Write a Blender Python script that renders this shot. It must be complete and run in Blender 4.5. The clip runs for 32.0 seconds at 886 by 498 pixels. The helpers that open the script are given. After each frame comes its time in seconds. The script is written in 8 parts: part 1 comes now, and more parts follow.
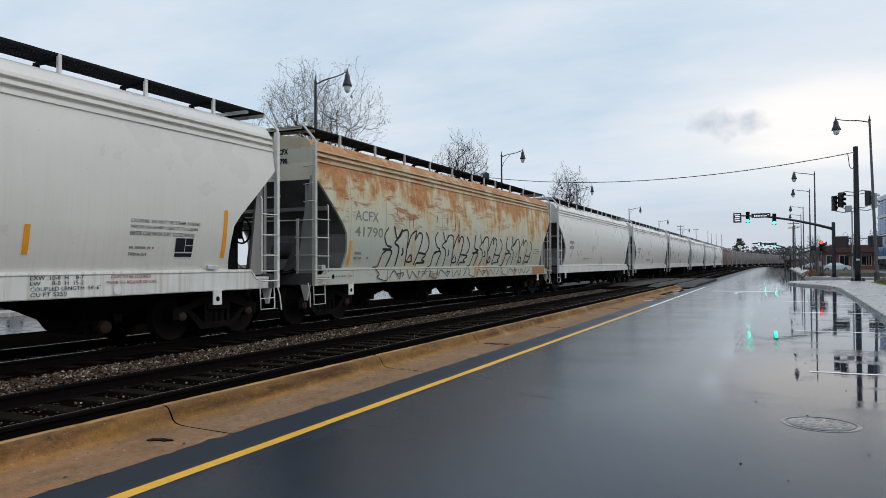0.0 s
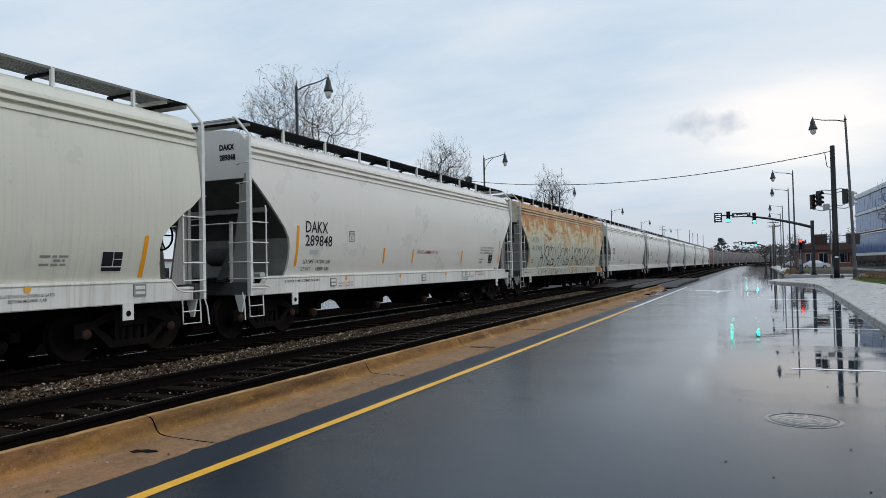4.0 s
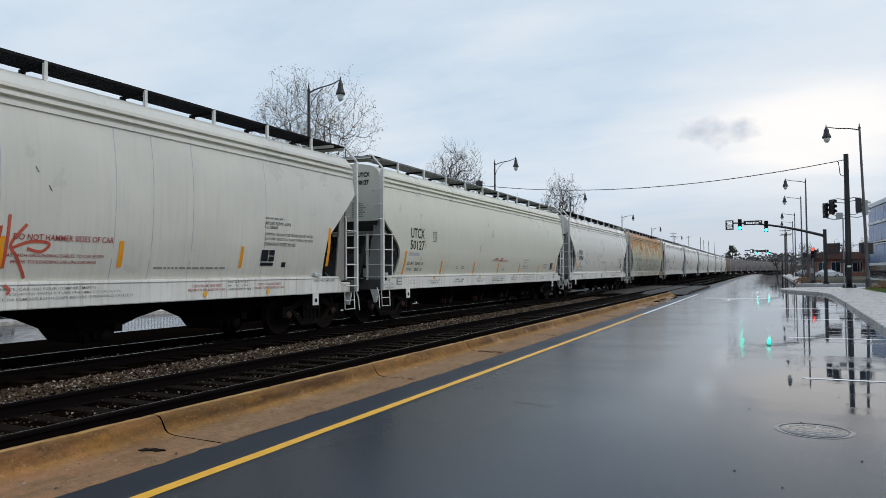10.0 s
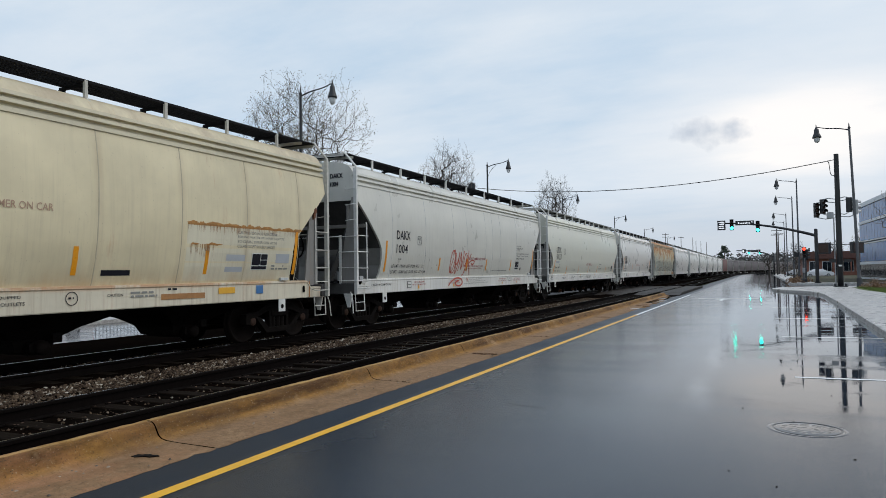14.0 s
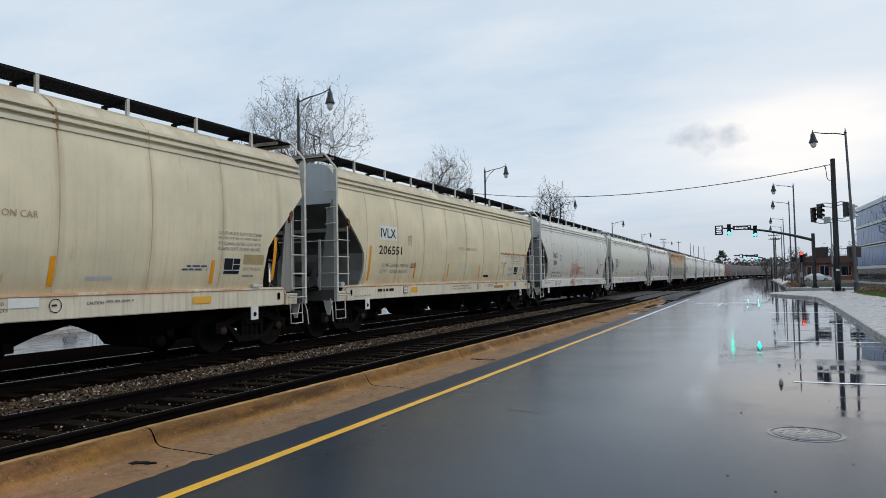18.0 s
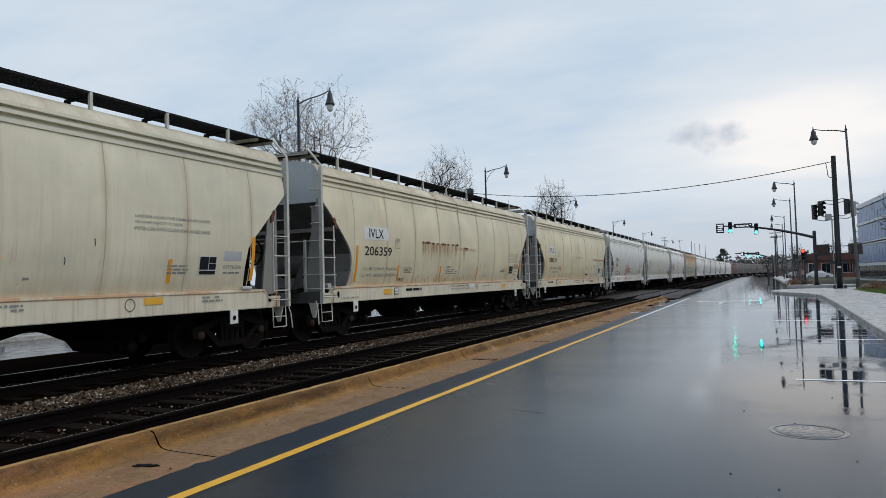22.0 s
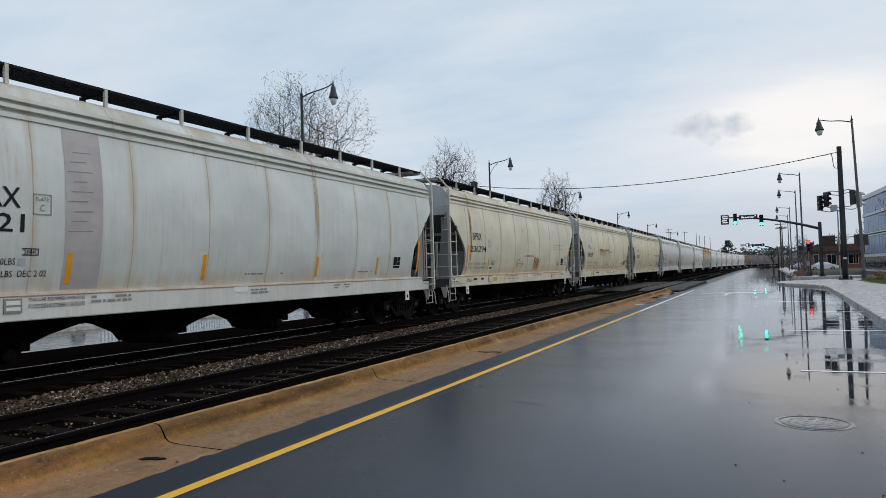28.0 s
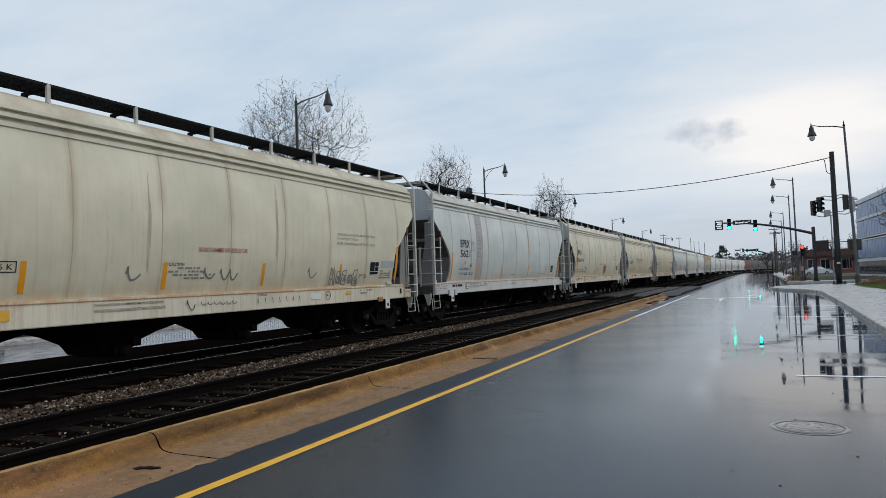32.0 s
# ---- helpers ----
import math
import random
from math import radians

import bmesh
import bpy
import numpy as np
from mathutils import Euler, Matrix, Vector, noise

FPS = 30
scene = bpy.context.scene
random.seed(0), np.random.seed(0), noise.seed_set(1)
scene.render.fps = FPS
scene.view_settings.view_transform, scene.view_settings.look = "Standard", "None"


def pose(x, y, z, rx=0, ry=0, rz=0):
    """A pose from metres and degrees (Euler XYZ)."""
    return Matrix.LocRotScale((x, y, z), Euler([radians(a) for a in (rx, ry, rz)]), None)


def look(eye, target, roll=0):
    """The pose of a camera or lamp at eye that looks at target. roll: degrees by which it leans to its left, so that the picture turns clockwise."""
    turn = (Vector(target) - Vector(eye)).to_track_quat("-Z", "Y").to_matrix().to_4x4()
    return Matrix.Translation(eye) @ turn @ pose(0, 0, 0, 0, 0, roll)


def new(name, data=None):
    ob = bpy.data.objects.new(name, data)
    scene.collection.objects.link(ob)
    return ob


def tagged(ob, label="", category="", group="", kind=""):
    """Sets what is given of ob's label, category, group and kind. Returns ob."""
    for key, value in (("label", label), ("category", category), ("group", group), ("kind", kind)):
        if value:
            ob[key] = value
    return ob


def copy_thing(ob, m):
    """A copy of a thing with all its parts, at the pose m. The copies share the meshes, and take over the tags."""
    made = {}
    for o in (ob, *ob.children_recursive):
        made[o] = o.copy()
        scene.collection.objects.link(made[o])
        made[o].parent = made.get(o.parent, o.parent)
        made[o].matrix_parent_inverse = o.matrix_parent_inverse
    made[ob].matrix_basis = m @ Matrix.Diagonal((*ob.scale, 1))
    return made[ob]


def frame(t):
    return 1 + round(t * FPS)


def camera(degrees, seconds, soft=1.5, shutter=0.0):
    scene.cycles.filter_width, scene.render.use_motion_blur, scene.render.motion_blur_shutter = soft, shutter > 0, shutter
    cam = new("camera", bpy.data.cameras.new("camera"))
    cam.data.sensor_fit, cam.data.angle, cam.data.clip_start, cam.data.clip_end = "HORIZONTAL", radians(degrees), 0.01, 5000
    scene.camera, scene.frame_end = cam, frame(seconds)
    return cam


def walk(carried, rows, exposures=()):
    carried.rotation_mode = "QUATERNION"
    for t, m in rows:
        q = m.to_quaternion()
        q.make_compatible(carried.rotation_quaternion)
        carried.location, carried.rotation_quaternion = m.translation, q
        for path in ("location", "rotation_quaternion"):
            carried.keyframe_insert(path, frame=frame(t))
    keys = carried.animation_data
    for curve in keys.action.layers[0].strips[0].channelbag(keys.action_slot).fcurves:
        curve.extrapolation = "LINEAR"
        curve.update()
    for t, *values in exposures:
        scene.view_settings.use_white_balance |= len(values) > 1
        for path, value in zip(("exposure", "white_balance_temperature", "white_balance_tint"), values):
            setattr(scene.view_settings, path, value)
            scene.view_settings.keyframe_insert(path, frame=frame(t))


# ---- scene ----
EYE_Z = 1.6
cam = camera(65.0, 32.0, soft=0.75)

# turn of the hand-held camera: seconds, yaw, pitch, roll
TURNS = [
    (0, 25.49, 1.21, 0.26), (0.5, 25.61, 1.39, 0.33), (1, 25.53, 1.43, 0.43), (1.5, 25.36, 1.39, 0.40), (2, 25.37, 1.55, 0.68),
    (2.5, 25.22, 1.41, 0.78), (4.5, 24.04, 1.63, 1.30), (5, 24.32, 1.84, 1.26), (5.5, 24.38, 1.94, 1.37), (6, 24.36, 2.25, 1.54),
    (6.5, 24.27, 2.27, 1.35), (7, 24.26, 1.96, 1.13), (7.5, 24.22, 2.05, 0.80), (8, 24.44, 1.87, 0.69), (8.5, 24.86, 1.76, 0.63),
    (9, 25.08, 2.04, 0.59), (9.5, 25.13, 1.93, 0.62), (10, 24.96, 1.86, 0.43), (10.5, 24.83, 1.97, 0.59), (11, 24.86, 1.98, 0.55),
    (11.5, 24.83, 1.91, 0.60), (12, 24.89, 1.98, 0.82), (12.5, 24.63, 1.92, 0.87), (13, 24.54, 2.05, 0.85), (13.5, 24.47, 2.10, 0.92),
    (14, 24.42, 2.06, 0.91), (14.5, 24.45, 2.11, 0.84), (16.5, 24.48, 2.25, 0.80), (17, 24.31, 2.43, 0.74), (17.5, 24.25, 2.44, 0.82),
    (18, 24.25, 2.51, 1.06), (18.5, 24.33, 2.72, 1.23), (19, 24.65, 2.89, 1.36), (19.5, 24.56, 2.80, 1.37), (20, 24.56, 2.98, 1.15),
    (20.5, 24.61, 2.81, 1.10), (21, 24.54, 2.68, 1.38), (21.5, 24.48, 2.58, 1.52), (22, 24.36, 2.54, 1.52), (22.5, 24.40, 2.47, 1.55),
    (23, 24.68, 2.59, 1.59), (23.5, 24.59, 2.03, 1.60), (24, 24.81, 2.02, 1.79), (24.5, 24.70, 2.13, 1.71), (25, 24.50, 2.14, 1.88),
    (25.5, 24.27, 2.47, 1.67), (27.5, 24.69, 2.07, 1.87), (28, 24.72, 1.97, 1.78), (28.5, 24.70, 1.81, 1.77), (29, 24.64, 1.98, 1.84),
    (29.5, 24.76, 2.12, 1.90), (30, 24.79, 2.29, 1.88), (30.5, 24.77, 2.60, 1.98), (31, 24.78, 2.65, 1.87), (31.5, 24.55, 2.59, 1.93),
    (32, 24.33, 2.50, 2.06),
]
walk(cam, [(t, pose(0, 0, EYE_Z, 90 + p, r, w)) for t, w, p, r in TURNS], [(0.0, 0.0), (19.5, 0.0), (21.0, -0.09), (32.0, -0.09)])

# ---- world and sun: a bright overcast afternoon after rain, the sun hidden behind cloud on the open side of the street ----
SUN_AZ, SUN_EL = 78.0, 50.0         # degrees clockwise from +y, and above the horizon
THIN_AZ, THIN_EL = 3.5, 10.3        # where the cloud is thinnest and brightest


def sky_world():
    w = bpy.data.worlds.new("overcast_sky")
    scene.world = w
    w.use_nodes = True
    nt = w.node_tree
    nt.nodes.clear()
    N, Lk = nt.nodes.new, nt.links.new
    out, bg = N("ShaderNodeOutputWorld"), N("ShaderNodeBackground")
    sky = N("ShaderNodeTexSky")
    sky.sky_type, sky.sun_disc = "NISHITA", False
    sky.sun_elevation, sky.sun_rotation = radians(SUN_EL), radians(SUN_AZ)
    sky.air_density, sky.dust_density, sky.ozone_density = 1.0, 1.0, 1.0
    tc = N("ShaderNodeTexCoord")
    # cloud sheet: direction flattened so that the clouds draw together at the horizon
    sep = N("ShaderNodeSeparateXYZ")
    Lk(tc.outputs["Generated"], sep.inputs[0])

    def math_(op, a, b=None, clamp=False):
        n = N("ShaderNodeMath")
        n.operation, n.use_clamp = op, clamp
        for i, v in enumerate((a, b)):
            if v is None:
                continue
            if isinstance(v, (int, float)):
                n.inputs[i].default_value = v
            else:
                Lk(v, n.inputs[i])
        return n.outputs[0]

    def mixc(f, a, b):
        n = N("ShaderNodeMix")
        n.data_type = "RGBA"
        for s, v in ((n.inputs[0], f), (n.inputs[6], a), (n.inputs[7], b)):
            if isinstance(v, (int, float)):
                s.default_value = v
            elif isinstance(v, tuple):
                s.default_value = (*v, 1)
            else:
                Lk(v, s)
        return n.outputs[2]

    def ramp(f, *stops):
        n = N("ShaderNodeValToRGB")
        el = n.color_ramp.elements
        while len(el) < len(stops):
            el.new(0.5)
        for e, (p, v) in zip(el, stops):
            e.position, e.color = p, (v, v, v, 1)
        Lk(f, n.inputs[0])
        return n.outputs[0]

    up = math_("ADD", math_("MAXIMUM", sep.outputs[2], 0.0), 0.16)
    comb = N("ShaderNodeCombineXYZ")
    Lk(math_("DIVIDE", sep.outputs[0], up), comb.inputs[0])
    Lk(math_("DIVIDE", sep.outputs[1], up), comb.inputs[1])

    def clouds(scale, detail, rough, off, stretch=(1, 1, 1)):
        m = N("ShaderNodeMapping")
        m.inputs["Location"].default_value, m.inputs["Scale"].default_value = off, stretch
        Lk(comb.outputs[0], m.inputs[0])
        n = N("ShaderNodeTexNoise")
        n.inputs["Scale"].default_value, n.inputs["Detail"].default_value, n.inputs["Roughness"].default_value = scale, detail, rough
        Lk(m.outputs[0], n.inputs["Vector"])
        return n.outputs[0]

    big = ramp(clouds(0.55, 4, 0.5, (3.1, 1.7, 0), (1, 0.7, 1)), (0.38, 0.0), (0.66, 1.0))
    small = ramp(clouds(1.5, 6, 0.55, (7.4, 2.2, 0), (0.8, 1.1, 1)), (0.4, 0.0), (0.68, 1.0))
    lum = mixc(big, (0.50, 0.64, 0.79), (0.66, 0.755, 0.86))
    lum = mixc(math_("MULTIPLY", small, 0.6), lum, (0.76, 0.815, 0.87))
    fine = ramp(clouds(3.4, 8, 0.6, (2.4, 9.2, 0), (0.6, 1.3, 1)), (0.36, 0.0), (0.66, 1.0))
    lum = mixc(math_("MULTIPLY", fine, 0.30), lum, (0.80, 0.84, 0.89))
    # thin bright cloud up the street
    off = N("ShaderNodeVectorMath")
    off.operation = "SUBTRACT"
    e, a = radians(THIN_EL), radians(THIN_AZ)
    off.inputs[1].default_value = (math.sin(a) * math.cos(e), math.cos(a) * math.cos(e), math.sin(e))
    Lk(tc.outputs["Generated"], off.inputs[0])
    flat = N("ShaderNodeMapping")
    flat.inputs["Scale"].default_value = (3.1, 1.0, 7.0)
    Lk(off.outputs[0], flat.inputs[0])
    far = N("ShaderNodeVectorMath")
    far.operation = "LENGTH"
    Lk(flat.outputs[0], far.inputs[0])
    ragged = math_("ADD", far.outputs["Value"], math_("MULTIPLY", clouds(2.2, 6, 0.6, (5.5, 3.2, 0), (0.7, 1.2, 1)), 0.45))
    near = ramp(math_("SUBTRACT", ragged, 0.22), (0.22, 1.0), (0.52, 0.40), (0.92, 0.0))
    glow = math_("MULTIPLY", near, math_("SUBTRACT", 1.12, math_("MULTIPLY", small, 0.35)), True)
    lum = mixc(math_("MULTIPLY", math_("MULTIPLY", glow, ramp(sep.outputs[2], (0.20, 1.0), (0.34, 0.0))), 0.9), lum, (1.04, 1.0, 0.97))
    # bluer and duller higher up
    high = ramp(sep.outputs[2], (0.34, 0.0), (0.62, 1.0))
    lum = mixc(math_("MULTIPLY", high, 0.85), lum, (0.36, 0.45, 0.59))
    # paler and duller just over the horizon
    low = ramp(sep.outputs[2], (0.0, 1.0), (0.05, 0.7), (0.11, 0.0))
    lum = mixc(math_("MULTIPLY", low, 0.8), lum, (0.56, 0.61, 0.68))
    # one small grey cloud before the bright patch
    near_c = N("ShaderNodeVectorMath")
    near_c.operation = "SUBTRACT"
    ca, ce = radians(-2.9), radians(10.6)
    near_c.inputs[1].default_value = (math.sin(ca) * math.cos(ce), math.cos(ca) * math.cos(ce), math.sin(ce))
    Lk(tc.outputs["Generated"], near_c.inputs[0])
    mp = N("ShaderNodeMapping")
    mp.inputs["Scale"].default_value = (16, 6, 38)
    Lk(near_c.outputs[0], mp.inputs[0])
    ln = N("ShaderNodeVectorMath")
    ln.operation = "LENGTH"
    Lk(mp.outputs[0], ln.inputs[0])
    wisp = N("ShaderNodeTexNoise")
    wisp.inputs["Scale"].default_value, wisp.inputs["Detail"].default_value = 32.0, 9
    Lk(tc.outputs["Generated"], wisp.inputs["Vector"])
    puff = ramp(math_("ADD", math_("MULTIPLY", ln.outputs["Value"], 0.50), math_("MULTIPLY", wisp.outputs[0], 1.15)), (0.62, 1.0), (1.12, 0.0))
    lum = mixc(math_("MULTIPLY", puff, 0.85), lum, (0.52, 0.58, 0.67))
    # the clear sky above the cloud tints it a little
    tint = N("ShaderNodeMix")
    tint.data_type, tint.blend_type = "RGBA", "ADD"
    tint.inputs[0].default_value = 0.0015
    Lk(lum, tint.inputs[6])
    Lk(sky.outputs[0], tint.inputs[7])
    # an overcast sky is brightest overhead
    zen = N("ShaderNodeMix")
    zen.data_type, zen.blend_type, zen.inputs[0].default_value = "RGBA", "MULTIPLY", 1.0
    Lk(tint.outputs[2], zen.inputs[6])
    Lk(math_("MULTIPLY", ramp(sep.outputs[2], (0.0, 0.40), (0.36, 0.41), (0.7, 0.55), (1.0, 0.6)), 2.5), zen.inputs[7])
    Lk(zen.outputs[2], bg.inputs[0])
    bg.inputs[1].default_value = 1.0
    Lk(bg.outputs[0], out.inputs[0])


sky_world()
sun = new("sun", bpy.data.lights.new("sun", "SUN"))
sun.data.energy, sun.data.angle, sun.data.color = 1.15, radians(50), (1.0, 0.925, 0.83)
_a, _e = radians(SUN_AZ), radians(SUN_EL)
sun.matrix_world = look((60 * math.sin(_a), 60 * math.cos(_a), 60 * math.tan(_e)), (0, 0, 0))

# ---- materials ----
class Mat:
    """A small builder for node materials on object coordinates."""

    def __init__(self, name, rough=0.6, metal=0.0, spec=0.5):
        self.m = bpy.data.materials.new(name)
        self.m.use_nodes = True
        self.nt = self.m.node_tree
        self.b = self.nt.nodes["Principled BSDF"]
        self.b.inputs["Roughness"].default_value = rough
        self.b.inputs["Metallic"].default_value = metal
        self.b.inputs["Specular IOR Level"].default_value = spec
        self.tc = self.nt.nodes.new("ShaderNodeTexCoord").outputs["Object"]

    def link(self, a, b):
        self.nt.links.new(a, b)

    def put(self, s, v):
        if isinstance(v, (int, float)):
            s.default_value = v
        elif isinstance(v, tuple):
            s.default_value = (*v, 1) if len(v) == 3 else v
        else:
            self.link(v, s)

    def noise(self, scale, detail=4, rough=0.55, stretch=(1, 1, 1), off=(0, 0, 0), vec=None):
        mp = self.nt.nodes.new("ShaderNodeMapping")
        mp.inputs["Scale"].default_value, mp.inputs["Location"].default_value = stretch, off
        self.link(vec or self.tc, mp.inputs[0])
        n = self.nt.nodes.new("ShaderNodeTexNoise")
        n.inputs["Scale"].default_value, n.inputs["Detail"].default_value, n.inputs["Roughness"].default_value = scale, detail, rough
        self.link(mp.outputs[0], n.inputs["Vector"])
        return n.outputs[0]

    def cells(self, scale, feature="F1", stretch=(1, 1, 1)):
        mp = self.nt.nodes.new("ShaderNodeMapping")
        mp.inputs["Scale"].default_value = stretch
        self.link(self.tc, mp.inputs[0])
        n = self.nt.nodes.new("ShaderNodeTexVoronoi")
        n.feature = feature
        n.inputs["Scale"].default_value = scale
        self.link(mp.outputs[0], n.inputs["Vector"])
        return n.outputs[0]

    def axis(self, i):
        n = self.nt.nodes.new("ShaderNodeSeparateXYZ")
        self.link(self.tc, n.inputs[0])
        return n.outputs[i]

    def ramp(self, f, *stops):
        n = self.nt.nodes.new("ShaderNodeValToRGB")
        el = n.color_ramp.elements
        while len(el) < len(stops):
            el.new(0.5)
        for e, (p, v) in zip(el, stops):
            e.position = p
            e.color = (*v, 1) if isinstance(v, tuple) else (v, v, v, 1)
        self.link(f, n.inputs[0])
        return n.outputs[0]

    def span(self, f, a, b, c=0.0, d=1.0):
        n = self.nt.nodes.new("ShaderNodeMapRange")
        self.link(f, n.inputs[0])
        for i, v in enumerate((a, b, c, d)):
            n.inputs[1 + i].default_value = v
        return n.outputs[0]

    def math(self, op, a, b=0.0):
        n = self.nt.nodes.new("ShaderNodeMath")
        n.operation, n.use_clamp = op, True
        self.put(n.inputs[0], a)
        self.put(n.inputs[1], b)
        return n.outputs[0]

    def mix(self, f, a, b, blend="MIX"):
        n = self.nt.nodes.new("ShaderNodeMix")
        n.data_type, n.blend_type = "RGBA", blend
        self.put(n.inputs[0], f)
        self.put(n.inputs[6], a)
        self.put(n.inputs[7], b)
        return n.outputs[2]

    def color(self, v):
        self.put(self.b.inputs["Base Color"], v)
        return self

    def rough(self, v):
        self.put(self.b.inputs["Roughness"], v)
        return self

    def bump(self, f, strength=0.3, dist=0.01):
        n = self.nt.nodes.new("ShaderNodeBump")
        n.inputs["Strength"].default_value, n.inputs["Distance"].default_value = strength, dist
        self.link(f, n.inputs["Height"])
        self.link(n.outputs[0], self.b.inputs["Normal"])
        return self

    def random(self):
        return self.nt.nodes.new("ShaderNodeObjectInfo").outputs["Random"]

    def island(self):
        return self.nt.nodes.new("ShaderNodeNewGeometry").outputs["Random Per Island"]


def plain(name, c, rough=0.6, metal=0.0, vary=0.25, scale=6.0, spec=0.5):
    """Paint, plastic or metal of one colour with slight wear."""
    m = Mat(name, rough, metal, spec)
    n = m.noise(scale, 5)
    dark = tuple(v * (1 - vary) for v in c)
    light = tuple(min(1, v * (1 + vary * 0.6)) for v in c)
    m.color(m.mix(n, dark, light))
    m.rough(m.span(m.noise(scale * 3, 3), 0.3, 0.7, max(0.05, rough - 0.1), min(1, rough + 0.1)))
    return m.m


def glow(name, c, strength):
    m = Mat(name, 0.3)
    m.color(c)
    m.put(m.b.inputs["Emission Color"], c)
    m.b.inputs["Emission Strength"].default_value = strength
    return m.m


def car_paint(name, base, grime, rust=0.0, streak=0.5, seams=0.0, gloss=0.42, rust_low=3.0, seam_step=1.73, tint=None, ledge=0.0, dusty=0.0, uneven=1.0):
    """Hopper-car paint: faded, with rain streaks, road grime towards the sill, weld stains and rust blooms."""
    m = Mat(name, gloss)
    fade = m.noise(0.7, 4, 0.6)
    col = m.mix(m.span(fade, 0.35, 0.68), tuple(v * (1 - 0.14 * uneven) for v in base), tuple(min(1, v * (1 + 0.07 * uneven)) for v in base))
    if tint:
        col = m.mix(m.span(m.noise(0.35, 3, 0.6, (1, 1, 0.5), (4, 8, 1)), 0.45, 0.62), col, tint)
    run = m.noise(3.2, 5, 0.65, (1.0, 4.5, 0.16))
    run2 = m.noise(5.0, 4, 0.6, (1.0, 2.6, 0.12), (5, 2, 1))
    low = m.span(m.axis(2), 3.6, 1.3)
    s = m.math("MULTIPLY", m.span(run, 0.50, 0.72), m.math("ADD", m.math("MULTIPLY", low, 0.75), 0.25))
    col = m.mix(m.math("MULTIPLY", s, streak), col, grime)
    col = m.mix(m.math("MULTIPLY", m.span(run2, 0.55, 0.75), streak * 0.28), col, tuple(v * 0.7 for v in grime))
    if seams:
        # stains that run down from the weld seams
        w = m.nt.nodes.new("ShaderNodeMath")
        w.operation = "PINGPONG"
        off = m.nt.nodes.new("ShaderNodeMath")
        off.operation = "SUBTRACT"
        m.link(m.axis(1), off.inputs[0])
        off.inputs[1].default_value = 1.44
        m.link(off.outputs[0], w.inputs[0])
        w.inputs[1].default_value = seam_step / 2
        line = m.span(m.math("ADD", w.outputs[0], m.math("MULTIPLY", m.noise(6, 3, 0.6, (1, 1, 0.3)), 0.06)), 0.15, 0.02)
        col = m.mix(m.math("MULTIPLY", m.math("MULTIPLY", line, m.span(m.noise(0.9, 3), 0.35, 0.6)), seams), col, (0.42, 0.315, 0.18))
    if rust:
        top = m.span(m.axis(2), rust_low, 4.1)
        r1 = m.noise(1.3, 7, 0.68, (1, 1.5, 0.45), (2, 7, 3))
        r2 = m.noise(5.5, 4, 0.7, (1, 2.2, 0.22), (9, 1, 4))
        amt = m.math("ADD", m.math("MULTIPLY", r1, 0.55), m.math("MULTIPLY", r2, 0.35))
        f = m.span(m.math("ADD", amt, m.math("MULTIPLY", top, 0.30 * rust)), 0.545, 0.72)
        rc = m.ramp(m.noise(7, 5), (0.3, (0.20, 0.058, 0.020)), (0.52, (0.42, 0.145, 0.042)), (0.72, (0.58, 0.29, 0.10)))
        col = m.mix(m.math("MULTIPLY", f, min(1.0, 0.55 + rust * 0.4)), col, rc)
        m.rough(m.span(f, 0, 1, gloss, 0.8))
    else:
        m.rough(m.span(fade, 0.3, 0.7, gloss - 0.08, gloss + 0.12))
    if ledge:
        # rust that seeps along the sill's upper flange
        on = m.math("MULTIPLY", m.span(m.axis(2), 1.215, 1.29), m.span(m.noise(1.5, 5, 0.7, (1, 1, 0.3), (1, 4, 2)), 0.36, 0.54))
        col = m.mix(m.math("MULTIPLY", on, ledge), col, (0.47, 0.245, 0.105))
    if dusty:
        # dust and rust wash on the roof, greyer eaves
        on = m.math("MULTIPLY", m.span(m.axis(2), 4.07, 4.11), m.span(m.noise(0.9, 5, 0.65, (1, 1.4, 1), (6, 2, 2)), 0.35, 0.62))
        col = m.mix(m.math("MULTIPLY", on, dusty), col, (0.40, 0.31, 0.20))
        foot = m.math("MULTIPLY", m.span(m.axis(2), 1.66, 1.34), m.span(m.noise(1.1, 5, 0.7, (1, 1.3, 0.5), (3, 9, 2)), 0.40, 0.62))
        col = m.mix(m.math("MULTIPLY", foot, 0.6), col, (0.50, 0.34, 0.18))
        band = m.math("MULTIPLY", m.span(m.axis(2), 3.75, 3.77), m.span(m.axis(2), 4.10, 4.08))
        col = m.mix(m.math("MULTIPLY", band, 0.4), col, (0.42, 0.40, 0.33))
    spots = m.span(m.noise(26, 2, 0.5), 0.70, 0.76)
    col = m.mix(m.math("MULTIPLY", spots, 0.25), col, (0.14, 0.10, 0.07))
    m.color(col)
    m.bump(m.noise(1.3, 2, 0.5, (1, 1.2, 0.25)), 0.09, 0.02)
    return m.m


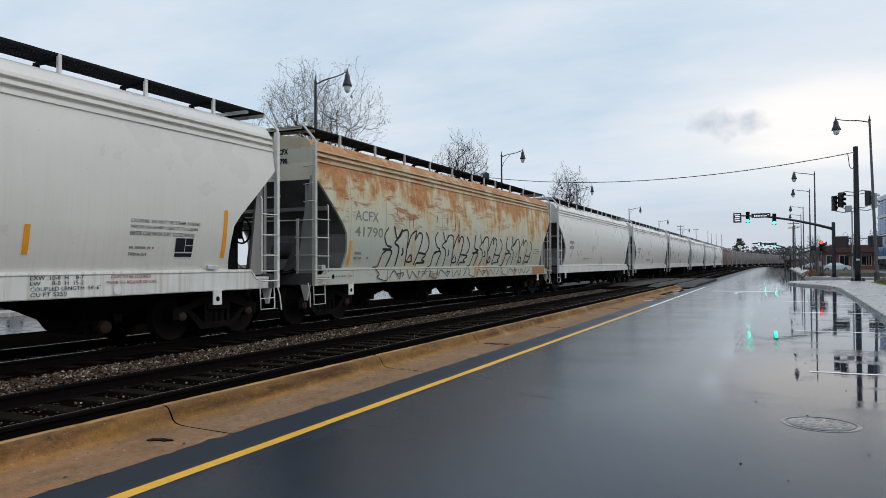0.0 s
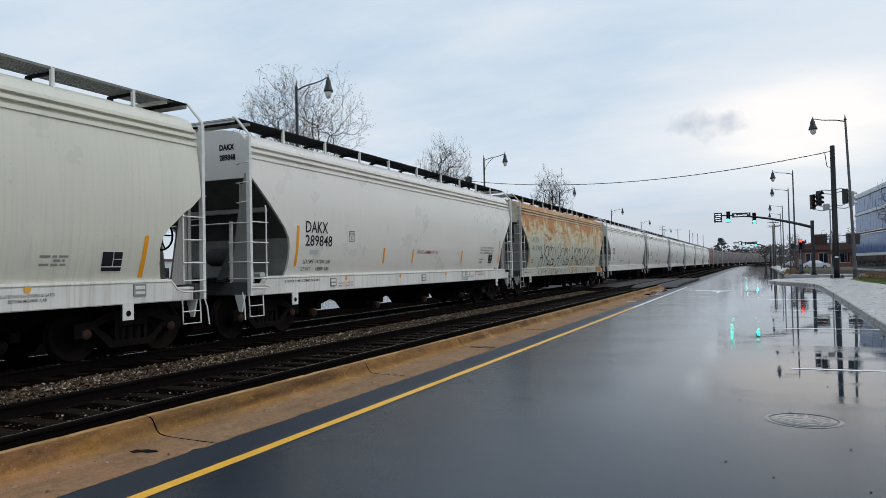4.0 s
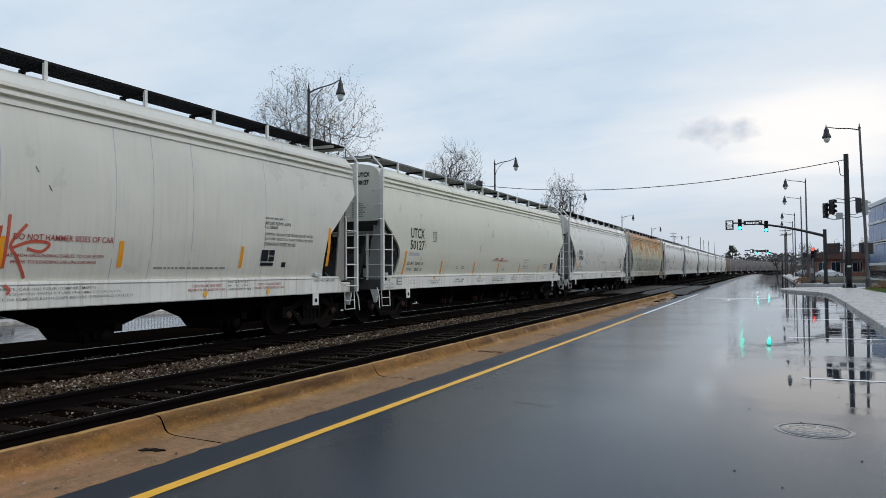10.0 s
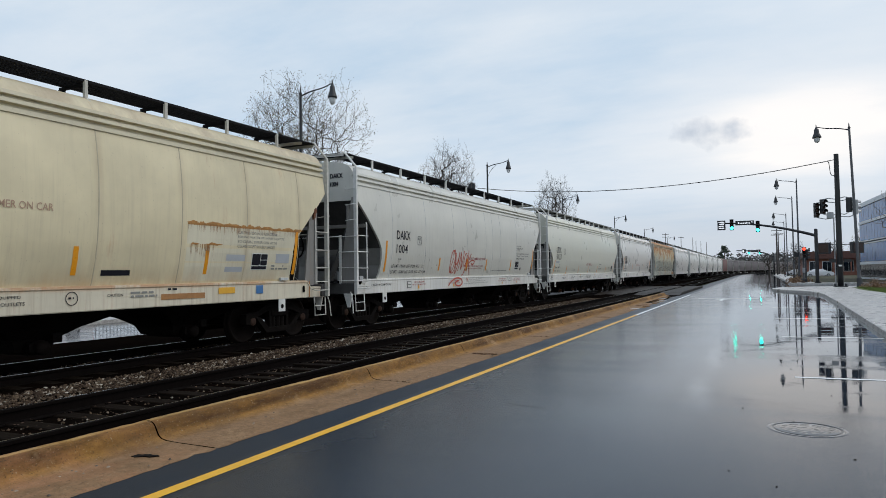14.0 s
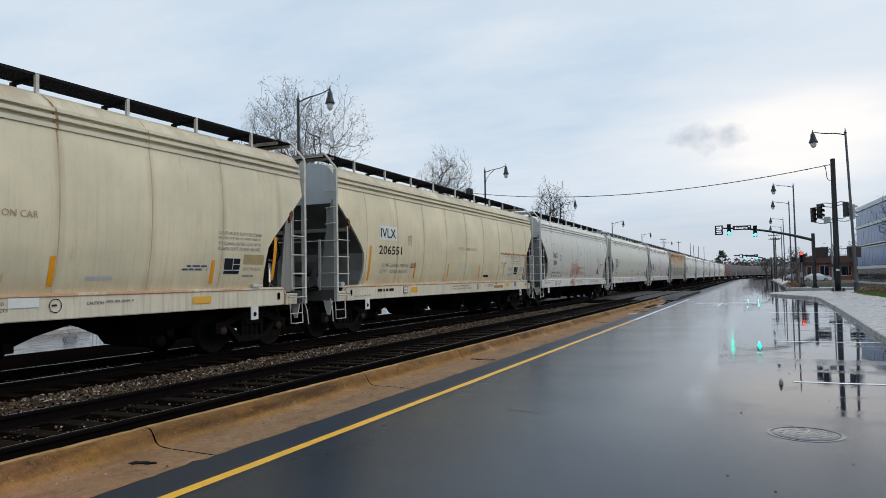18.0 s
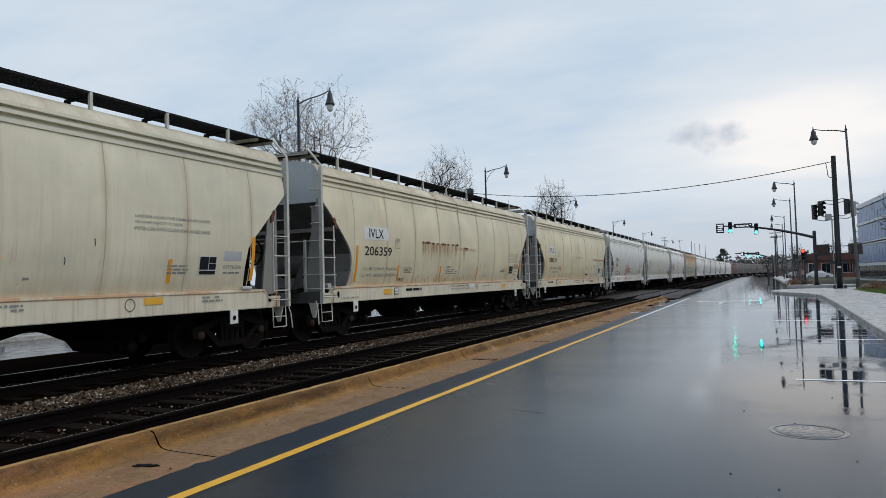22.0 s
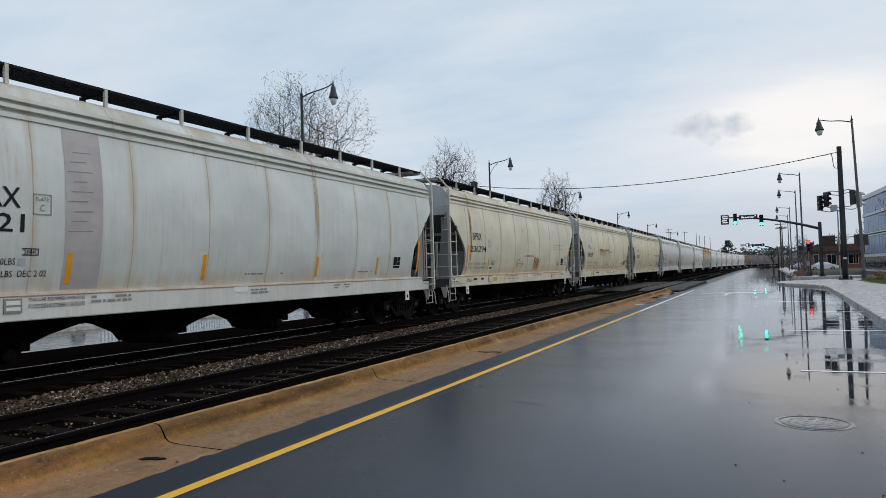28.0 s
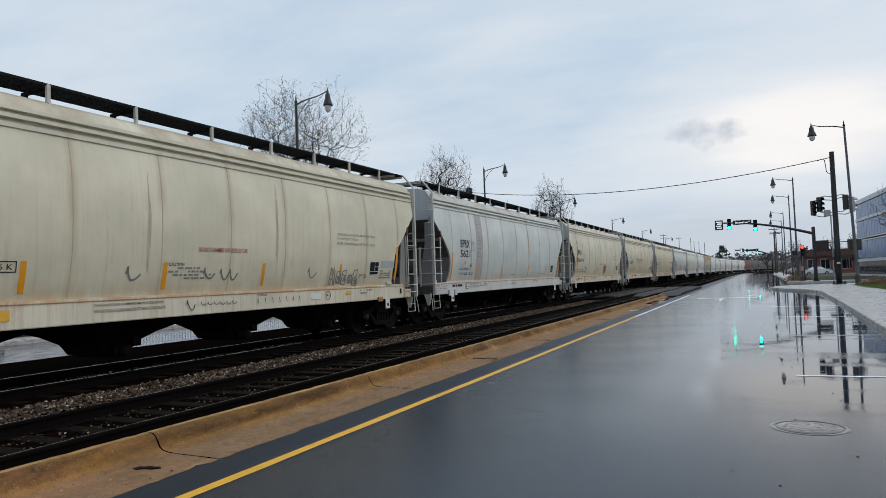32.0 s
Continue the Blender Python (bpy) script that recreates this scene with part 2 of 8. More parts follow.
def rusted_paint(name):
    """Old cream paint with rust bleeding down from the roof, blotches at mid height and a paler washed lower part."""
    m = Mat(name, 0.55)
    z = m.axis(2)
    fade = m.noise(0.8, 4, 0.6)
    col = m.mix(m.span(z, 1.75, 2.75), (0.44, 0.47, 0.415), (0.52, 0.52, 0.385))
    col = m.mix(m.math("MULTIPLY", m.span(fade, 0.4, 0.7), 0.45), col, (0.50, 0.44, 0.30))
    broad = m.noise(0.9, 5, 0.65, (1, 0.8, 0.75), (3, 1, 2))
    runs = m.noise(1.5, 7, 0.68, (1, 1.25, 0.40), (9, 1, 4))
    top = m.span(z, 2.45, 3.7)
    amt = m.math("ADD", m.math("ADD", m.math("MULTIPLY", broad, 0.5), m.math("MULTIPLY", runs, 0.5)), m.math("MULTIPLY", top, 0.15))
    band = m.math("MULTIPLY", m.span(z, 3.74, 3.78), m.span(z, 4.09, 4.05))
    keep = m.math("SUBTRACT", 1.0, m.math("MULTIPLY", band, 0.5))
    soft = m.math("MULTIPLY", m.span(amt, 0.515, 0.60), keep)
    hard = m.math("MULTIPLY", m.span(amt, 0.585, 0.645), keep)
    roof = m.math("MULTIPLY", m.span(z, 4.08, 4.12), m.span(m.noise(1.4, 6, 0.68, (1, 1, 1.5)), 0.42, 0.60))
    col = m.mix(m.math("MULTIPLY", soft, 0.52), col, (0.56, 0.345, 0.125))
    col = m.mix(m.math("MULTIPLY", m.math("MAXIMUM", hard, roof), 0.8), col, m.ramp(m.noise(5, 5), (0.35, (0.28, 0.088, 0.022)), (0.65, (0.50, 0.195, 0.045))))
    # flaked blotches
    b = m.span(m.noise(1.7, 7, 0.72, (1, 0.55, 2.4), (5, 3, 1)), 0.53, 0.60)
    zone = m.math("MULTIPLY", m.span(z, 2.25, 2.6), m.span(m.axis(1), 17.0, 5.0, 0.35, 1.0))
    col = m.mix(m.math("MULTIPLY", m.math("MULTIPLY", b, zone), 0.9), col, (0.33, 0.115, 0.035))
    seep = m.math("MULTIPLY", m.span(m.noise(5, 4, 0.6, (1, 2.5, 0.12), (2, 2, 2)), 0.56, 0.72), 0.4)
    col = m.mix(seep, col, (0.33, 0.25, 0.15))
    low = m.math("MULTIPLY", m.span(z, 1.36, 1.24), m.span(m.noise(1.6, 5, 0.65, (1, 1, 1.5)), 0.56, 0.66))
    col = m.mix(m.math("MULTIPLY", low, 0.8), col, (0.36, 0.20, 0.09))
    m.color(col)
    m.rough(m.span(soft, 0, 1, 0.48, 0.8))
    m.bump(m.noise(1.6, 3, 0.5, (1, 1, 0.6)), 0.3, 0.03)
    return m.m


def asphalt_wet():
    """Dark sealed asphalt under a film of water: smooth where the water stands, duller where it has drained."""
    m = Mat("wet_asphalt", 0.2)
    big = m.noise(0.16, 4, 0.55, (1.0, 0.45, 1))
    mid = m.noise(0.8, 5, 0.6, (1, 0.6, 1), (3, 3, 0))
    fine = m.noise(60, 3, 0.6)
    wander = m.math("MULTIPLY", m.noise(0.5, 4, 0.6, (1, 0.5, 1), (8, 1, 0)), 0.5)
    x = m.nt.nodes.new("ShaderNodeMath")
    x.operation = "ADD"
    m.link(m.axis(0), x.inputs[0])
    m.link(wander, x.inputs[1])
    x = x.outputs[0]
    # the outer lane is an older, paler course on which the water stands
    side = m.span(x, -3.8, -0.5)
    col = m.mix(m.span(mid, 0.3, 0.7), (0.006, 0.0115, 0.020), (0.010, 0.020, 0.033))
    col = m.mix(m.math("MULTIPLY", side, 0.8), col, m.mix(mid, (0.008, 0.0145, 0.025), (0.014, 0.023, 0.036)))
    col = m.mix(m.math("MULTIPLY", fine, 0.25), col, (0.024, 0.028, 0.034))
    seam = m.math("MULTIPLY", m.math("MULTIPLY", m.span(x, -0.72, -0.54), m.span(x, -0.28, -0.44)), m.span(m.axis(1), 7.5, 10.0))
    col = m.mix(m.math("MULTIPLY", m.math("MULTIPLY", seam, m.span(m.noise(0.7, 4, 0.7, (1, 0.4, 1)), 0.38, 0.54)), 0.7), col, (0.19, 0.20, 0.205))
    m.color(col)
    # the gloss grows from the newer lane to the older, where water stands in long shallow pans
    pans = m.noise(0.85, 4, 0.55, (0.18, 1.1, 1), (1, 5, 0))
    away = m.span(m.axis(1), 6.2, 9.5)
    pool = m.math("MULTIPLY", m.math("MULTIPLY", m.span(x, -1.7, 0.1), away), m.span(m.math("ADD", m.math("MULTIPLY", pans, 0.7), m.math("MULTIPLY", big, 0.3)), 0.34, 0.50))
    dull = m.math("SUBTRACT", m.math("ADD", 0.21, m.math("MULTIPLY", mid, 0.08)), m.math("MULTIPLY", side, 0.12))
    dull = m.math("ADD", dull, m.math("MULTIPLY", m.span(m.noise(0.6, 4, 0.6, (0.3, 0.9, 1), (6, 2, 0)), 0.35, 0.65), 0.05))
    dull = m.math("ADD", dull, m.math("MULTIPLY", m.span(m.axis(0), -3.9, -4.3), 0.22))
    dull = m.math("SUBTRACT", dull, m.math("MULTIPLY", m.span(m.axis(1), 8.0, 26.0), 0.07))
    n = m.nt.nodes.new("ShaderNodeMix")
    m.link(pool, n.inputs[0])
    m.link(dull, n.inputs[2])
    n.inputs[3].default_value = 0.025
    m.rough(n.outputs[0])
    m.b.inputs["IOR"].default_value = 1.27
    h = m.mix(pool, m.noise(140, 3, 0.6), m.noise(2.6, 3, 0.5, (0.8, 1.4, 1)))
    m.bump(h, 0.12, 0.006)
    return m.m


def concrete(name, c=(0.36, 0.30, 0.22), stain=(0.26, 0.14, 0.05), damp=0.5, amount=0.55):
    m = Mat(name, 0.7)
    a, b = m.noise(1.2, 6, 0.65), m.noise(9, 5, 0.6)
    col = m.mix(m.span(b, 0.32, 0.68), tuple(v * 0.62 for v in c), tuple(min(1, v * 1.25) for v in c))
    col = m.mix(m.math("MULTIPLY", m.span(m.noise(3.4, 6, 0.7, (1, 0.6, 1), (2, 5, 1)), 0.52, 0.66), amount * 0.8), col, tuple(v * 0.7 for v in stain))
    col = m.mix(m.math("MULTIPLY", m.span(a, 0.48, 0.66), amount), col, stain)
    col = m.mix(m.math("MULTIPLY", m.span(m.noise(38, 4, 0.6), 0.58, 0.68), 0.7), col, (0.05, 0.035, 0.02))
    m.color(col)
    m.rough(m.span(a, 0.35, 0.65, 0.72, 0.72 - damp * 0.4))
    m.bump(m.noise(45, 5, 0.7), 0.6, 0.008)
    return m.m


def kerb_mat():
    """Old iron-stained concrete: stain and painted shade under the kerb's lip, a top painted paler in worn spots as its
    highlight, long smears, exposed grit, paler greyer gutter.
    """
    m = Mat("stained_kerb_concrete", 0.75, 0.0, 0.2)
    wander = m.nt.nodes.new("ShaderNodeMath")
    wander.operation = "ADD"
    m.link(m.axis(0), wander.inputs[0])
    m.link(m.math("MULTIPLY", m.noise(3.2, 6, 0.7, (1, 0.6, 1), (5, 5, 5)), 0.06), wander.inputs[1])
    x = wander.outputs[0]
    grain = m.noise(13, 6, 0.7)
    onkerb = m.span(x, -5.18, -5.36)
    base = m.mix(onkerb, (0.29, 0.172, 0.088), (0.32, 0.160, 0.036))
    col = m.mix(m.span(grain, 0.32, 0.68), m.mix(1.0, base, (0.62, 0.60, 0.56), "MULTIPLY"), m.mix(1.0, base, (1.0, 1.0, 1.0), "MULTIPLY"))
    # Band below the lip: rusty stain together with the face's painted-in shade.
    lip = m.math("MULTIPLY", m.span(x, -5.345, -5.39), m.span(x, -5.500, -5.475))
    # Kerb top painted lighter in worn patches, standing for its highlight.
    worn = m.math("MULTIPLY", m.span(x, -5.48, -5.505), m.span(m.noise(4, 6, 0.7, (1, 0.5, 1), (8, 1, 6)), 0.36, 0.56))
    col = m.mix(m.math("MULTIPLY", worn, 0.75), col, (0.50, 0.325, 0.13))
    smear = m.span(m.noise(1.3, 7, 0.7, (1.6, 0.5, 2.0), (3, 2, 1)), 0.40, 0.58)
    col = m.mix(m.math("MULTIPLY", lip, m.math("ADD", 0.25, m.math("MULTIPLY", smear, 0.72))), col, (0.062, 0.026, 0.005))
    col = m.mix(m.math("MULTIPLY", m.span(m.noise(2.4, 6, 0.7, (1, 0.45, 1), (9, 4, 2)), 0.50, 0.66), 0.62), col, (0.125, 0.068, 0.026))
    col = m.mix(m.math("MULTIPLY", m.span(m.noise(2.0, 6, 0.7, (1, 0.6, 1), (7, 4, 2)), 0.56, 0.70), 0.6), col, (0.40, 0.26, 0.14))
    near = m.math("MULTIPLY", m.span(m.axis(1), 5.5, 3.0), m.span(m.noise(3.0, 5, 0.6, (1, 0.7, 1), (2, 8, 1)), 0.42, 0.6))
    col = m.mix(m.math("MULTIPLY", near, 0.5), col, (0.42, 0.19, 0.09))
    col = m.mix(m.math("MULTIPLY", m.span(m.noise(70, 3, 0.6), 0.58, 0.68), 0.75), col, (0.035, 0.024, 0.013))
    col = m.mix(m.math("MULTIPLY", m.span(m.noise(50, 2, 0.5, (1, 1, 1), (4, 4, 4)), 0.66, 0.72), 0.45), col, (0.42, 0.34, 0.23))
    m.color(col)
    m.bump(m.mix(0.5, m.noise(8, 5, 0.65), m.noise(55, 5, 0.7)), 0.9, 0.014)
    return m.m


M = {}
M["kerb"] = kerb_mat()
M["white_car"] = car_paint("white_car_paint", (0.685, 0.655, 0.60), (0.40, 0.40, 0.34), 0.0, 0.22, gloss=0.3, uneven=0.35)
M["green_car"] = car_paint("pale_green_car_paint", (0.635, 0.622, 0.525), (0.38, 0.385, 0.31), 0.0, 0.45, gloss=0.32, uneven=0.4)
M["grey_car"] = car_paint("pale_grey_car_paint", (0.61, 0.595, 0.53), (0.38, 0.36, 0.29), 0.0, 0.4, gloss=0.32, uneven=0.6)
M["tan_car"] = car_paint("cream_car_paint", (0.70, 0.612, 0.405), (0.44, 0.37, 0.25), 0.10, 0.4, 0.5, rust_low=1.2, dusty=0.8)
M["tan_rust_car"] = car_paint("cream_car_paint_rust_runs", (0.69, 0.612, 0.425), (0.42, 0.35, 0.23), 0.14, 0.4, 0.75, rust_low=1.2, dusty=0.8)
M["tan_grey_car"] = car_paint("cream_grey_car_paint", (0.67, 0.618, 0.465), (0.42, 0.37, 0.27), 0.10, 0.4, 0.7, rust_low=1.2, dusty=0.8)
M["blue_white_car"] = car_paint("faded_blue_white_car_paint", (0.60, 0.625, 0.59), (0.42, 0.38, 0.28), 0.08, 0.45, 0.6, rust_low=1.2, dusty=0.8)
M["rusty_car"] = rusted_paint("rusted_cream_car_paint")
M["brown_car"] = car_paint("oxide_red_car_paint", (0.15, 0.055, 0.04), (0.08, 0.05, 0.04), 0.2, 0.5, gloss=0.6)
M["far_tan_car"] = car_paint("dusty_brown_car_paint", (0.12, 0.10, 0.098), (0.07, 0.06, 0.055), 0.1, 0.5, gloss=0.6)
M["tank_black"] = plain("tank_car_black", (0.02, 0.02, 0.022), 0.4)
M["sill_white"] = car_paint("sill_white_paint", (0.72, 0.71, 0.66), (0.36, 0.29, 0.20), 0.06, 0.55, gloss=0.4, rust_low=-4.0)
M["sill_faded"] = car_paint("sill_faded_paint", (0.62, 0.61, 0.57), (0.38, 0.31, 0.23), 0.1, 0.3, rust_low=-4.0, gloss=0.5, ledge=0.6)
M["sill_tan"] = car_paint("sill_cream_paint", (0.68, 0.62, 0.48), (0.36, 0.27, 0.17), 0.28, 0.55, rust_low=-4.0, gloss=0.5, ledge=0.8)
M["ladder_white"] = plain("ladder_white_paint", (0.70, 0.69, 0.65), 0.5, 0.0, 0.3, 9)
M["ladder_tan"] = plain("ladder_grey_paint", (0.54, 0.52, 0.46), 0.55, 0.0, 0.4, 9)
M["end_grey"] = car_paint("end_sheet_grey", (0.50, 0.52, 0.51), (0.28, 0.27, 0.25), 0.05, 0.6, gloss=0.5, rust_low=2)
M["plate_grey"] = car_paint("end_plate_weathered_grey", (0.28, 0.268, 0.248), (0.15, 0.125, 0.10), 0.05, 0.6, gloss=0.6, rust_low=2)
# Dirty grey darkened further to paint in the shade at the car ends.
M["under_grey"] = plain("slope_sheet_dirty_shaded", (0.085, 0.083, 0.080), 0.8, 0.0, 0.5, 3, spec=0.12)
# Grime sunk to near-black; the shade below the cars is painted in.
M["under_dark"] = plain("underframe_grime_shade", (0.0085, 0.0066, 0.0055), 0.75, 0.0, 0.7, 5, spec=0.07)
# Slope sheet paint darkened for the shade of its downward face.
M["slope_grey"] = plain("slope_sheet_shaded_paint", (0.13, 0.128, 0.122), 0.7, 0.0, 0.5, 2.5, spec=0.15)
# Weathered paint made paler where light reaches in below the cut side.
M["under_pale"] = plain("hopper_end_weathered_lit", (0.25, 0.245, 0.23), 0.7, 0.0, 0.45, 2.5, spec=0.2)
M["under_rust"] = plain("outlet_gate_rust", (0.10, 0.045, 0.028), 0.8, 0.0, 0.5, 7, spec=0.12)
M["cap_rust"] = plain("bearing_cap_rust", (0.06, 0.036, 0.026), 0.8, 0.0, 0.5, 9, spec=0.1)
M["grating"] = plain("running_board_grating", (0.018, 0.018, 0.020), 0.8, 0.0, 0.4, 8, spec=0.05)
M["grating_pale"] = plain("running_board_galvanised", (0.20, 0.205, 0.19), 0.55, 0.4, 0.3, 8)
# Wheel steel darkened likewise, with the shade under the cars in its colour.
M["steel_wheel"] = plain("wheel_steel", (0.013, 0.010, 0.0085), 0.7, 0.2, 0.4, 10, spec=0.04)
# Rusty steel pulled near black, the track's deep shade painted in.
M["rail"] = plain("rail_steel_rusty_shade", (0.006, 0.0045, 0.004), 0.8, 0.0, 0.4, 10, spec=0.03)
M["rail_top"] = plain("rail_head_polished", (0.28, 0.27, 0.26), 0.22, 1.0, 0.2, 20)
# Creosote brown lowered to hold the same painted shade as the bed.
M["tie"] = plain("tie_creosote_shade", (0.009, 0.006, 0.004), 0.85, 0.0, 0.5, 5, spec=0.05)
M["orange"] = plain("yellow_reflector", (0.792, 0.316, 0.010), 0.35, 0.0, 0.12, 8)
M["stencil"] = plain("stencil_black", (0.012, 0.012, 0.018), 0.6, 0.0, 0.3, 30, spec=0.2)
M["stencil_faint"] = plain("stencil_faded", (0.24, 0.24, 0.22), 0.65, 0.0, 0.3, 30)
M["stencil_red"] = plain("stencil_red", (0.32, 0.045, 0.04), 0.6, 0.0, 0.3, 30)
M["stencil_blue"] = plain("stencil_navy", (0.05, 0.08, 0.17), 0.6, 0.0, 0.3, 30)
M["graffiti_black"] = plain("spray_black", (0.022, 0.022, 0.025), 0.5, 0.0, 0.4, 12)
M["graffiti_red"] = plain("spray_red", (0.50, 0.085, 0.045), 0.5, 0.0, 0.3, 12)
M["spray_grey"] = plain("spray_grey_faded", (0.20, 0.20, 0.19), 0.6, 0.0, 0.4, 12)
M["decal_white"] = plain("decal_white", (0.68, 0.69, 0.66), 0.4, 0.0, 0.1, 20)
M["decal_yellow"] = plain("decal_yellow", (0.72, 0.38, 0.03), 0.4, 0.0, 0.1, 20)
M["decal_blue"] = plain("decal_blue", (0.05, 0.16, 0.36), 0.4, 0.0, 0.1, 20)
M["decal_grey"] = plain("paint_patch_grey", (0.42, 0.44, 0.46), 0.5, 0.0, 0.2, 4)
M["patch_mauve"] = plain("primer_patch_mauve", (0.42, 0.39, 0.38), 0.55, 0.0, 0.25, 3)
M["seam"] = plain("weld_seam_stain", (0.52, 0.45, 0.32), 0.7, 0.0, 0.40, 3)
M["rust_solid"] = plain("bare_rust", (0.15, 0.055, 0.022), 0.85, 0.0, 0.6, 12)
M["rust_orange"] = plain("orange_rust_seep", (0.46, 0.225, 0.065), 0.8, 0.0, 0.6, 9)
M["stencil_pink"] = plain("stencil_red_faded", (0.46, 0.30, 0.21), 0.65, 0.0, 0.3, 30)
M["rust_tan"] = plain("tan_paint_patch", (0.40, 0.30, 0.15), 0.6, 0.0, 0.3, 5)
M["rust_wash"] = plain("rust_wash", (0.54, 0.40, 0.22), 0.7, 0.0, 0.35, 14)
M["rust_run"] = plain("rust_run", (0.38, 0.185, 0.065), 0.75, 0.0, 0.5, 9)
M["asphalt"] = asphalt_wet()
M["walk"] = concrete("wet_sidewalk_concrete", (0.42, 0.405, 0.38), (0.30, 0.285, 0.26), 1.4, 0.5)
M["far_asphalt"] = plain("rain_covered_asphalt", (0.03, 0.032, 0.036), 0.14, 0.0, 0.3, 0.8, spec=0.5)
M["crossing"] = plain("dirty_crossing_asphalt", (0.035, 0.029, 0.024), 0.62, 0.0, 0.5, 1.2, spec=0.2)
M["yellow_line"] = plain("road_yellow", (0.80, 0.42, 0.02), 0.45, 0.0, 0.25, 5)
M["white_line"] = plain("road_white", (0.80, 0.81, 0.80), 0.45, 0.0, 0.3, 4)
M["lid_iron"] = plain("cast_iron_under_water", (0.03, 0.03, 0.031), 0.10, 0.0, 0.3, 14, spec=0.45)
M["black_metal"] = plain("black_painted_metal", (0.018, 0.019, 0.021), 0.45, 0.0, 0.3, 8)
M["bronze_metal"] = plain("grey_painted_pole", (0.085, 0.088, 0.095), 0.5, 0.0, 0.2, 6)
M["lamp_glass"] = plain("lamp_frosted_glass", (0.62, 0.63, 0.63), 0.2, 0.0, 0.05, 4)
M["green_light"] = glow("green_signal", (0.02, 1.0, 0.74), 12.0)
M["red_light"] = glow("red_signal", (1.0, 0.06, 0.03), 3.0)
M["sign_white"] = glow("lit_sign_white", (0.85, 0.88, 0.92), 0.6)
M["dead_lens"] = plain("unlit_lens", (0.03, 0.012, 0.01), 0.2)
M["pole_wood"] = plain("utility_pole_wood", (0.045, 0.038, 0.034), 0.85, 0.0, 0.5, 5)
M["galv"] = plain("galvanised_steel", (0.33, 0.34, 0.35), 0.45, 0.6, 0.2, 8)
M["brick"] = plain("red_brick_far", (0.22, 0.09, 0.06), 0.8, 0.0, 0.35, 1.2)
M["roof_brown"] = plain("brown_roof_shingle", (0.10, 0.045, 0.035), 0.8, 0.0, 0.3, 1.5)
M["glass_blue"] = plain("blue_tinted_glass", (0.030, 0.135, 0.34), 0.12, 0.0, 0.5, 0.5, spec=0.12)
M["glass_dark"] = plain("dark_glass", (0.012, 0.016, 0.02), 0.04, 0.0, 0.2, 0.5)
M["mullion"] = plain("pale_spandrel", (0.55, 0.58, 0.60), 0.4, 0.0, 0.1, 2)
M["car_white"] = plain("white_car_enamel", (0.70, 0.71, 0.72), 0.12, 0.0, 0.05, 2)
M["tail_red"] = plain("tail_light_lens", (0.45, 0.03, 0.03), 0.12, 0.0, 0.05, 2)
M["tyre"] = plain("tyre_rubber", (0.02, 0.02, 0.02), 0.8)
M["bark"] = plain("bark", (0.075, 0.062, 0.052), 0.9, 0.0, 0.4, 6)
M["wire"] = plain("overhead_wire_black", (0.02, 0.02, 0.02), 0.6)


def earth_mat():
    m = Mat("damp_cinders_shade", 1.0, 0.0, 0.0)
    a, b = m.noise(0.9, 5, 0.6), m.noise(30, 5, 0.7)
    # Black wet cinders darkened further, putting the train's shade into the colour.
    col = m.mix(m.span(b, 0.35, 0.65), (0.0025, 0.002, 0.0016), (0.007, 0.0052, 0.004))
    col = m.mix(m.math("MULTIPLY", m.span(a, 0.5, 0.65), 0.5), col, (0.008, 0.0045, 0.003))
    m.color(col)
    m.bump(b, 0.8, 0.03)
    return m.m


def stone_mat():
    m = Mat("ballast_granite", 0.85, 0.0, 0.06)
    col = m.ramp(m.island(), (0.0, (0.010, 0.0065, 0.0045)), (0.45, (0.055, 0.036, 0.022)), (0.84, (0.14, 0.098, 0.062)), (0.95, (0.30, 0.25, 0.19)), (1.0, (0.55, 0.50, 0.42)))
    col = m.mix(m.math("MULTIPLY", m.noise(50, 4), 0.5), col, (0.07, 0.05, 0.04))
    m.color(col)
    return m.m


def leaf_mat(name, a, b):
    m = Mat(name, 0.6)
    m.color(m.ramp(m.island(), (0.0, a), (1.0, b)))
    return m.m


def grass_mat():
    m = Mat("verge_soil_grass", 0.9)
    m.color(m.mix(m.span(m.noise(3, 5), 0.35, 0.65), (0.05, 0.085, 0.018), (0.12, 0.13, 0.035)))
    m.bump(m.noise(40, 4, 0.7), 0.8, 0.03)
    return m.m


M["earth"], M["stone"] = earth_mat(), stone_mat()
M["grass"] = grass_mat()


def turf_mat():
    m = Mat("dull_turf", 0.95, 0.0, 0.2)
    m.color(m.mix(m.span(m.noise(0.4, 6, 0.65), 0.35, 0.65), (0.045, 0.050, 0.026), (0.105, 0.088, 0.058)))
    m.bump(m.noise(30, 4, 0.7), 0.8, 0.03)
    return m.m


M["turf"] = turf_mat()
M["grass_blade"] = leaf_mat("grass_blades", (0.06, 0.12, 0.015), (0.16, 0.20, 0.04))
M["rust_shrub"] = leaf_mat("russet_shrub_leaves", (0.10, 0.045, 0.018), (0.22, 0.12, 0.05))
M["bud_leaf"] = leaf_mat("spring_bud_leaves", (0.10, 0.065, 0.04), (0.15, 0.13, 0.05))
M["wood_leaf"] = leaf_mat("far_wood_leaves", (0.075, 0.078, 0.080), (0.15, 0.145, 0.135))
M["pine_leaf"] = leaf_mat("pine_needles", (0.012, 0.028, 0.016), (0.035, 0.06, 0.03))
M["brush_twig"] = leaf_mat("leafless_brush", (0.055, 0.042, 0.032), (0.12, 0.095, 0.07))
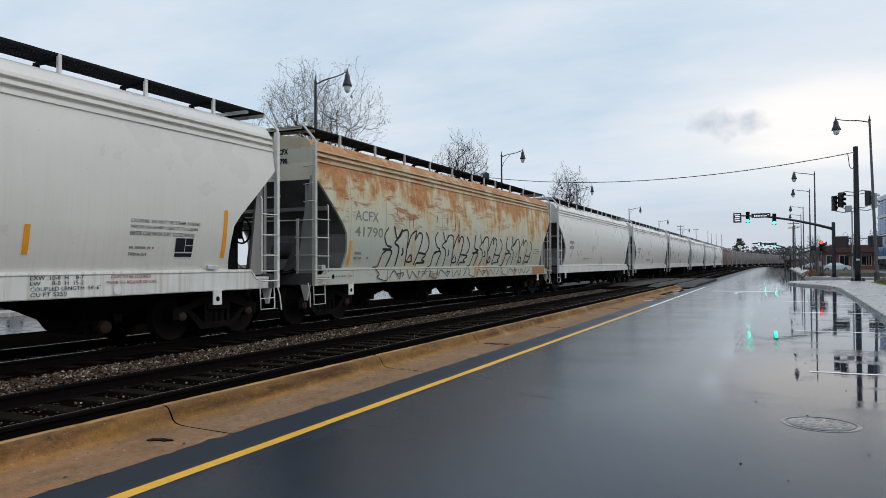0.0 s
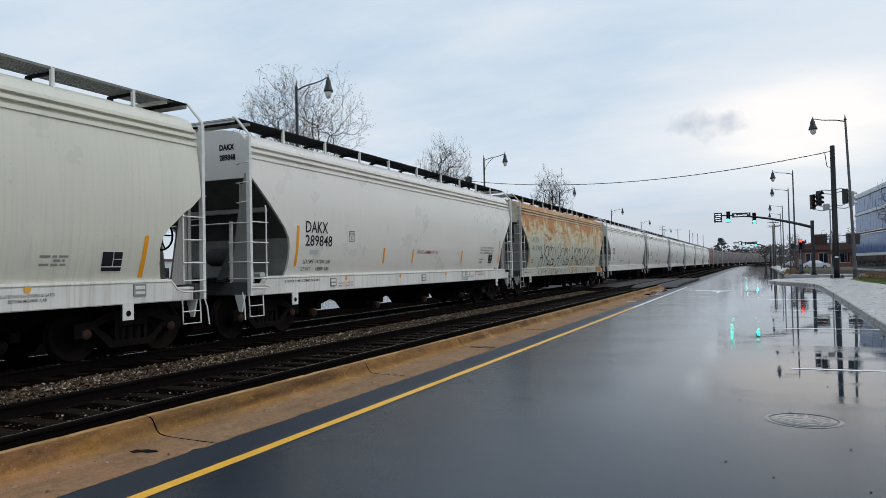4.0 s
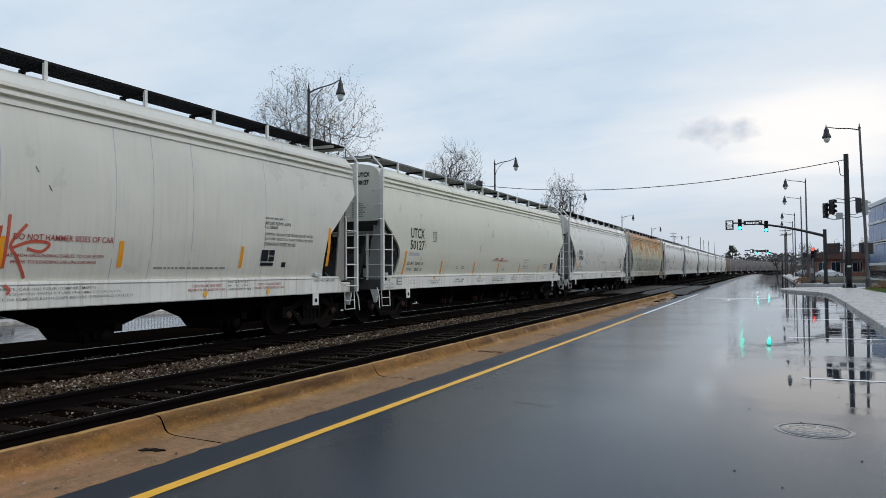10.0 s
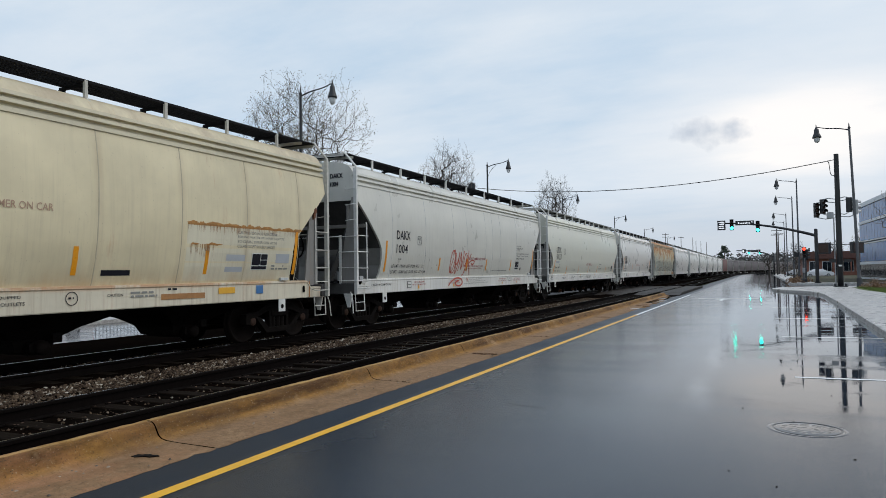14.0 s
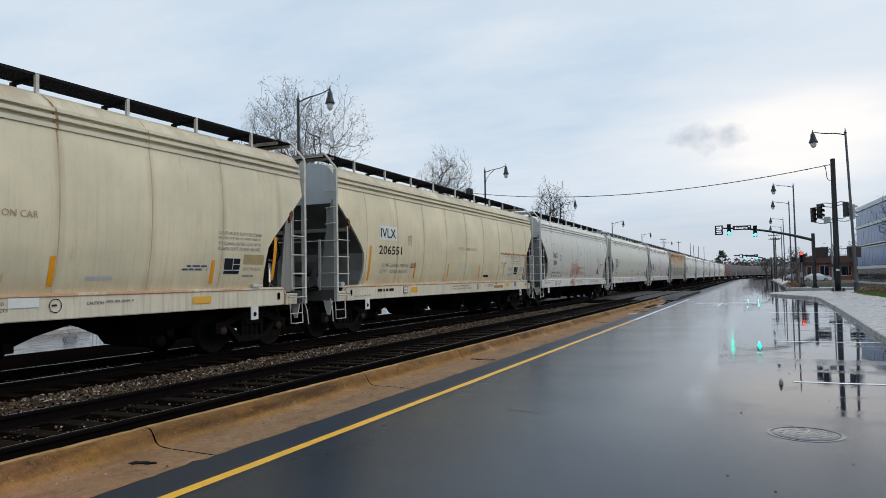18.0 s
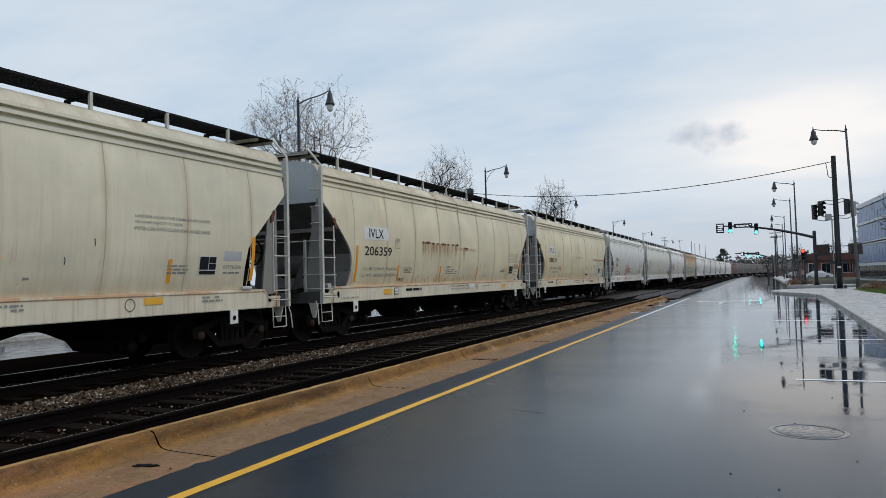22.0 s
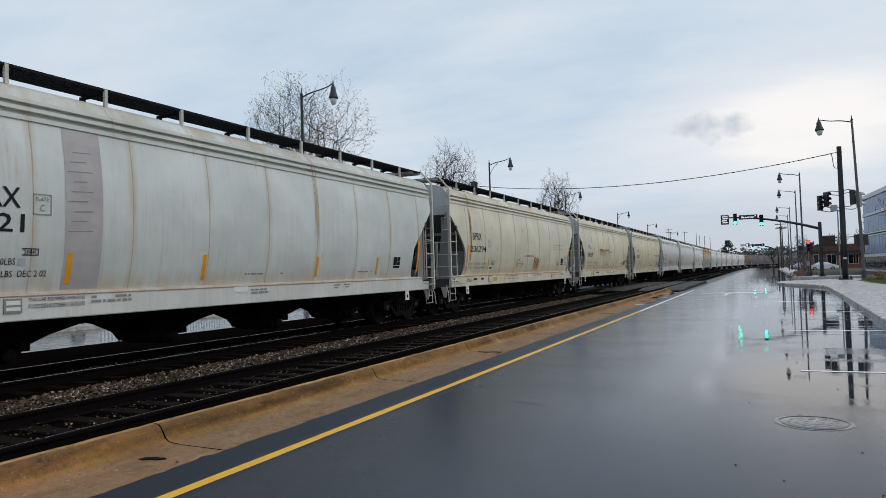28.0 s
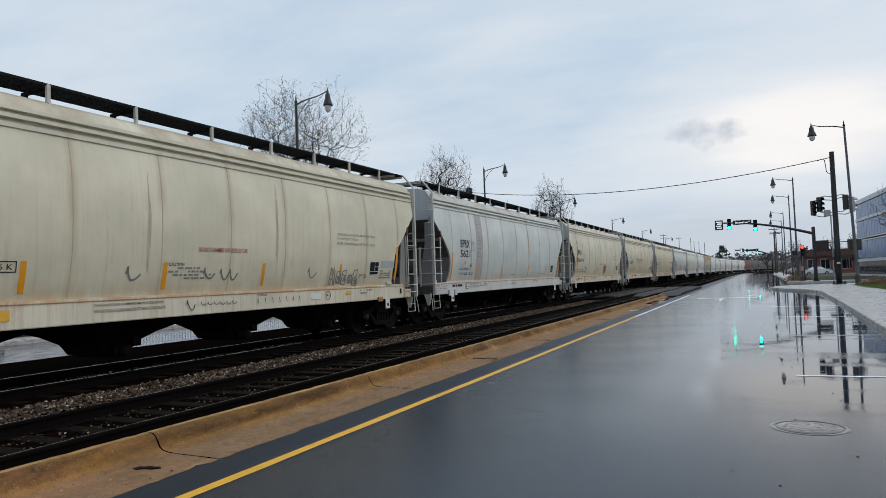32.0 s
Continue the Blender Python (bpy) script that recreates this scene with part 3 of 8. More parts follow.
M["grit"] = leaf_mat("gutter_grit_bits", (0.02, 0.013, 0.008), (0.36, 0.28, 0.19))
M["dead_leaf"] = leaf_mat("dead_leaves", (0.035, 0.014, 0.007), (0.15, 0.085, 0.05))
M["olive_leaf"] = leaf_mat("young_olive_leaves", (0.10, 0.11, 0.04), (0.20, 0.19, 0.09))

# ---- mesh helpers ----
RT = 0.187                       # height of the rail heads over the road
TRACK_NEAR, TRACK_FAR = -6.855, -10.94


BEND_Y, BEND_R = 185.0, 900.0     # where the street and the tracks begin to curve away, and how tightly


def bend(x, y):
    """A place on the straight plan, carried round the far curve."""
    return x + max(0.0, y - BEND_Y) ** 2 / (2 * BEND_R)


class Shape:
    """Collects vertices and faces of one mesh."""

    def __init__(self):
        self.v, self.f, self.s = [], [], []

    def add(self, verts, faces, smooth=False):
        n = len(self.v)
        self.v += [tuple(p) for p in verts]
        self.f += [tuple(i + n for i in f) for f in faces]
        self.s += [smooth] * len(faces)
        return self

    def box(self, x0, x1, y0, y1, z0, z1, c=0.0):
        """A box; c chamfers its long edges."""
        if c <= 0:
            v = [(x, y, z) for z in (z0, z1) for y in (y0, y1) for x in (x0, x1)]
            return self.add(v, [(0, 2, 3, 1), (4, 5, 7, 6), (0, 1, 5, 4), (2, 6, 7, 3), (0, 4, 6, 2), (1, 3, 7, 5)])
        d = (x1 - x0, y1 - y0, z1 - z0)
        ax = d.index(max(d))
        lo, hi = (x0, y0, z0), (x1, y1, z1)
        u, w = [i for i in range(3) if i != ax]
        ring = [(lo[u] + c, lo[w]), (hi[u] - c, lo[w]), (hi[u], lo[w] + c), (hi[u], hi[w] - c), (hi[u] - c, hi[w]), (lo[u] + c, hi[w]), (lo[u], hi[w] - c), (lo[u], lo[w] + c)]
        v = []
        for e in (lo[ax], hi[ax]):
            for a, b in ring:
                p = [0, 0, 0]
                p[ax], p[u], p[w] = e, a, b
                v.append(p)
        f = [(i, (i + 1) % 8, (i + 1) % 8 + 8, i + 8) for i in range(8)] + [tuple(range(7, -1, -1)), tuple(range(8, 16))]
        if ax == 1:
            f = [tuple(reversed(q)) for q in f]
        return self.add(v, f)

    def tube(self, pts, r, seg=8, cap=True, r2=None):
        """A round bar along points; r2: its radius at the end."""
        pts = [Vector(p) for p in pts]
        n = len(pts)
        v, f = [], []
        ref = None
        for i, p in enumerate(pts):
            d = (pts[min(i + 1, n - 1)] - pts[max(i - 1, 0)]).normalized()
            if ref is None:
                ref = Vector((0, 0, 1)) if abs(d.z) < 0.9 else Vector((1, 0, 0))
            a = d.cross(ref).normalized()
            b = d.cross(a).normalized()
            ref = a.cross(d) * 1.0
            rr = r if r2 is None else r + (r2 - r) * i / (n - 1)
            v += [p + (a * math.cos(t) + b * math.sin(t)) * rr for t in (2 * math.pi * k / seg for k in range(seg))]
        for i in range(n - 1):
            f += [(i * seg + k, i * seg + (k + 1) % seg, (i + 1) * seg + (k + 1) % seg, (i + 1) * seg + k) for k in range(seg)]
        self.add(v, f, True)
        if cap:
            self.add(v[:seg], [tuple(range(seg - 1, -1, -1))])
            self.add(v[-seg:], [tuple(range(seg))])
        return self

    def lathe(self, prof, axis="z", seg=16, at=(0, 0, 0), smooth=True):
        """Turns (radius, height) points about an axis."""
        v, f = [], []
        for r, h in prof:
            for k in range(seg):
                t = 2 * math.pi * k / seg
                a, b = r * math.cos(t), r * math.sin(t)
                p = {"z": (a, b, h), "x": (h, a, b), "y": (b, h, a)}[axis]
                v.append((p[0] + at[0], p[1] + at[1], p[2] + at[2]))
        for i in range(len(prof) - 1):
            f += [(i * seg + k, i * seg + (k + 1) % seg, (i + 1) * seg + (k + 1) % seg, (i + 1) * seg + k) for k in range(seg)]
        return self.add(v, f, smooth)

    def prism(self, poly, axis, a, b):
        """A polygon in the two other axes, drawn out from a to b along axis."""
        n = len(poly)
        v = []
        for e in (a, b):
            for p, q in poly:
                v.append({"x": (e, p, q), "y": (p, e, q), "z": (p, q, e)}[axis])
        return self.add(v, [(i, (i + 1) % n, (i + 1) % n + n, i + n) for i in range(n)] + [tuple(range(n - 1, -1, -1)), tuple(range(n, 2 * n))])

    def strip(self, rows, smooth=False, closed=False):
        """A sheet through rows of points, all of one length."""
        m = len(rows[0])
        v = [p for r in rows for p in r]
        f = []
        for i in range(len(rows) - 1):
            for k in range(m if closed else m - 1):
                k2 = (k + 1) % m
                f.append((i * m + k, i * m + k2, (i + 1) * m + k2, (i + 1) * m + k))
        return self.add(v, f, smooth)

    def mesh(self, name, mat, fix=True):
        me = bpy.data.meshes.new(name)
        me.from_pydata(self.v, [], self.f)
        me.polygons.foreach_set("use_smooth", self.s)
        if fix and len(self.f) < 20000:
            bm = bmesh.new()
            bm.from_mesh(me)
            bmesh.ops.recalc_face_normals(bm, faces=bm.faces)
            bm.to_mesh(me)
            bm.free()
        me.materials.append(mat if not isinstance(mat, str) else M[mat])
        me.update()
        return me


def part(name, shape, mat, parent=None, label="", m=None, fix=True):
    """One mesh object; shape is a Shape or a ready mesh."""
    me = shape if isinstance(shape, bpy.types.Mesh) else shape.mesh(name, mat, fix)
    ob = new(name, me)
    if parent is not None:
        ob.parent = parent
    if m is not None:
        ob.matrix_basis = m
    if label:
        tagged(ob, label)
    return ob


def setting(name, shape, mat, label, category="", fix=True):
    return tagged(part(name, shape, mat, fix=fix), label, category or name.split("_")[0], kind="structure")


def thing(name, label, category, group="", m=None):
    ob = new(name)
    ob.empty_display_size = 0.2
    if m is not None:
        ob.matrix_basis = m
    return tagged(ob, label, category, group)


# ---- the ground, the two streets and the tracks between them ----
def along(xz, y0, y1, step=None, wob=0.0, seed=0):
    """A sheet with the cross-section xz from y0 to y1."""
    s = Shape()
    n = max(1, int((y1 - y0) / step)) if step else 1
    rnd = random.Random(seed)
    rows = []
    for i in range(n + 1):
        y = y0 + (y1 - y0) * i / n
        rows.append([(bend(x, y) + rnd.uniform(-wob, wob), y, z + rnd.uniform(-wob, wob) * 0.5) for x, z in xz])
    return s.strip(rows)


def long_way(xz, y0, y1):
    """A cross-section drawn out along the street, straight at first and then round the curve."""
    ys = [y0, BEND_Y * 0.5, BEND_Y] + [BEND_Y + 15 * k for k in range(1, int((y1 - BEND_Y) / 15) + 1)]
    return Shape().strip([[(bend(x, y), y, z) for x, z in xz] for y in ys])


setting("ground", Shape().strip([[(-1500, -300, -0.12), (1500, -300, -0.12)], [(-1500, 2600, -0.12), (1500, 2600, -0.12)]]), "turf", "flat open ground with damp turf out to the horizon")
CROSS0, CROSS1 = 46.0, 60.0       # the side street that crosses the tracks
KERB_END, GUTTER_END = 46.0, 35.7
setting("road", long_way([(-5.32, 0), (40, 0)], -60, 560), "asphalt", "wet dark asphalt street mirroring the sky", "road")

# near kerb with a broad rolled face and gutter, in cast lengths with open joints
JOINTS = [-14.0, -10.2, -6.4, -2.6, 1.25, 5.1, 9.2, 12.85, 16.7, 20.5, 24.3, 28.1, 31.9, 35.7, 39.5, 43.0, KERB_END]
GUTTER = [(-4.655, 0.0025), (-4.80, 0.007), (-4.95, 0.010), (-5.08, 0.013)]
KERB = [(-5.20, 0.016), (-5.30, 0.022), (-5.365, 0.036), (-5.405, 0.065), (-5.430, 0.11), (-5.450, 0.15), (-5.475, 0.178), (-5.512, 0.195), (-5.555, 0.200), (-5.60, 0.197), (-5.635, 0.178), (-5.645, -0.05)]
median = thing("kerb_and_gutter", "stained tan concrete kerb with wide gutter beside the tracks", "kerb")
tagged(median, kind="structure")
for a, b in zip(JOINTS, JOINTS[1:]):
    g = 0.010
    wide = a < GUTTER_END
    b = min(b, GUTTER_END) if wide and b > GUTTER_END else b
    sec = GUTTER + KERB if wide else KERB
    n = max(2, int((b - a) / 0.12))
    rnd = random.Random(int(a * 7) + 300)
    rows = []
    for i in range(n + 1):
        y = a + g + (b - a - 2 * g) * i / n
        chip = rnd.uniform(0.0, 0.006) * (rnd.random() < 0.3)
        edge = rnd.uniform(-0.016, 0.012) - (rnd.uniform(0.02, 0.05) if rnd.random() < 0.03 else 0.0)
        rows.append([(x + (edge if wide and k == 0 else rnd.uniform(-0.002, 0.002)), y, z + rnd.uniform(-0.0012, 0.0012) - (chip if 0.17 < z < 0.199 else 0)) for k, (x, z) in enumerate(sec)])
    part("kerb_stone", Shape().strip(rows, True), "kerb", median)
part("joint_filler", along([(-4.70, 0.002), (-5.26, 0.006), (-5.42, 0.03), (-5.465, 0.13), (-5.53, 0.165), (-5.63, 0.16)], -14, KERB_END), "earth", median)
# worn pieces of kerb and paving where it ends at the crossing
rnd = random.Random(5)
for i in range(26):
    y = 30.0 + i * 0.55
    x = -4.95 + rnd.uniform(-0.2, 0.35)
    s = Shape()
    poly = [(x + math.cos(t) * rnd.uniform(0.10, 0.26), y + math.sin(t) * rnd.uniform(0.2, 0.5)) for t in (k * math.pi / 3 for k in range(6))]
    s.prism(poly, "z", -0.02, rnd.uniform(0.010, 0.035))
    part("broken_slab", s, rnd.choice(["kerb", "kerb", "walk"]), median)

setting("lane_line_yellow", along([(-4.155, 0.004), (-4.035, 0.004)], -20, 26, 0.5, 0.003, 3), "yellow_line", "solid yellow edge line on wet asphalt", "road marking")
setting("lane_line_white", along([(-4.155, 0.004), (-4.035, 0.004)], 26, 48, 0.5, 0.003, 4), "white_line", "pale worn edge line", "road marking")
setting("stop_line", Shape().strip([[(-3.15, 41.4, 0.004), (-0.05, 41.4, 0.004)], [(-3.15, 42.1, 0.004), (-0.05, 42.1, 0.004)]]), "white_line", "white stop line across the lane", "road marking")
arrow = [(-1.9, 38.3), (-1.75, 38.3), (-1.75, 40.0), (-1.45, 40.0), (-1.82, 41.2), (-2.2, 40.0), (-1.9, 40.0)]
s = Shape()
s.add([(x, y, 0.004) for x, y in arrow], [(0, 1, 2, 6), (5, 6, 2, 3, 4)])
setting("lane_arrow", s, "white_line", "white turn arrow painted on the lane", "road marking")
for y0, x1 in ((11.5, 2.3), (18.2, 2.5), (24.9, 2.75), (31.6, 2.95)):
    s = Shape().strip([[(0.44, y0 - 0.05, 0.004), (x1, y0 + 0.02, 0.004)], [(0.44, y0 + 0.05, 0.004), (x1, y0 + 0.12, 0.004)]])
    setting("parking_line", s, "white_line", "thin white parking stall line", "road marking")

crack = Shape()
for (xa, ya), (xb, yb) in (((-2.86, 8.16), (-2.73, 8.09)), ((-2.73, 8.09), (-2.54, 8.06)), ((-2.54, 8.06), (-2.34, 7.97))):
    crack.strip([[(xa, ya - 0.006, 0.003), (xb, yb - 0.004, 0.003)], [(xa, ya + 0.004, 0.003), (xb, yb + 0.006, 0.003)]])
setting("road_crack", crack, "earth", "short dark crack in the asphalt", "crack")
manhole = thing("manhole_cover", "wet cast-iron manhole cover with a ribbed top set in asphalt", "manhole", m=pose(0.39, 7.83, 0.0))
part("rim", Shape().lathe([(0.315, 0.002), (0.32, 0.0035), (0.35, 0.0035), (0.36, 0.001)], seg=40), "lid_iron", manhole)
part("lid", Shape().lathe([(0.0, 0.005), (0.27, 0.005), (0.295, 0.002)], seg=40), "lid_iron", manhole)
for r in (0.08, 0.15, 0.22):
    n = int(r * 60)
    for k in range(n):
        t0, t1 = 2 * math.pi * k / n, 2 * math.pi * (k + 0.72) / n
        s = Shape()
        rows = []
        for j in range(4):
            t = t0 + (t1 - t0) * j / 3
            rows.append([(math.cos(t) * q, math.sin(t) * q, z) for q, z in ((r - 0.02, 0.005), (r - 0.015, 0.0062), (r + 0.015, 0.0062), (r + 0.02, 0.005))])
        s.strip(rows)
        part("tread_bar", s, "lid_iron", manhole)

# track bed: cinders and ballast
bed = Shape()
BED = [(-5.60, 0.02), (-6.0, 0.005), (-7.7, 0.005), (-8.4, 0.06), (-9.3, 0.08), (-9.8, 0.03), (-12.2, 0.03), (-12.9, 0.02), (-13.6, 0.0), (-16.12, 0.004), (-16.3, -0.05)]
setting("track_bed", long_way(BED, -40, 560), "earth", "wet cinders and ballast between the rails, darkened with painted shade", "track bed")


def rail_shape(y0, y1):
    prof = [(-0.065, -0.172), (0.065, -0.172), (0.065, -0.160), (0.012, -0.145), (0.010, -0.045), (0.036, -0.035), (0.036, -0.006), (0.030, 0.0), (-0.030, 0.0), (-0.036, -0.006), (-0.036, -0.035), (-0.010, -0.045), (-0.012, -0.145), (-0.065, -0.160)]
    return long_way(prof + prof[:1], y0, y1)


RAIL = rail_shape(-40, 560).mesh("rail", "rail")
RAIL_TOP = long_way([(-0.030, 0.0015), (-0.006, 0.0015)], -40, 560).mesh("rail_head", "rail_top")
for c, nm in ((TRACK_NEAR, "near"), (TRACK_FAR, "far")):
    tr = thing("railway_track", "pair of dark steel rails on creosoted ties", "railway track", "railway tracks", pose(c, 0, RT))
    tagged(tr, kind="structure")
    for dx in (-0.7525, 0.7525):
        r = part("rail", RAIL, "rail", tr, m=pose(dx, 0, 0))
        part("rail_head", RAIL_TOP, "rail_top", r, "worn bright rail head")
    M["_track_" + nm] = tr

# streets beyond the tracks
setting("far_street", long_way([(-21.6, -0.004), (-16.1, -0.004)], -60, 560), "far_asphalt", "wet street on the other side of the railway", "road")
setting("far_sidewalk", long_way([(-21.6, 0.0), (-21.62, 0.13), (-26.5, 0.15)], -60, 560), "walk", "wet pale sidewalk beyond the far street", "pavement")
# the crossing: panels level with the rails
CR = Shape()
for x0, x1 in ((-5.95, -4.6), (-7.45, -6.26), (-10.02, -7.75), (-11.53, -10.34), (-13.5, -11.85)):
    CR.prism([(46.2, -0.02), (66.0, -0.02), (66.0, RT - 0.012), (48.5, RT - 0.012), (46.2, 0.045)], "x", x0, x1)
setting("level_crossing", CR, "crossing", "asphalt panels between the rails at the level crossing", "level crossing")

# ---- the hopper cars ----
def profile(z):
    """Half width of a car's curved side at height z over the rails."""
    pts = ((1.25, 1.40), (1.45, 1.455), (1.7, 1.515), (2.0, 1.562), (2.4, 1.592), (2.7, 1.60), (3.0, 1.592), (3.3, 1.568), (3.6, 1.53), (3.76, 1.50), (4.1, 1.42))
    for (a, u), (b, w) in zip(pts, pts[1:]):
        if z <= b:
            return u + (w - u) * (z - a) / (b - a)
    return 1.42


EAVE = [(1.500, 3.76), (1.524, 3.765), (1.516, 3.835), (1.440, 3.846), (1.434, 3.894), (1.512, 3.905), (1.502, 3.965), (1.424, 3.976), (1.418, 4.014), (1.492, 4.025), (1.478, 4.085), (1.44, 4.095)]
ROOF = [(1.44, 4.095), (1.385, 4.19), (1.30, 4.275), (1.12, 4.35), (0.85, 4.395), (0.4, 4.425), (0.0, 4.435)]
SIDE_Z = [1.28, 1.45, 1.7, 2.0, 2.3, 2.6, 2.9, 3.1, 3.3, 3.5, 3.76]
CUTS = {"long": [(3.36, 0.0), (2.88, 0.52), (2.36, 1.06), (2.15, 1.22), (1.95, 1.26), (1.7, 1.285), (1.45, 1.265), (1.28, 1.20)],
        "short": [(2.82, 0.0), (2.62, 0.22), (2.50, 0.42), (2.18, 0.78), (2.05, 0.88), (1.85, 0.93), (1.6, 0.90), (1.45, 0.86), (1.28, 0.80)]}


def cut_at(cut, z):
    c = CUTS[cut]
    if z >= c[0][0]:
        return 0.0
    for (a, u), (b, w) in zip(c, c[1:]):
        if z >= b:
            return u + (w - u) * (a - z) / (a - b)
    return c[-1][1]


def text_mesh(text, size, squeeze=0.82, bold=0.008):
    cu = bpy.data.curves.new("stencil", "FONT")
    cu.body, cu.size, cu.resolution_u, cu.offset = text, size, 2, bold
    ob = bpy.data.objects.new("stencil", cu)
    me = bpy.data.meshes.new_from_object(ob)
    bpy.data.objects.remove(ob)
    bpy.data.curves.remove(cu)
    v = [(p.co.x * squeeze, p.co.y) for p in me.vertices]
    f = [tuple(p.vertices) for p in me.polygons]
    bpy.data.meshes.remove(me)
    return v, f


TEXTS = {}


def stencil(car, text, y, z, size, mat="stencil", surface=None, squeeze=0.82, name="stencil", bold=0.0):
    """Lettering laid on the car's curved side; y, z: its lower left corner."""
    key = (text, size, squeeze)
    if key not in TEXTS:
        TEXTS[key] = text_mesh(text, size, squeeze)
    v, f = TEXTS[key]
    s = Shape()
    sx = surface if surface else None
    s.add([((sx if sx else profile(z + b) + 0.007), y + a, z + b) for a, b in v], f)
    return part(name, s, mat, car, fix=False)


def lettering(car, text, y0, y1, z0, z1, mat="stencil", surface=None, name="stencil"):
    """Lettering stretched to a field of the side."""
    bold = 0.010 if z1 - z0 > 0.18 else 0.006 if mat == "stencil_red" else 0.002
    if (text, bold) not in TEXTS:
        TEXTS[text, bold] = text_mesh(text, 1.0, 1.0, bold)
    v, f = TEXTS[text, bold]
    a0, a1 = min(p[0] for p in v), max(p[0] for p in v)
    b0, b1 = min(p[1] for p in v), max(p[1] for p in v)
    pts = [(y0 + (a - a0) / (a1 - a0) * (y1 - y0), z0 + (b - b0) / (b1 - b0) * (z1 - z0)) for a, b in v]
    return part(name, Shape().add([((surface if surface else profile(z) + 0.008), y, z) for y, z in pts], f), mat, car, fix=False)


def patch(car, name, y0, y1, z0, z1, mat, surface=None, off=0.006, rows=6, lean=0.0, label=""):
    """A painted or stuck patch that follows the side; lean shifts its top along the car."""
    s = Shape()
    r = []
    for i in range(rows + 1):
        z = z0 + (z1 - z0) * i / rows
        x = (surface if surface else profile(z)) + off
        d = lean * i / rows
        r.append([(x, y0 + d, z), (x, y1 + d, z)])
    s.strip(r)
    return part(name, s, mat, car, label, fix=False)


def bars(car, y, z, w, h, mat="stencil_faint", surface=None, name="small_print", density=0.8, seed=0, line=0.045):
    """Small print that cannot be read: rows of short bars."""
    rnd = random.Random(seed + int(y * 100) + int(z * 1000))
    s = Shape()
    k = 0
    zz = z + h
    while zz - line > z - 1e-6:
        a = y
        end = y + w * rnd.uniform(0.72, 1.0)
        while a < end:
            b = a + rnd.uniform(0.04, 0.20) * (line / 0.045)
            b = min(b, end)
            if rnd.random() < density:
                z0, z1 = zz - line * 0.72, zz
                x0 = (surface if surface else profile(z0)) + (0.001 if surface else 0.007)
                x1 = (surface if surface else profile(z1)) + (0.001 if surface else 0.007)
                s.add([(x0, a, z0), (x0, b, z0), (x1, b, z1), (x1, a, z1)], [(0, 1, 2, 3)])
            a = b + 0.03 * (line / 0.045)
        zz -= line * 1.35
        k += 1
    if s.f:
        return part(name, s, mat, car, fix=False)


def scribble(car, strokes, mat, width=0.035, name="graffiti", surface=None):
    """Sprayed lines: each stroke is a list of (y, z)."""
    s = Shape()
    for st in strokes:
        rows = []
        for i, (y, z) in enumerate(st):
            a, b = st[max(0, i - 1)], st[min(len(st) - 1, i + 1)]
            dy, dz = b[0] - a[0], b[1] - a[1]
            l = math.hypot(dy, dz) or 1
            ny, nz = -dz / l * width / 2, dy / l * width / 2
            rows.append([(((surface or profile(z + k * nz)) + 0.008), y + k * ny, z + k * nz) for k in (-1, 1)])
        s.strip(rows)
    return part(name, s, mat, car, fix=False)


# ---- pieces that all hopper cars share ----
def wheel_shape():
    s = Shape()
    for sx in (-1, 1):
        pr = [(0.06, 0.80), (0.10, 0.80), (0.12, 0.74), (0.30, 0.70), (0.395, 0.73), (0.415, 0.785), (0.452, 0.785), (0.457, 0.72), (0.460, 0.69), (0.485, 0.68), (0.485, 0.655), (0.40, 0.655), (0.30, 0.66), (0.12, 0.65), (0.09, 0.60)]
        s.lathe([(r, sx * x) for r, x in pr], "x", 28)
        s.lathe([(0.0, sx * 1.03), (0.085, sx * 1.03), (0.10, sx * 1.00), (0.10, sx * 0.86), (0.06, sx * 0.80)], "x", 14)
        for k in range(3):
            t = k * 2.094
            s.box(sx * 1.03 - 0.012, sx * 1.03 + 0.018, 0.055 * math.cos(t) - 0.014, 0.055 * math.cos(t) + 0.014, 0.055 * math.sin(t) - 0.014, 0.055 * math.sin(t) + 0.014)
    s.tube([(-0.8, 0, 0), (0.8, 0, 0)], 0.085, 10)
    return s


def frame_shape(sx):
    """Cast truck side frame with its arched openings and spring group."""
    s = Shape()
    x0, x1 = sorted((sx * 0.90, sx * 1.06))
    out = [(-1.12, 0.40), (-1.12, 0.62), (-0.75, 0.66), (-0.45, 0.80), (0.45, 0.80), (0.75, 0.66), (1.12, 0.62), (1.12, 0.40), (0.98, 0.40), (0.98, 0.52), (0.78, 0.52), (0.78, 0.42), (0.45, 0.20), (-0.45, 0.20), (-0.78, 0.42), (-0.78, 0.52), (-0.98, 0.52), (-0.98, 0.40)]
    s.prism([out[i] for i in (0, 1, 2, 15, 16, 17)], "x", x0, x1)
    s.prism([out[i] for i in (5, 6, 7, 8, 9, 10)], "x", x0, x1)
    s.prism([(-0.80, 0.655), (-0.45, 0.80), (0.45, 0.80), (0.80, 0.655), (0.78, 0.54), (0.42, 0.66), (-0.42, 0.66), (-0.78, 0.54)], "x", x0, x1)
    s.prism([(-0.80, 0.54), (-0.66, 0.54), (-0.36, 0.30), (0.36, 0.30), (0.66, 0.54), (0.80, 0.54), (0.45, 0.19), (-0.45, 0.19)], "x", x0, x1)
    for y in (-0.34, 0.26):
        s.box(x0 + 0.01, x1 - 0.01, y, y + 0.08, 0.28, 0.68)
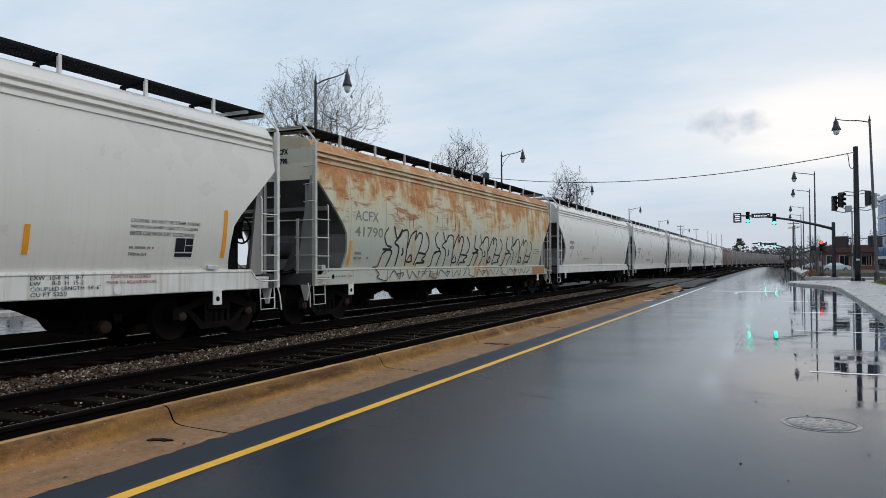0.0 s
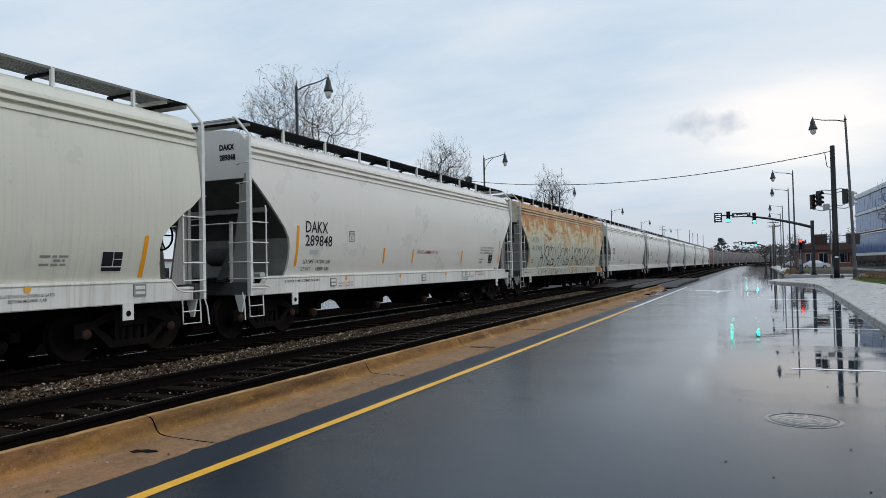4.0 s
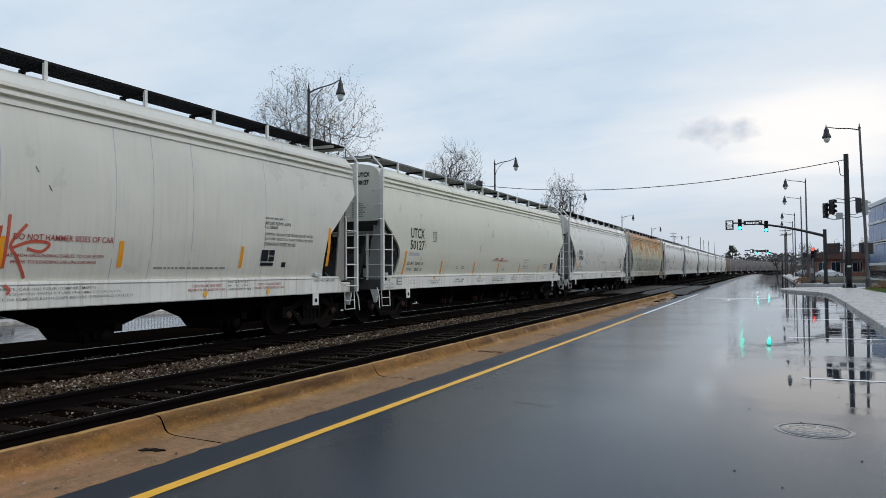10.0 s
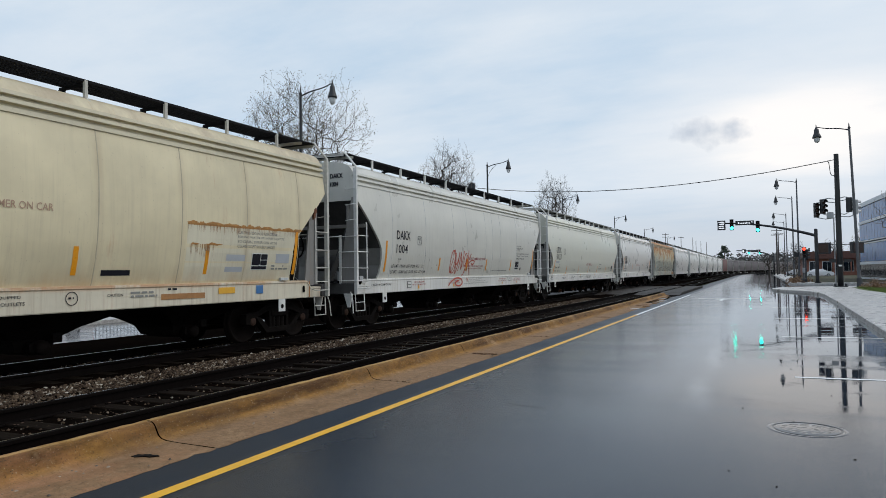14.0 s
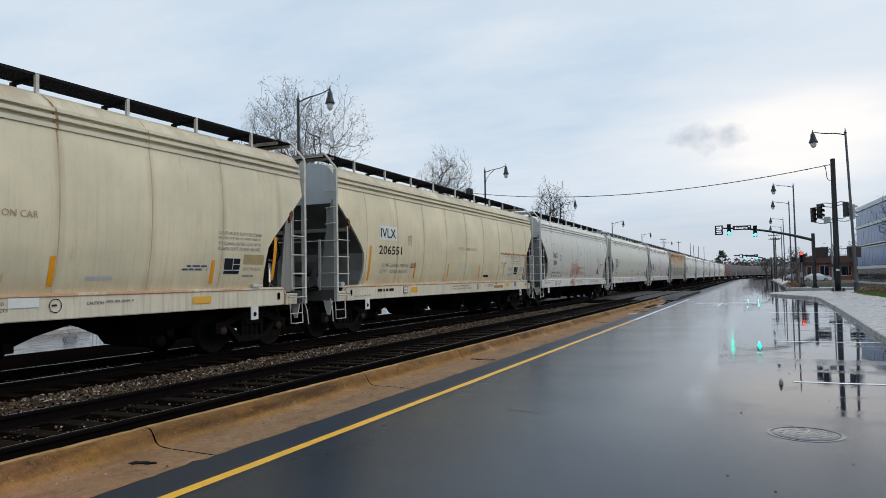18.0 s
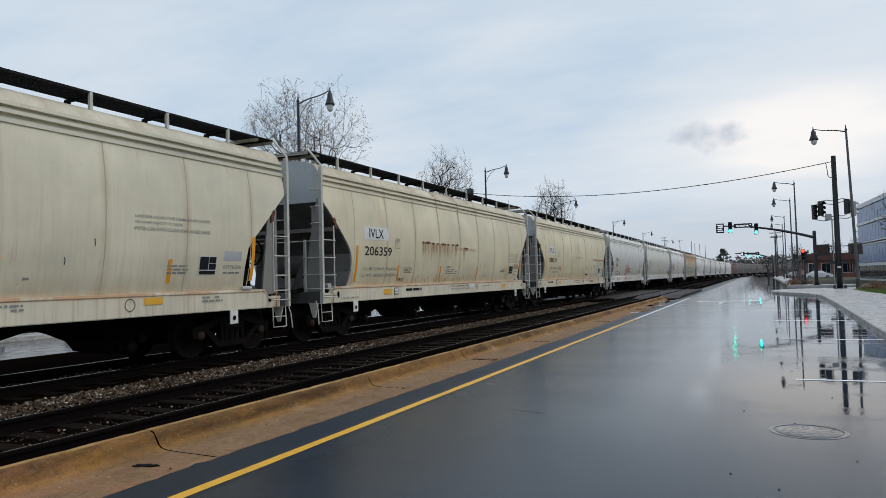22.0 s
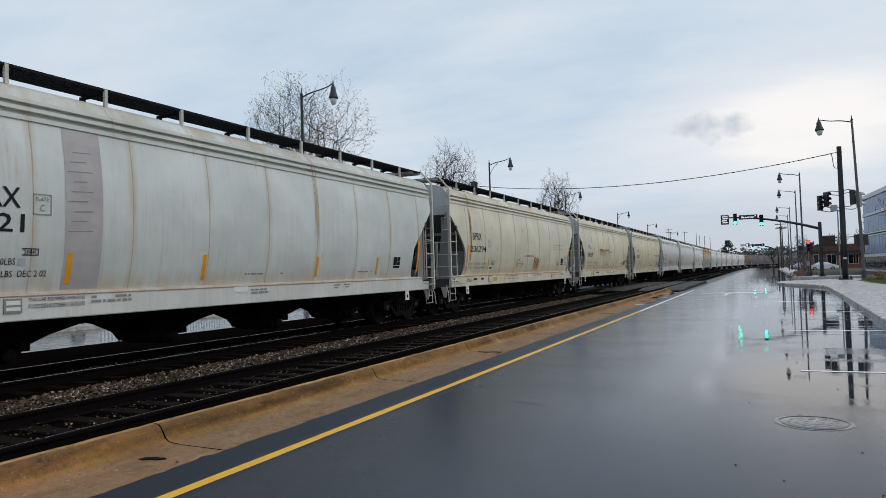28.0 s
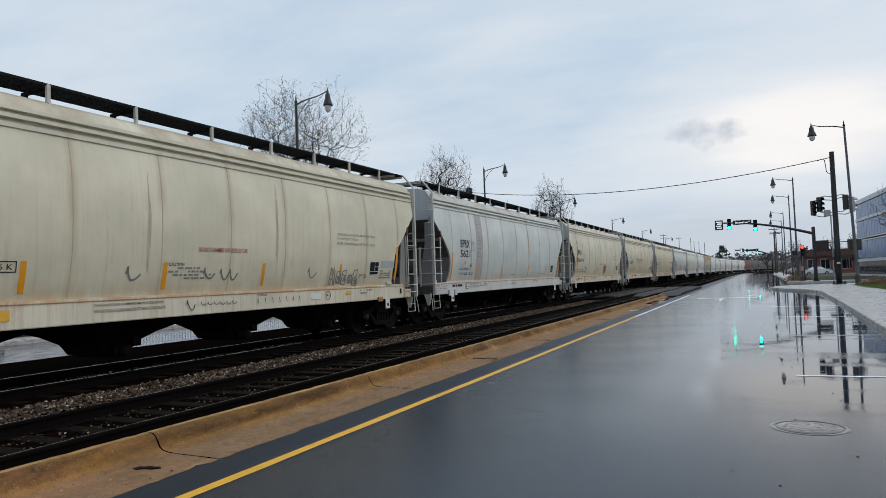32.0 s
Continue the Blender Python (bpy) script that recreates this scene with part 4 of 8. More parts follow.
    for y in (-0.16, 0.0, 0.16):
        s.lathe([(0.062, 0.30 + 0.02 * (i % 2) * 0 + 0.028 * i) if i % 2 else (0.072, 0.30 + 0.028 * i) for i in range(9)], "z", 10, ((x0 + x1) / 2, y, 0))
    s.box(x0 - 0.01, x1 + 0.01, -0.27, 0.27, 0.53, 0.66, 0.02)
    return s


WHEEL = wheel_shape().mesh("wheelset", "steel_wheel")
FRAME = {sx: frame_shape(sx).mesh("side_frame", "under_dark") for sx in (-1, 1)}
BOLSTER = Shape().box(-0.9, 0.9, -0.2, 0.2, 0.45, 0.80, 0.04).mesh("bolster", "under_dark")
CAP = Shape().lathe([(0.0, 0.035), (0.075, 0.03), (0.09, 0.0)], "x", 14).mesh("bearing_cap", "cap_rust")
POST = Shape().box(1.19, 1.24, -0.028, 0.028, 4.29, 4.60).add([(1.19, -0.02, 4.33), (1.33, -0.02, 4.25), (1.33, 0.02, 4.25), (1.19, 0.02, 4.33), (1.19, -0.02, 4.36), (1.19, 0.02, 4.36)], [(0, 1, 2, 3), (0, 4, 1), (3, 2, 5), (4, 5, 2, 1)])
POST_W, POST_T = POST.mesh("board_post", "ladder_white"), POST.mesh("board_post", "ladder_tan")
BRACKET = Shape().box(0.55, 1.20, -0.02, 0.02, 4.52, 4.57).add([(0.55, -0.03, 4.40), (0.65, -0.03, 4.40), (0.65, 0.03, 4.40), (0.55, 0.03, 4.40), (0.55, -0.03, 4.53), (0.65, -0.03, 4.53), (0.65, 0.03, 4.53), (0.55, 0.03, 4.53)], [(0, 1, 5, 4), (1, 2, 6, 5), (2, 3, 7, 6), (3, 0, 4, 7)]).mesh("board_bracket", "grating")
PAD = Shape()
PAD.prism([(-0.11, 0.66), (0.11, 0.66), (0.11, 0.93), (-0.11, 0.93)], "x", 1.455, 1.475)
PAD.lathe([(0.055, 1.478), (0.055, 1.45)], "x", 12, (0, 0, 0.77))
PAD = PAD.mesh("jacking_pad", "ladder_white")
PAD_HOLE = Shape().lathe([(0.0, 1.4775), (0.05, 1.4775)], "x", 12, (0, 0, 0.77)).mesh("pad_hole", "under_dark")


def grating_board(l0, l1, mat):
    """Running board of bar grating between two places along the car."""
    s = Shape()
    x0, x1, z0, z1 = 0.60, 1.22, 4.575, 4.615
    for x in (x0, x1 - 0.02):
        s.box(x, x + 0.02, l0, l1, z0, z1)
    for k in range(1, 6):
        x = x0 + (x1 - x0) * k / 6
        s.box(x - 0.006, x + 0.006, l0, l1, z0 + 0.01, z1)
    n = int((l1 - l0) / 0.055)
    for i in range(n + 1):
        y = l0 + (l1 - l0) * i / n
        s.box(x0, x1, y - 0.011, y + 0.011, z0 + 0.012, z1 - 0.004)
    return s.mesh("running_board", mat)


CACHE = {}
SEAM = 1.73                       # between the weld seams of a side


def hopper_car(label, L, cut, paint, sill, ladder, grating, bays, detail=True, seam=True, end_paint=None, group="hopper cars of the freight train"):
    """A covered hopper. Its origin is on the rail heads, on the track's middle line, at the corner post of its rear end; it runs along +y."""
    car = thing("hopper_car", label, "freight car", group)
    E = L - 1.33                     # from corner post to corner post
    e0, e1 = 0.07, E - 0.07
    end_paint = end_paint or paint
    key = (L, cut)
    # curved sides, eaves and roof in one welded skin
    if (key, "skin") not in CACHE:
        sk = Shape()
        for sx in (1, -1):
            zs = sorted(set(SIDE_Z + [z for z, _ in CUTS[cut]]))
            rows = []
            for z in zs:
                a, b = e0 + cut_at(cut, z), e1 - cut_at(cut, z)
                rows.append([(sx * profile(z), a + (b - a) * k / 20, z) for k in range(21)])
            sk.strip(rows, True)
            sk.strip([[(sx * x, e0, z), (sx * x, e1, z)] for x, z in EAVE])
            sk.strip([[(sx * x, e0, z), (sx * x, e1, z)] for x, z in ROOF], True)
        CACHE[key, "skin"] = sk
    part("body", CACHE[key, "skin"], paint, car)
    zc = CUTS[cut][0][0]
    outline = [(profile(z), z) for z in [zc] + [z for z in SIDE_Z if z > zc]] + [(x, z) for x, z in EAVE[1:]] + ROOF[1:]
    outline = outline + [(-x, z) for x, z in reversed(outline[:-1])]
    for y, d, nm in ((e0, 1, "rear"), (e1, -1, "front")):
        s = Shape()
        s.prism([(x * 0.998, z) for x, z in outline], "y", y - 0.004 * d, y + 0.03 * d)
        part("end_wall", s, end_paint, car)
        # slope sheet under the end wall, its stiffener, and the hopper's upright end plate below it
        s = Shape()
        rows = []
        zs = [(z, o) for z, o in CUTS[cut] if z > 2.14]
        for z, o in zs:
            w = profile(z) - 0.035
            rows.append([(-w, y + d * (o + 0.03), z), (w, y + d * (o + 0.03), z)])
        s.strip(rows)
        # Shaded tone on the slope sheet; four-bay cars get the lit tone below it.
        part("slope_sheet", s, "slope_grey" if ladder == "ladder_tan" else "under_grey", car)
        zl, ol = zs[-1]
        s = Shape()
        s.strip([[(-1.5, y + d * (ol + 0.03), zl), (1.5, y + d * (ol + 0.03), zl)], [(-1.44, y + d * (ol + 0.16), 1.7), (1.44, y + d * (ol + 0.16), 1.7)], [(-1.36, y + d * (ol + 0.12), 1.30), (1.36, y + d * (ol + 0.12), 1.30)], [(-1.2, y + d * 2.2, 1.0), (1.2, y + d * 2.2, 1.0)]])
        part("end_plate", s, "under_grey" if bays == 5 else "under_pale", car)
        zb = 2.74 if cut == "long" else 2.52
        ob = cut_at(cut, zb)
        ys = sorted((y + d * (ob - 0.10), y + d * (ob + 0.02)))
        part("stiffener", Shape().box(-1.42, 1.42, ys[0], ys[1], zb - 0.05, zb + 0.045, 0.008), "plate_grey", car)
        # lip along the cut edge of the side
        for sx in (1, -1):
            s = Shape()
            s.strip([[(sx * profile(z), y + d * o, z), (sx * (profile(z) - 0.06), y + d * (o + 0.015), z)] for z, o in CUTS[cut]])
            part("edge_flange", s, end_paint, car)
        # end sill, draft pocket, coupler
        part("end_sill", Shape().box(-1.50, 1.50, y - 0.10 * d if d > 0 else y - 0.08, y + 0.08 if d > 0 else y + 0.10, 0.93, 1.22, 0.02), "under_grey", car)
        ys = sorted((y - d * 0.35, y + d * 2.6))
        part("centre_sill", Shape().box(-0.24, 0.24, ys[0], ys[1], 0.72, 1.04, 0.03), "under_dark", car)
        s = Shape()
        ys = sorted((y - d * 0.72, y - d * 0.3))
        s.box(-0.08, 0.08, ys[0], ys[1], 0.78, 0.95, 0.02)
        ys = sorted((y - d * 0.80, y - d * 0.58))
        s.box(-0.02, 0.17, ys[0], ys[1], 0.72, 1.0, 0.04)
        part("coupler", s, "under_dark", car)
        if detail:
            # tapered end posts that carry the slope sheet
            for x in (-1.24, 1.24):
                s = Shape()
                zt = zc - 0.12
                k = 1 if x > 0 else -1
                s.prism([(y - d * 0.02, 1.2), (y + d * 0.42, 1.2), (y + d * 0.16, zt), (y + d * 0.02, zt)], "x", x - 0.02, x + 0.02)
                if d < 0:
                    s.box(x - 0.05, x + 0.05, y - 0.02, y + 0.06, 1.2, zt + 0.1)
                    part("end_post", s, "plate_grey", car)
                    continue
                s.prism([(k * a, b) for a, b in ((1.05, 1.22), (1.50, 1.22), (1.50, zt + 0.2), (1.42, zt + 0.2), (1.36, zt - 0.1), (1.20, 2.35))], "y", y - d * 0.03, y - d * 0.052)
                part("end_post", s, "plate_grey", car)
            for x in (-0.55, 0.55):
                part("brace", Shape().add([(x - 0.02, y + d * 0.06, 1.2), (x + 0.02, y + d * 0.06, 1.2), (x + 0.02, y + d * 0.30, 1.2), (x - 0.02, y + d * 0.30, 1.2), (x * 1.5 - 0.02, y + d * (ob - 0.05), zb - 0.06), (x * 1.5 + 0.02, y + d * (ob - 0.05), zb - 0.06), (x * 1.5 + 0.02, y + d * (ob + 0.10), zb - 0.10), (x * 1.5 - 0.02, y + d * (ob + 0.10), zb - 0.10)], [(0, 1, 5, 4), (1, 2, 6, 5), (2, 3, 7, 6), (3, 0, 4, 7)]), "under_grey", car)
            if d > 0:
                s = Shape().lathe([(0.0, -0.45), (0.16, -0.43), (0.20, -0.36), (0.20, 0.36), (0.16, 0.43), (0.0, 0.45)], "x", 16, (0.1, y + 0.85, 1.75))
                part("air_reservoir", s, "under_grey", car)
                part("brake_valve", Shape().box(0.55, 0.85, y + 0.55, y + 0.85, 1.22, 1.52, 0.03).box(0.62, 1.25, y + 0.62, y + 0.78, 1.25, 1.40, 0.03), "end_grey", car)
            else:
                s = Shape()
                ring = [(1.04, y - 0.42 + 0.27 * math.cos(t), 2.12 + 0.27 * math.sin(t)) for t in (k * math.pi / 10 for k in range(21))]
                s.tube(ring, 0.02, 6, False)
                for k in range(5):
                    t = k * 1.2566
                    s.tube([(1.0, y - 0.42, 2.12), (1.04, y - 0.42 + 0.27 * math.cos(t), 2.12 + 0.27 * math.sin(t))], 0.016, 5)
                part("brake_wheel", s, "under_dark", car)
                part("brake_housing", Shape().box(0.72, 0.98, y - 0.56, y - 0.28, 1.95, 2.30, 0.04).box(0.80, 0.90, y - 0.47, y - 0.37, 1.25, 1.96), "under_dark", car)
                # Added dark sheet on the far side, closing the bright gap between cars.
                if paint in (M["white_car"], M["grey_car"], M["green_car"]):
                    part("equipment_shield", Shape().box(-1.30, -1.26, y - 1.5, y - 0.12, 1.24, 2.75), "under_dark", car)
                part("equipment_frame", Shape().box(-0.75, 0.95, y - 0.62, y - 0.54, 1.22, 1.30).box(-0.75, -0.67, y - 0.62, y - 0.54, 1.22, 2.3).box(0.30, 0.38, y - 0.62, y - 0.54, 1.22, 2.35).box(-0.75, 0.40, y - 0.62, y - 0.54, 2.25, 2.33), "under_dark", car)
                part("air_tank", Shape().lathe([(0.0, -0.62), (0.2, -0.58), (0.26, -0.48), (0.26, 0.40), (0.2, 0.50), (0.0, 0.54)], "x", 16, (-0.1, y - 0.75, 1.62)), "under_dark", car)
                part("control_valve", Shape().box(0.62, 1.0, y - 0.85, y - 0.45, 1.24, 1.75, 0.04).box(0.72, 0.92, y - 0.95, y - 0.80, 1.35, 1.62, 0.03), "under_dark", car)
                for k in range(3):
                    part("air_pipe", Shape().tube([(0.9 - 0.3 * k, y - 0.1, 1.26), (0.85 - 0.3 * k, y - 0.35, 1.45 + 0.2 * k), (0.7 - 0.35 * k, y - 0.75, 1.9 + 0.1 * k), (0.4 - 0.4 * k, y - 1.05, 2.0)], 0.016, 5), "end_grey", car)
                part("brake_cylinder", Shape().lathe([(0.0, -0.3), (0.15, -0.28), (0.15, 0.2), (0.05, 0.25), (0.05, 0.5)], "y", 14, (0.2, y - 0.9, 1.5)), "under_dark", car)
            # end platform and its grab rail
            part("end_grab_rail", Shape().tube([(-1.12, y - d * 0.12, 2.42), (1.12, y - d * 0.12, 2.42)], 0.014, 6), ladder, car)
            part("crossover_step", Shape().box(-1.0, 1.0, min(y - d * 0.30, y - d * 0.08), max(y - d * 0.30, y - d * 0.08), 1.235, 1.265), grating, car)
    # side sills
    for sx in (1, -1):
        s = Shape()
        ch = [(1.34, 0.93), (1.445, 0.92), (1.455, 0.935), (1.460, 1.255), (1.475, 1.275), (1.470, 1.312), (1.35, 1.320)]
        drop = lambda z, k: z if z < 1.0 else z - 0.15 * k
        s.strip([[(sx * x, y, drop(z, k)) for x, z in ch] for y, k in ((-0.02, 1), (0.54, 1), (0.68, 0), (E * 0.5, 0), (E - 0.68, 0), (E - 0.54, 1), (E + 0.02, 1))])
        for y in (-0.02, E + 0.02):
            s.add([(sx * x, y, drop(z, 1)) for x, z in ch], [tuple(range(len(ch)))])
        part("side_sill", s, sill, car)
    # running boards, posts, hatch trough, end crosswalk
    key2 = (L, grating)
    if (key2, "board") not in CACHE:
        CACHE[key2, "board"] = grating_board(0.35, E - 0.35, grating)
    for k in (0, 1):
        part("running_board", CACHE[key2, "board"], grating, car, m=pose(0, 0, 0) if k == 0 else pose(0, E, 0, 0, 0, 180))
    posts = [1.5, 3.19, 4.85, 6.5, 8.35, 10.2, 11.85, 13.45, 15.05] if E < 17.5 else [1.5, 3.19, 4.84, 6.51, 8.18, 9.85, 11.0, 12.17, 13.82, 15.48, 17.0]
    shift = (E - (16.5 if E < 17.5 else 18.25)) * 0.8
    pm = POST_W if ladder == "ladder_white" else POST_T
    for y in posts:
        y += shift
        part("board_post", pm, None, car, m=pose(0, y, 0))
        if detail:
            part("board_bracket", BRACKET, None, car, m=pose(0, y + 0.05, 0))
            part("board_post", pm, None, car, m=pose(0, y, 0, 0, 0, 180))
    s = Shape()
    tr = [(-0.34, 4.41), (-0.34, 4.50), (-0.26, 4.54), (0.26, 4.54), (0.34, 4.50), (0.34, 4.41)]
    s.prism(tr, "y", 0.9, E - 0.9)
    part("hatch_trough", s, end_paint, car)
    for y in (0.02, E - 0.02):
        o = 0.22 if y < 1 else -0.22
        cw = part("roof_crosswalk", Shape().box(-1.24, 1.24, y - 0.24 + o, y + 0.24 + o, 4.590, 4.612), "grating", car)
        for e in (-0.245, 0.235):
            part("crosswalk_angle", Shape().box(-1.20, 1.20, y + e + o, y + e + 0.012 + o, 4.525, 4.588).box(-1.20, 1.20, y + e - 0.04 + o, y + e + o + 0.012, 4.575, 4.589), ladder, cw)
    # corner ladders: stiles, then rungs
    for sx in (1, -1):
        for y, d in ((0.0, 1), (E, -1)):
            if not detail and sx < 0:
                continue
            lad = part("corner_ladder", Shape().prism([(sx * 1.51, y - 0.036), (sx * 1.60, y - 0.036), (sx * 1.60, y + 0.036), (sx * 1.58, y + 0.036), (sx * 1.58, y - 0.018), (sx * 1.51, y - 0.018)], "z", 0.93, 4.18).tube([(sx * 1.58, y, 4.16), (sx * 1.575, y, 4.22), (sx * 1.24, y, 4.60), (sx * 1.16, y, 4.63)], 0.028, 8), ladder, car)
            zt = 2.80 if cut == "long" else 2.52
            part("inner_stile", Shape().tube([(sx * 1.575, y + d * 0.50, 1.24), (sx * 1.575, y + d * 0.50, zt - 0.05), (sx * 1.55, y + d * 0.51, zt)], 0.017, 6), ladder, lad)
            for z in (1.28, 1.60, 2.02, 2.44):
                part("rung", Shape().tube([(sx * 1.60, y - d * 0.02, z), (sx * 1.60, y + d * 0.53, z)], 0.013, 6), ladder, lad)
            if detail:
                # end face ladder
                part("inner_stile", Shape().box(min(sx * 1.10, sx * 1.05), max(sx * 1.10, sx * 1.05), y - 0.03, y + 0.03, 1.2, 2.46), ladder, lad)
                for z in (1.28, 1.62, 2.02, 2.42):
                    part("rung", Shape().tube([(sx * 1.58, y - d * 0.05, z), (sx * 1.05, y - d * 0.05, z)], 0.013, 6), ladder, lad)
                for z in (2.85, 3.25, 3.65):
                    part("grab_iron", Shape().tube([(sx * 1.57, y, z), (sx * 1.57, y - d * 0.09, z), (sx * 1.30, y - d * 0.09, z - 0.02), (sx * 1.30, y, z - 0.02)], 0.011, 5), ladder, lad)
                # lower grab loop and stirrup
                part("grab_loop", Shape().tube([(sx * 1.50, y, 1.12), (sx * 1.62, y, 1.08), (sx * 1.62, y + d * 0.55, 1.08), (sx * 1.50, y + d * 0.55, 1.12)], 0.014, 6), ladder, lad)
            st = Shape().tube([(sx * 1.50, y + d * 0.02, 0.95), (sx * 1.52, y + d * 0.02, 0.50), (sx * 1.52, y + d * 0.46, 0.50), (sx * 1.50, y + d * 0.46, 0.95)], 0.014, 6)
            st.tube([(sx * 1.515, y + d * 0.02, 0.72), (sx * 1.515, y + d * 0.46, 0.72)], 0.011, 6)
            part("stirrup_step", st, ladder, lad)
            if detail:
                part("corner_gusset", Shape().prism([(sx * 1.48, 0.95), (sx * 1.22, 0.95), (sx * 1.33, 0.60), (sx * 1.40, 0.60)], "y", y - 0.09, y - 0.05), ladder, lad)
                part("uncoupling_lever", Shape().tube([(sx * 1.45, y - d * 0.12, 1.0), (sx * 1.52, y - d * 0.14, 0.78), (sx * 1.55, y - d * 0.16, 0.45)], 0.014, 5), ladder, lad)
                if d < 0:
                    part("air_hose", Shape().tube([(sx * 0.4, y + 0.2, 0.85), (sx * 0.42, y + 0.45, 0.62), (sx * 0.3, y + 0.6, 0.60)], 0.025, 6), "under_dark", lad)
    # hopper bays below the sill
    a = 1.80
    span = (E - 2 * a) / bays
    for i in range(bays):
        y0 = a + span * i
        s = Shape()
        rows = []
        for z, f, w in ((1.30, 0.5, 1.36), (1.02, 0.49, 1.32), (0.93, 0.455, 1.20), (0.80, 0.33, 0.98), (0.64, 0.20, 0.72), (0.48, 0.12, 0.52), (0.30, 0.09, 0.44)):
            cy = y0 + span / 2
            lo, hi = cy - span * f, cy + span * f
            rows.append([(-w, lo, z), (w, lo, z), (w, hi, z), (-w, hi, z)])
        s.strip(rows, closed=True)
        s.add(rows[-1], [(0, 1, 2, 3)])
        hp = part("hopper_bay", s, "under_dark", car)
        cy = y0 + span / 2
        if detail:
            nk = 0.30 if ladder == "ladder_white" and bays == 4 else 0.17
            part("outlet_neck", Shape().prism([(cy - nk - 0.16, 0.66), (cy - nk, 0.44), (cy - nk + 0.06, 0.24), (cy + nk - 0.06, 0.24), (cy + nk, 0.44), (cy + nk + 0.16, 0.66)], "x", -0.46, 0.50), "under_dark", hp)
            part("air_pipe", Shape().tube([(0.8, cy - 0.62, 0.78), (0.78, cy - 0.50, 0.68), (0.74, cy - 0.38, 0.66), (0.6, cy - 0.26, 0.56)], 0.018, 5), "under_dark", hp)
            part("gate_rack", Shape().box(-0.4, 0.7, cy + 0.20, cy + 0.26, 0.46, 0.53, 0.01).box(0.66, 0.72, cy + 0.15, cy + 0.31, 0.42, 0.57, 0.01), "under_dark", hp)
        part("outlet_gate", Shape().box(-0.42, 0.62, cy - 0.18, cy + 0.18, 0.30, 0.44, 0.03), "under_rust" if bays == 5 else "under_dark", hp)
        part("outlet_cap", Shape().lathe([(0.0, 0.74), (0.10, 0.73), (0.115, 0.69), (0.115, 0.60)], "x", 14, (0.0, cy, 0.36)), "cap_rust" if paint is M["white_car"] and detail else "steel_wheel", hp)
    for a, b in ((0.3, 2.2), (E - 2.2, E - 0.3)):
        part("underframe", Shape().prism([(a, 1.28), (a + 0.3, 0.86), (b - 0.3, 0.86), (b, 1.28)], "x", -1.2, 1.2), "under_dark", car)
    # trucks
    wheels = []
    for c in (1.18, E - 1.18):
        tk = part("truck", BOLSTER, None, car, m=pose(0, c, 0))
        for sx in (1, -1):
            if detail or sx > 0:
                part("side_frame", FRAME[sx], None, tk)
        for dy in (-0.89, 0.89):
            if detail:
                part("bearing_cap", CAP, None, tk, m=pose(1.045, dy, 0.457))
            w = part("wheelset", WHEEL, None, car, m=pose(0, c + dy, 0.457))
            wheels.append(w)
    # jacking pads
    for y in (1.62, E - 1.62):
        p = part("jacking_pad", PAD, None, car, m=pose(0, y, 0))
        part("pad_hole", PAD_HOLE, None, p)
    if seam:
        sm = Shape()
        zs = [1.32 + (3.75 - 1.32) * k / 10 for k in range(11)]
        sm.strip([[(profile(z) + 0.001, -0.012, z), (profile(z) + 0.006, -0.004, z), (profile(z) + 0.006, 0.004, z), (profile(z) + 0.001, 0.012, z)] for z in zs])
        sm = sm.mesh("weld_seam", "seam")
        k = 0
        while 1.44 + SEAM * k < E - 1.0:
            part("weld_seam", sm, None, car, m=pose(0, 1.44 + SEAM * k, 0))
            k += 1
    return car, wheels, E


# ---- the train, front of the row first ----
R_POST = 12.95                    # the rusty car's rear corner post at the start
TRAIN = []                        # (car, place of its rear corner post, wheelsets)


def couple(car, wheels, y):
    car.matrix_basis = pose(TRACK_FAR, y, RT)
    TRAIN.append((car, y, wheels))


def reflectors(car, ys, z0=1.36, h=0.36, tall=()):
    for y in ys:
        patch(car, "reflector", y - 0.045, y + 0.045, z0, z0 + h, "orange", label="yellow reflective strip")
    for y in tall:
        patch(car, "reflector", y - 0.045, y + 0.045, z0, z0 + 0.62, "orange", label="yellow reflective strip")


# rusty cream car with sprayed letters
y = R_POST
car, wh, E = hopper_car("rust-streaked cream covered hopper car with black graffiti along side", 19.6, "long", M["rusty_car"], M["rusty_car"], "ladder_tan", "grating", 4, seam=True, end_paint=M["tan_grey_car"])
couple(car, wh, y)
RUSTY, RUSTY_E = car, E
# white car behind it
y -= 17.96
D, wh, D_E = hopper_car("clean pale grey covered hopper car with navy lettering", 17.96, "long", M["white_car"], M["sill_white"], "ladder_white", "grating", 4, seam=False)
couple(D, wh, y)
y -= 19.59
U, wh, U_E = hopper_car("pale green-grey covered hopper car with yellow reflectors and light streaks", 19.59, "short", M["green_car"], M["sill_white"], "ladder_white", "grating_pale", 5, seam=False)
couple(U, wh, y)
y -= 17.76
A, wh, A_E = hopper_car("pale grey covered hopper car with a red spray-paint tag", 17.76, "long", M["grey_car"], M["sill_white"], "ladder_white", "grating", 4, seam=False)
couple(A, wh, y)
y -= 17.76
T1, wh, T1_E = hopper_car("cream covered hopper car with rust-edged paint patches", 17.76, "long", M["tan_car"], M["sill_tan"], "ladder_tan", "grating", 4, end_paint=M["end_grey"])
couple(T1, wh, y)
y -= 17.55
T2, wh, T2_E = hopper_car("cream covered hopper car with rust runs below a worn band", 17.55, "long", M["tan_rust_car"], M["sill_tan"], "ladder_tan", "grating", 4, end_paint=M["end_grey"])
couple(T2, wh, y)
y -= 17.83
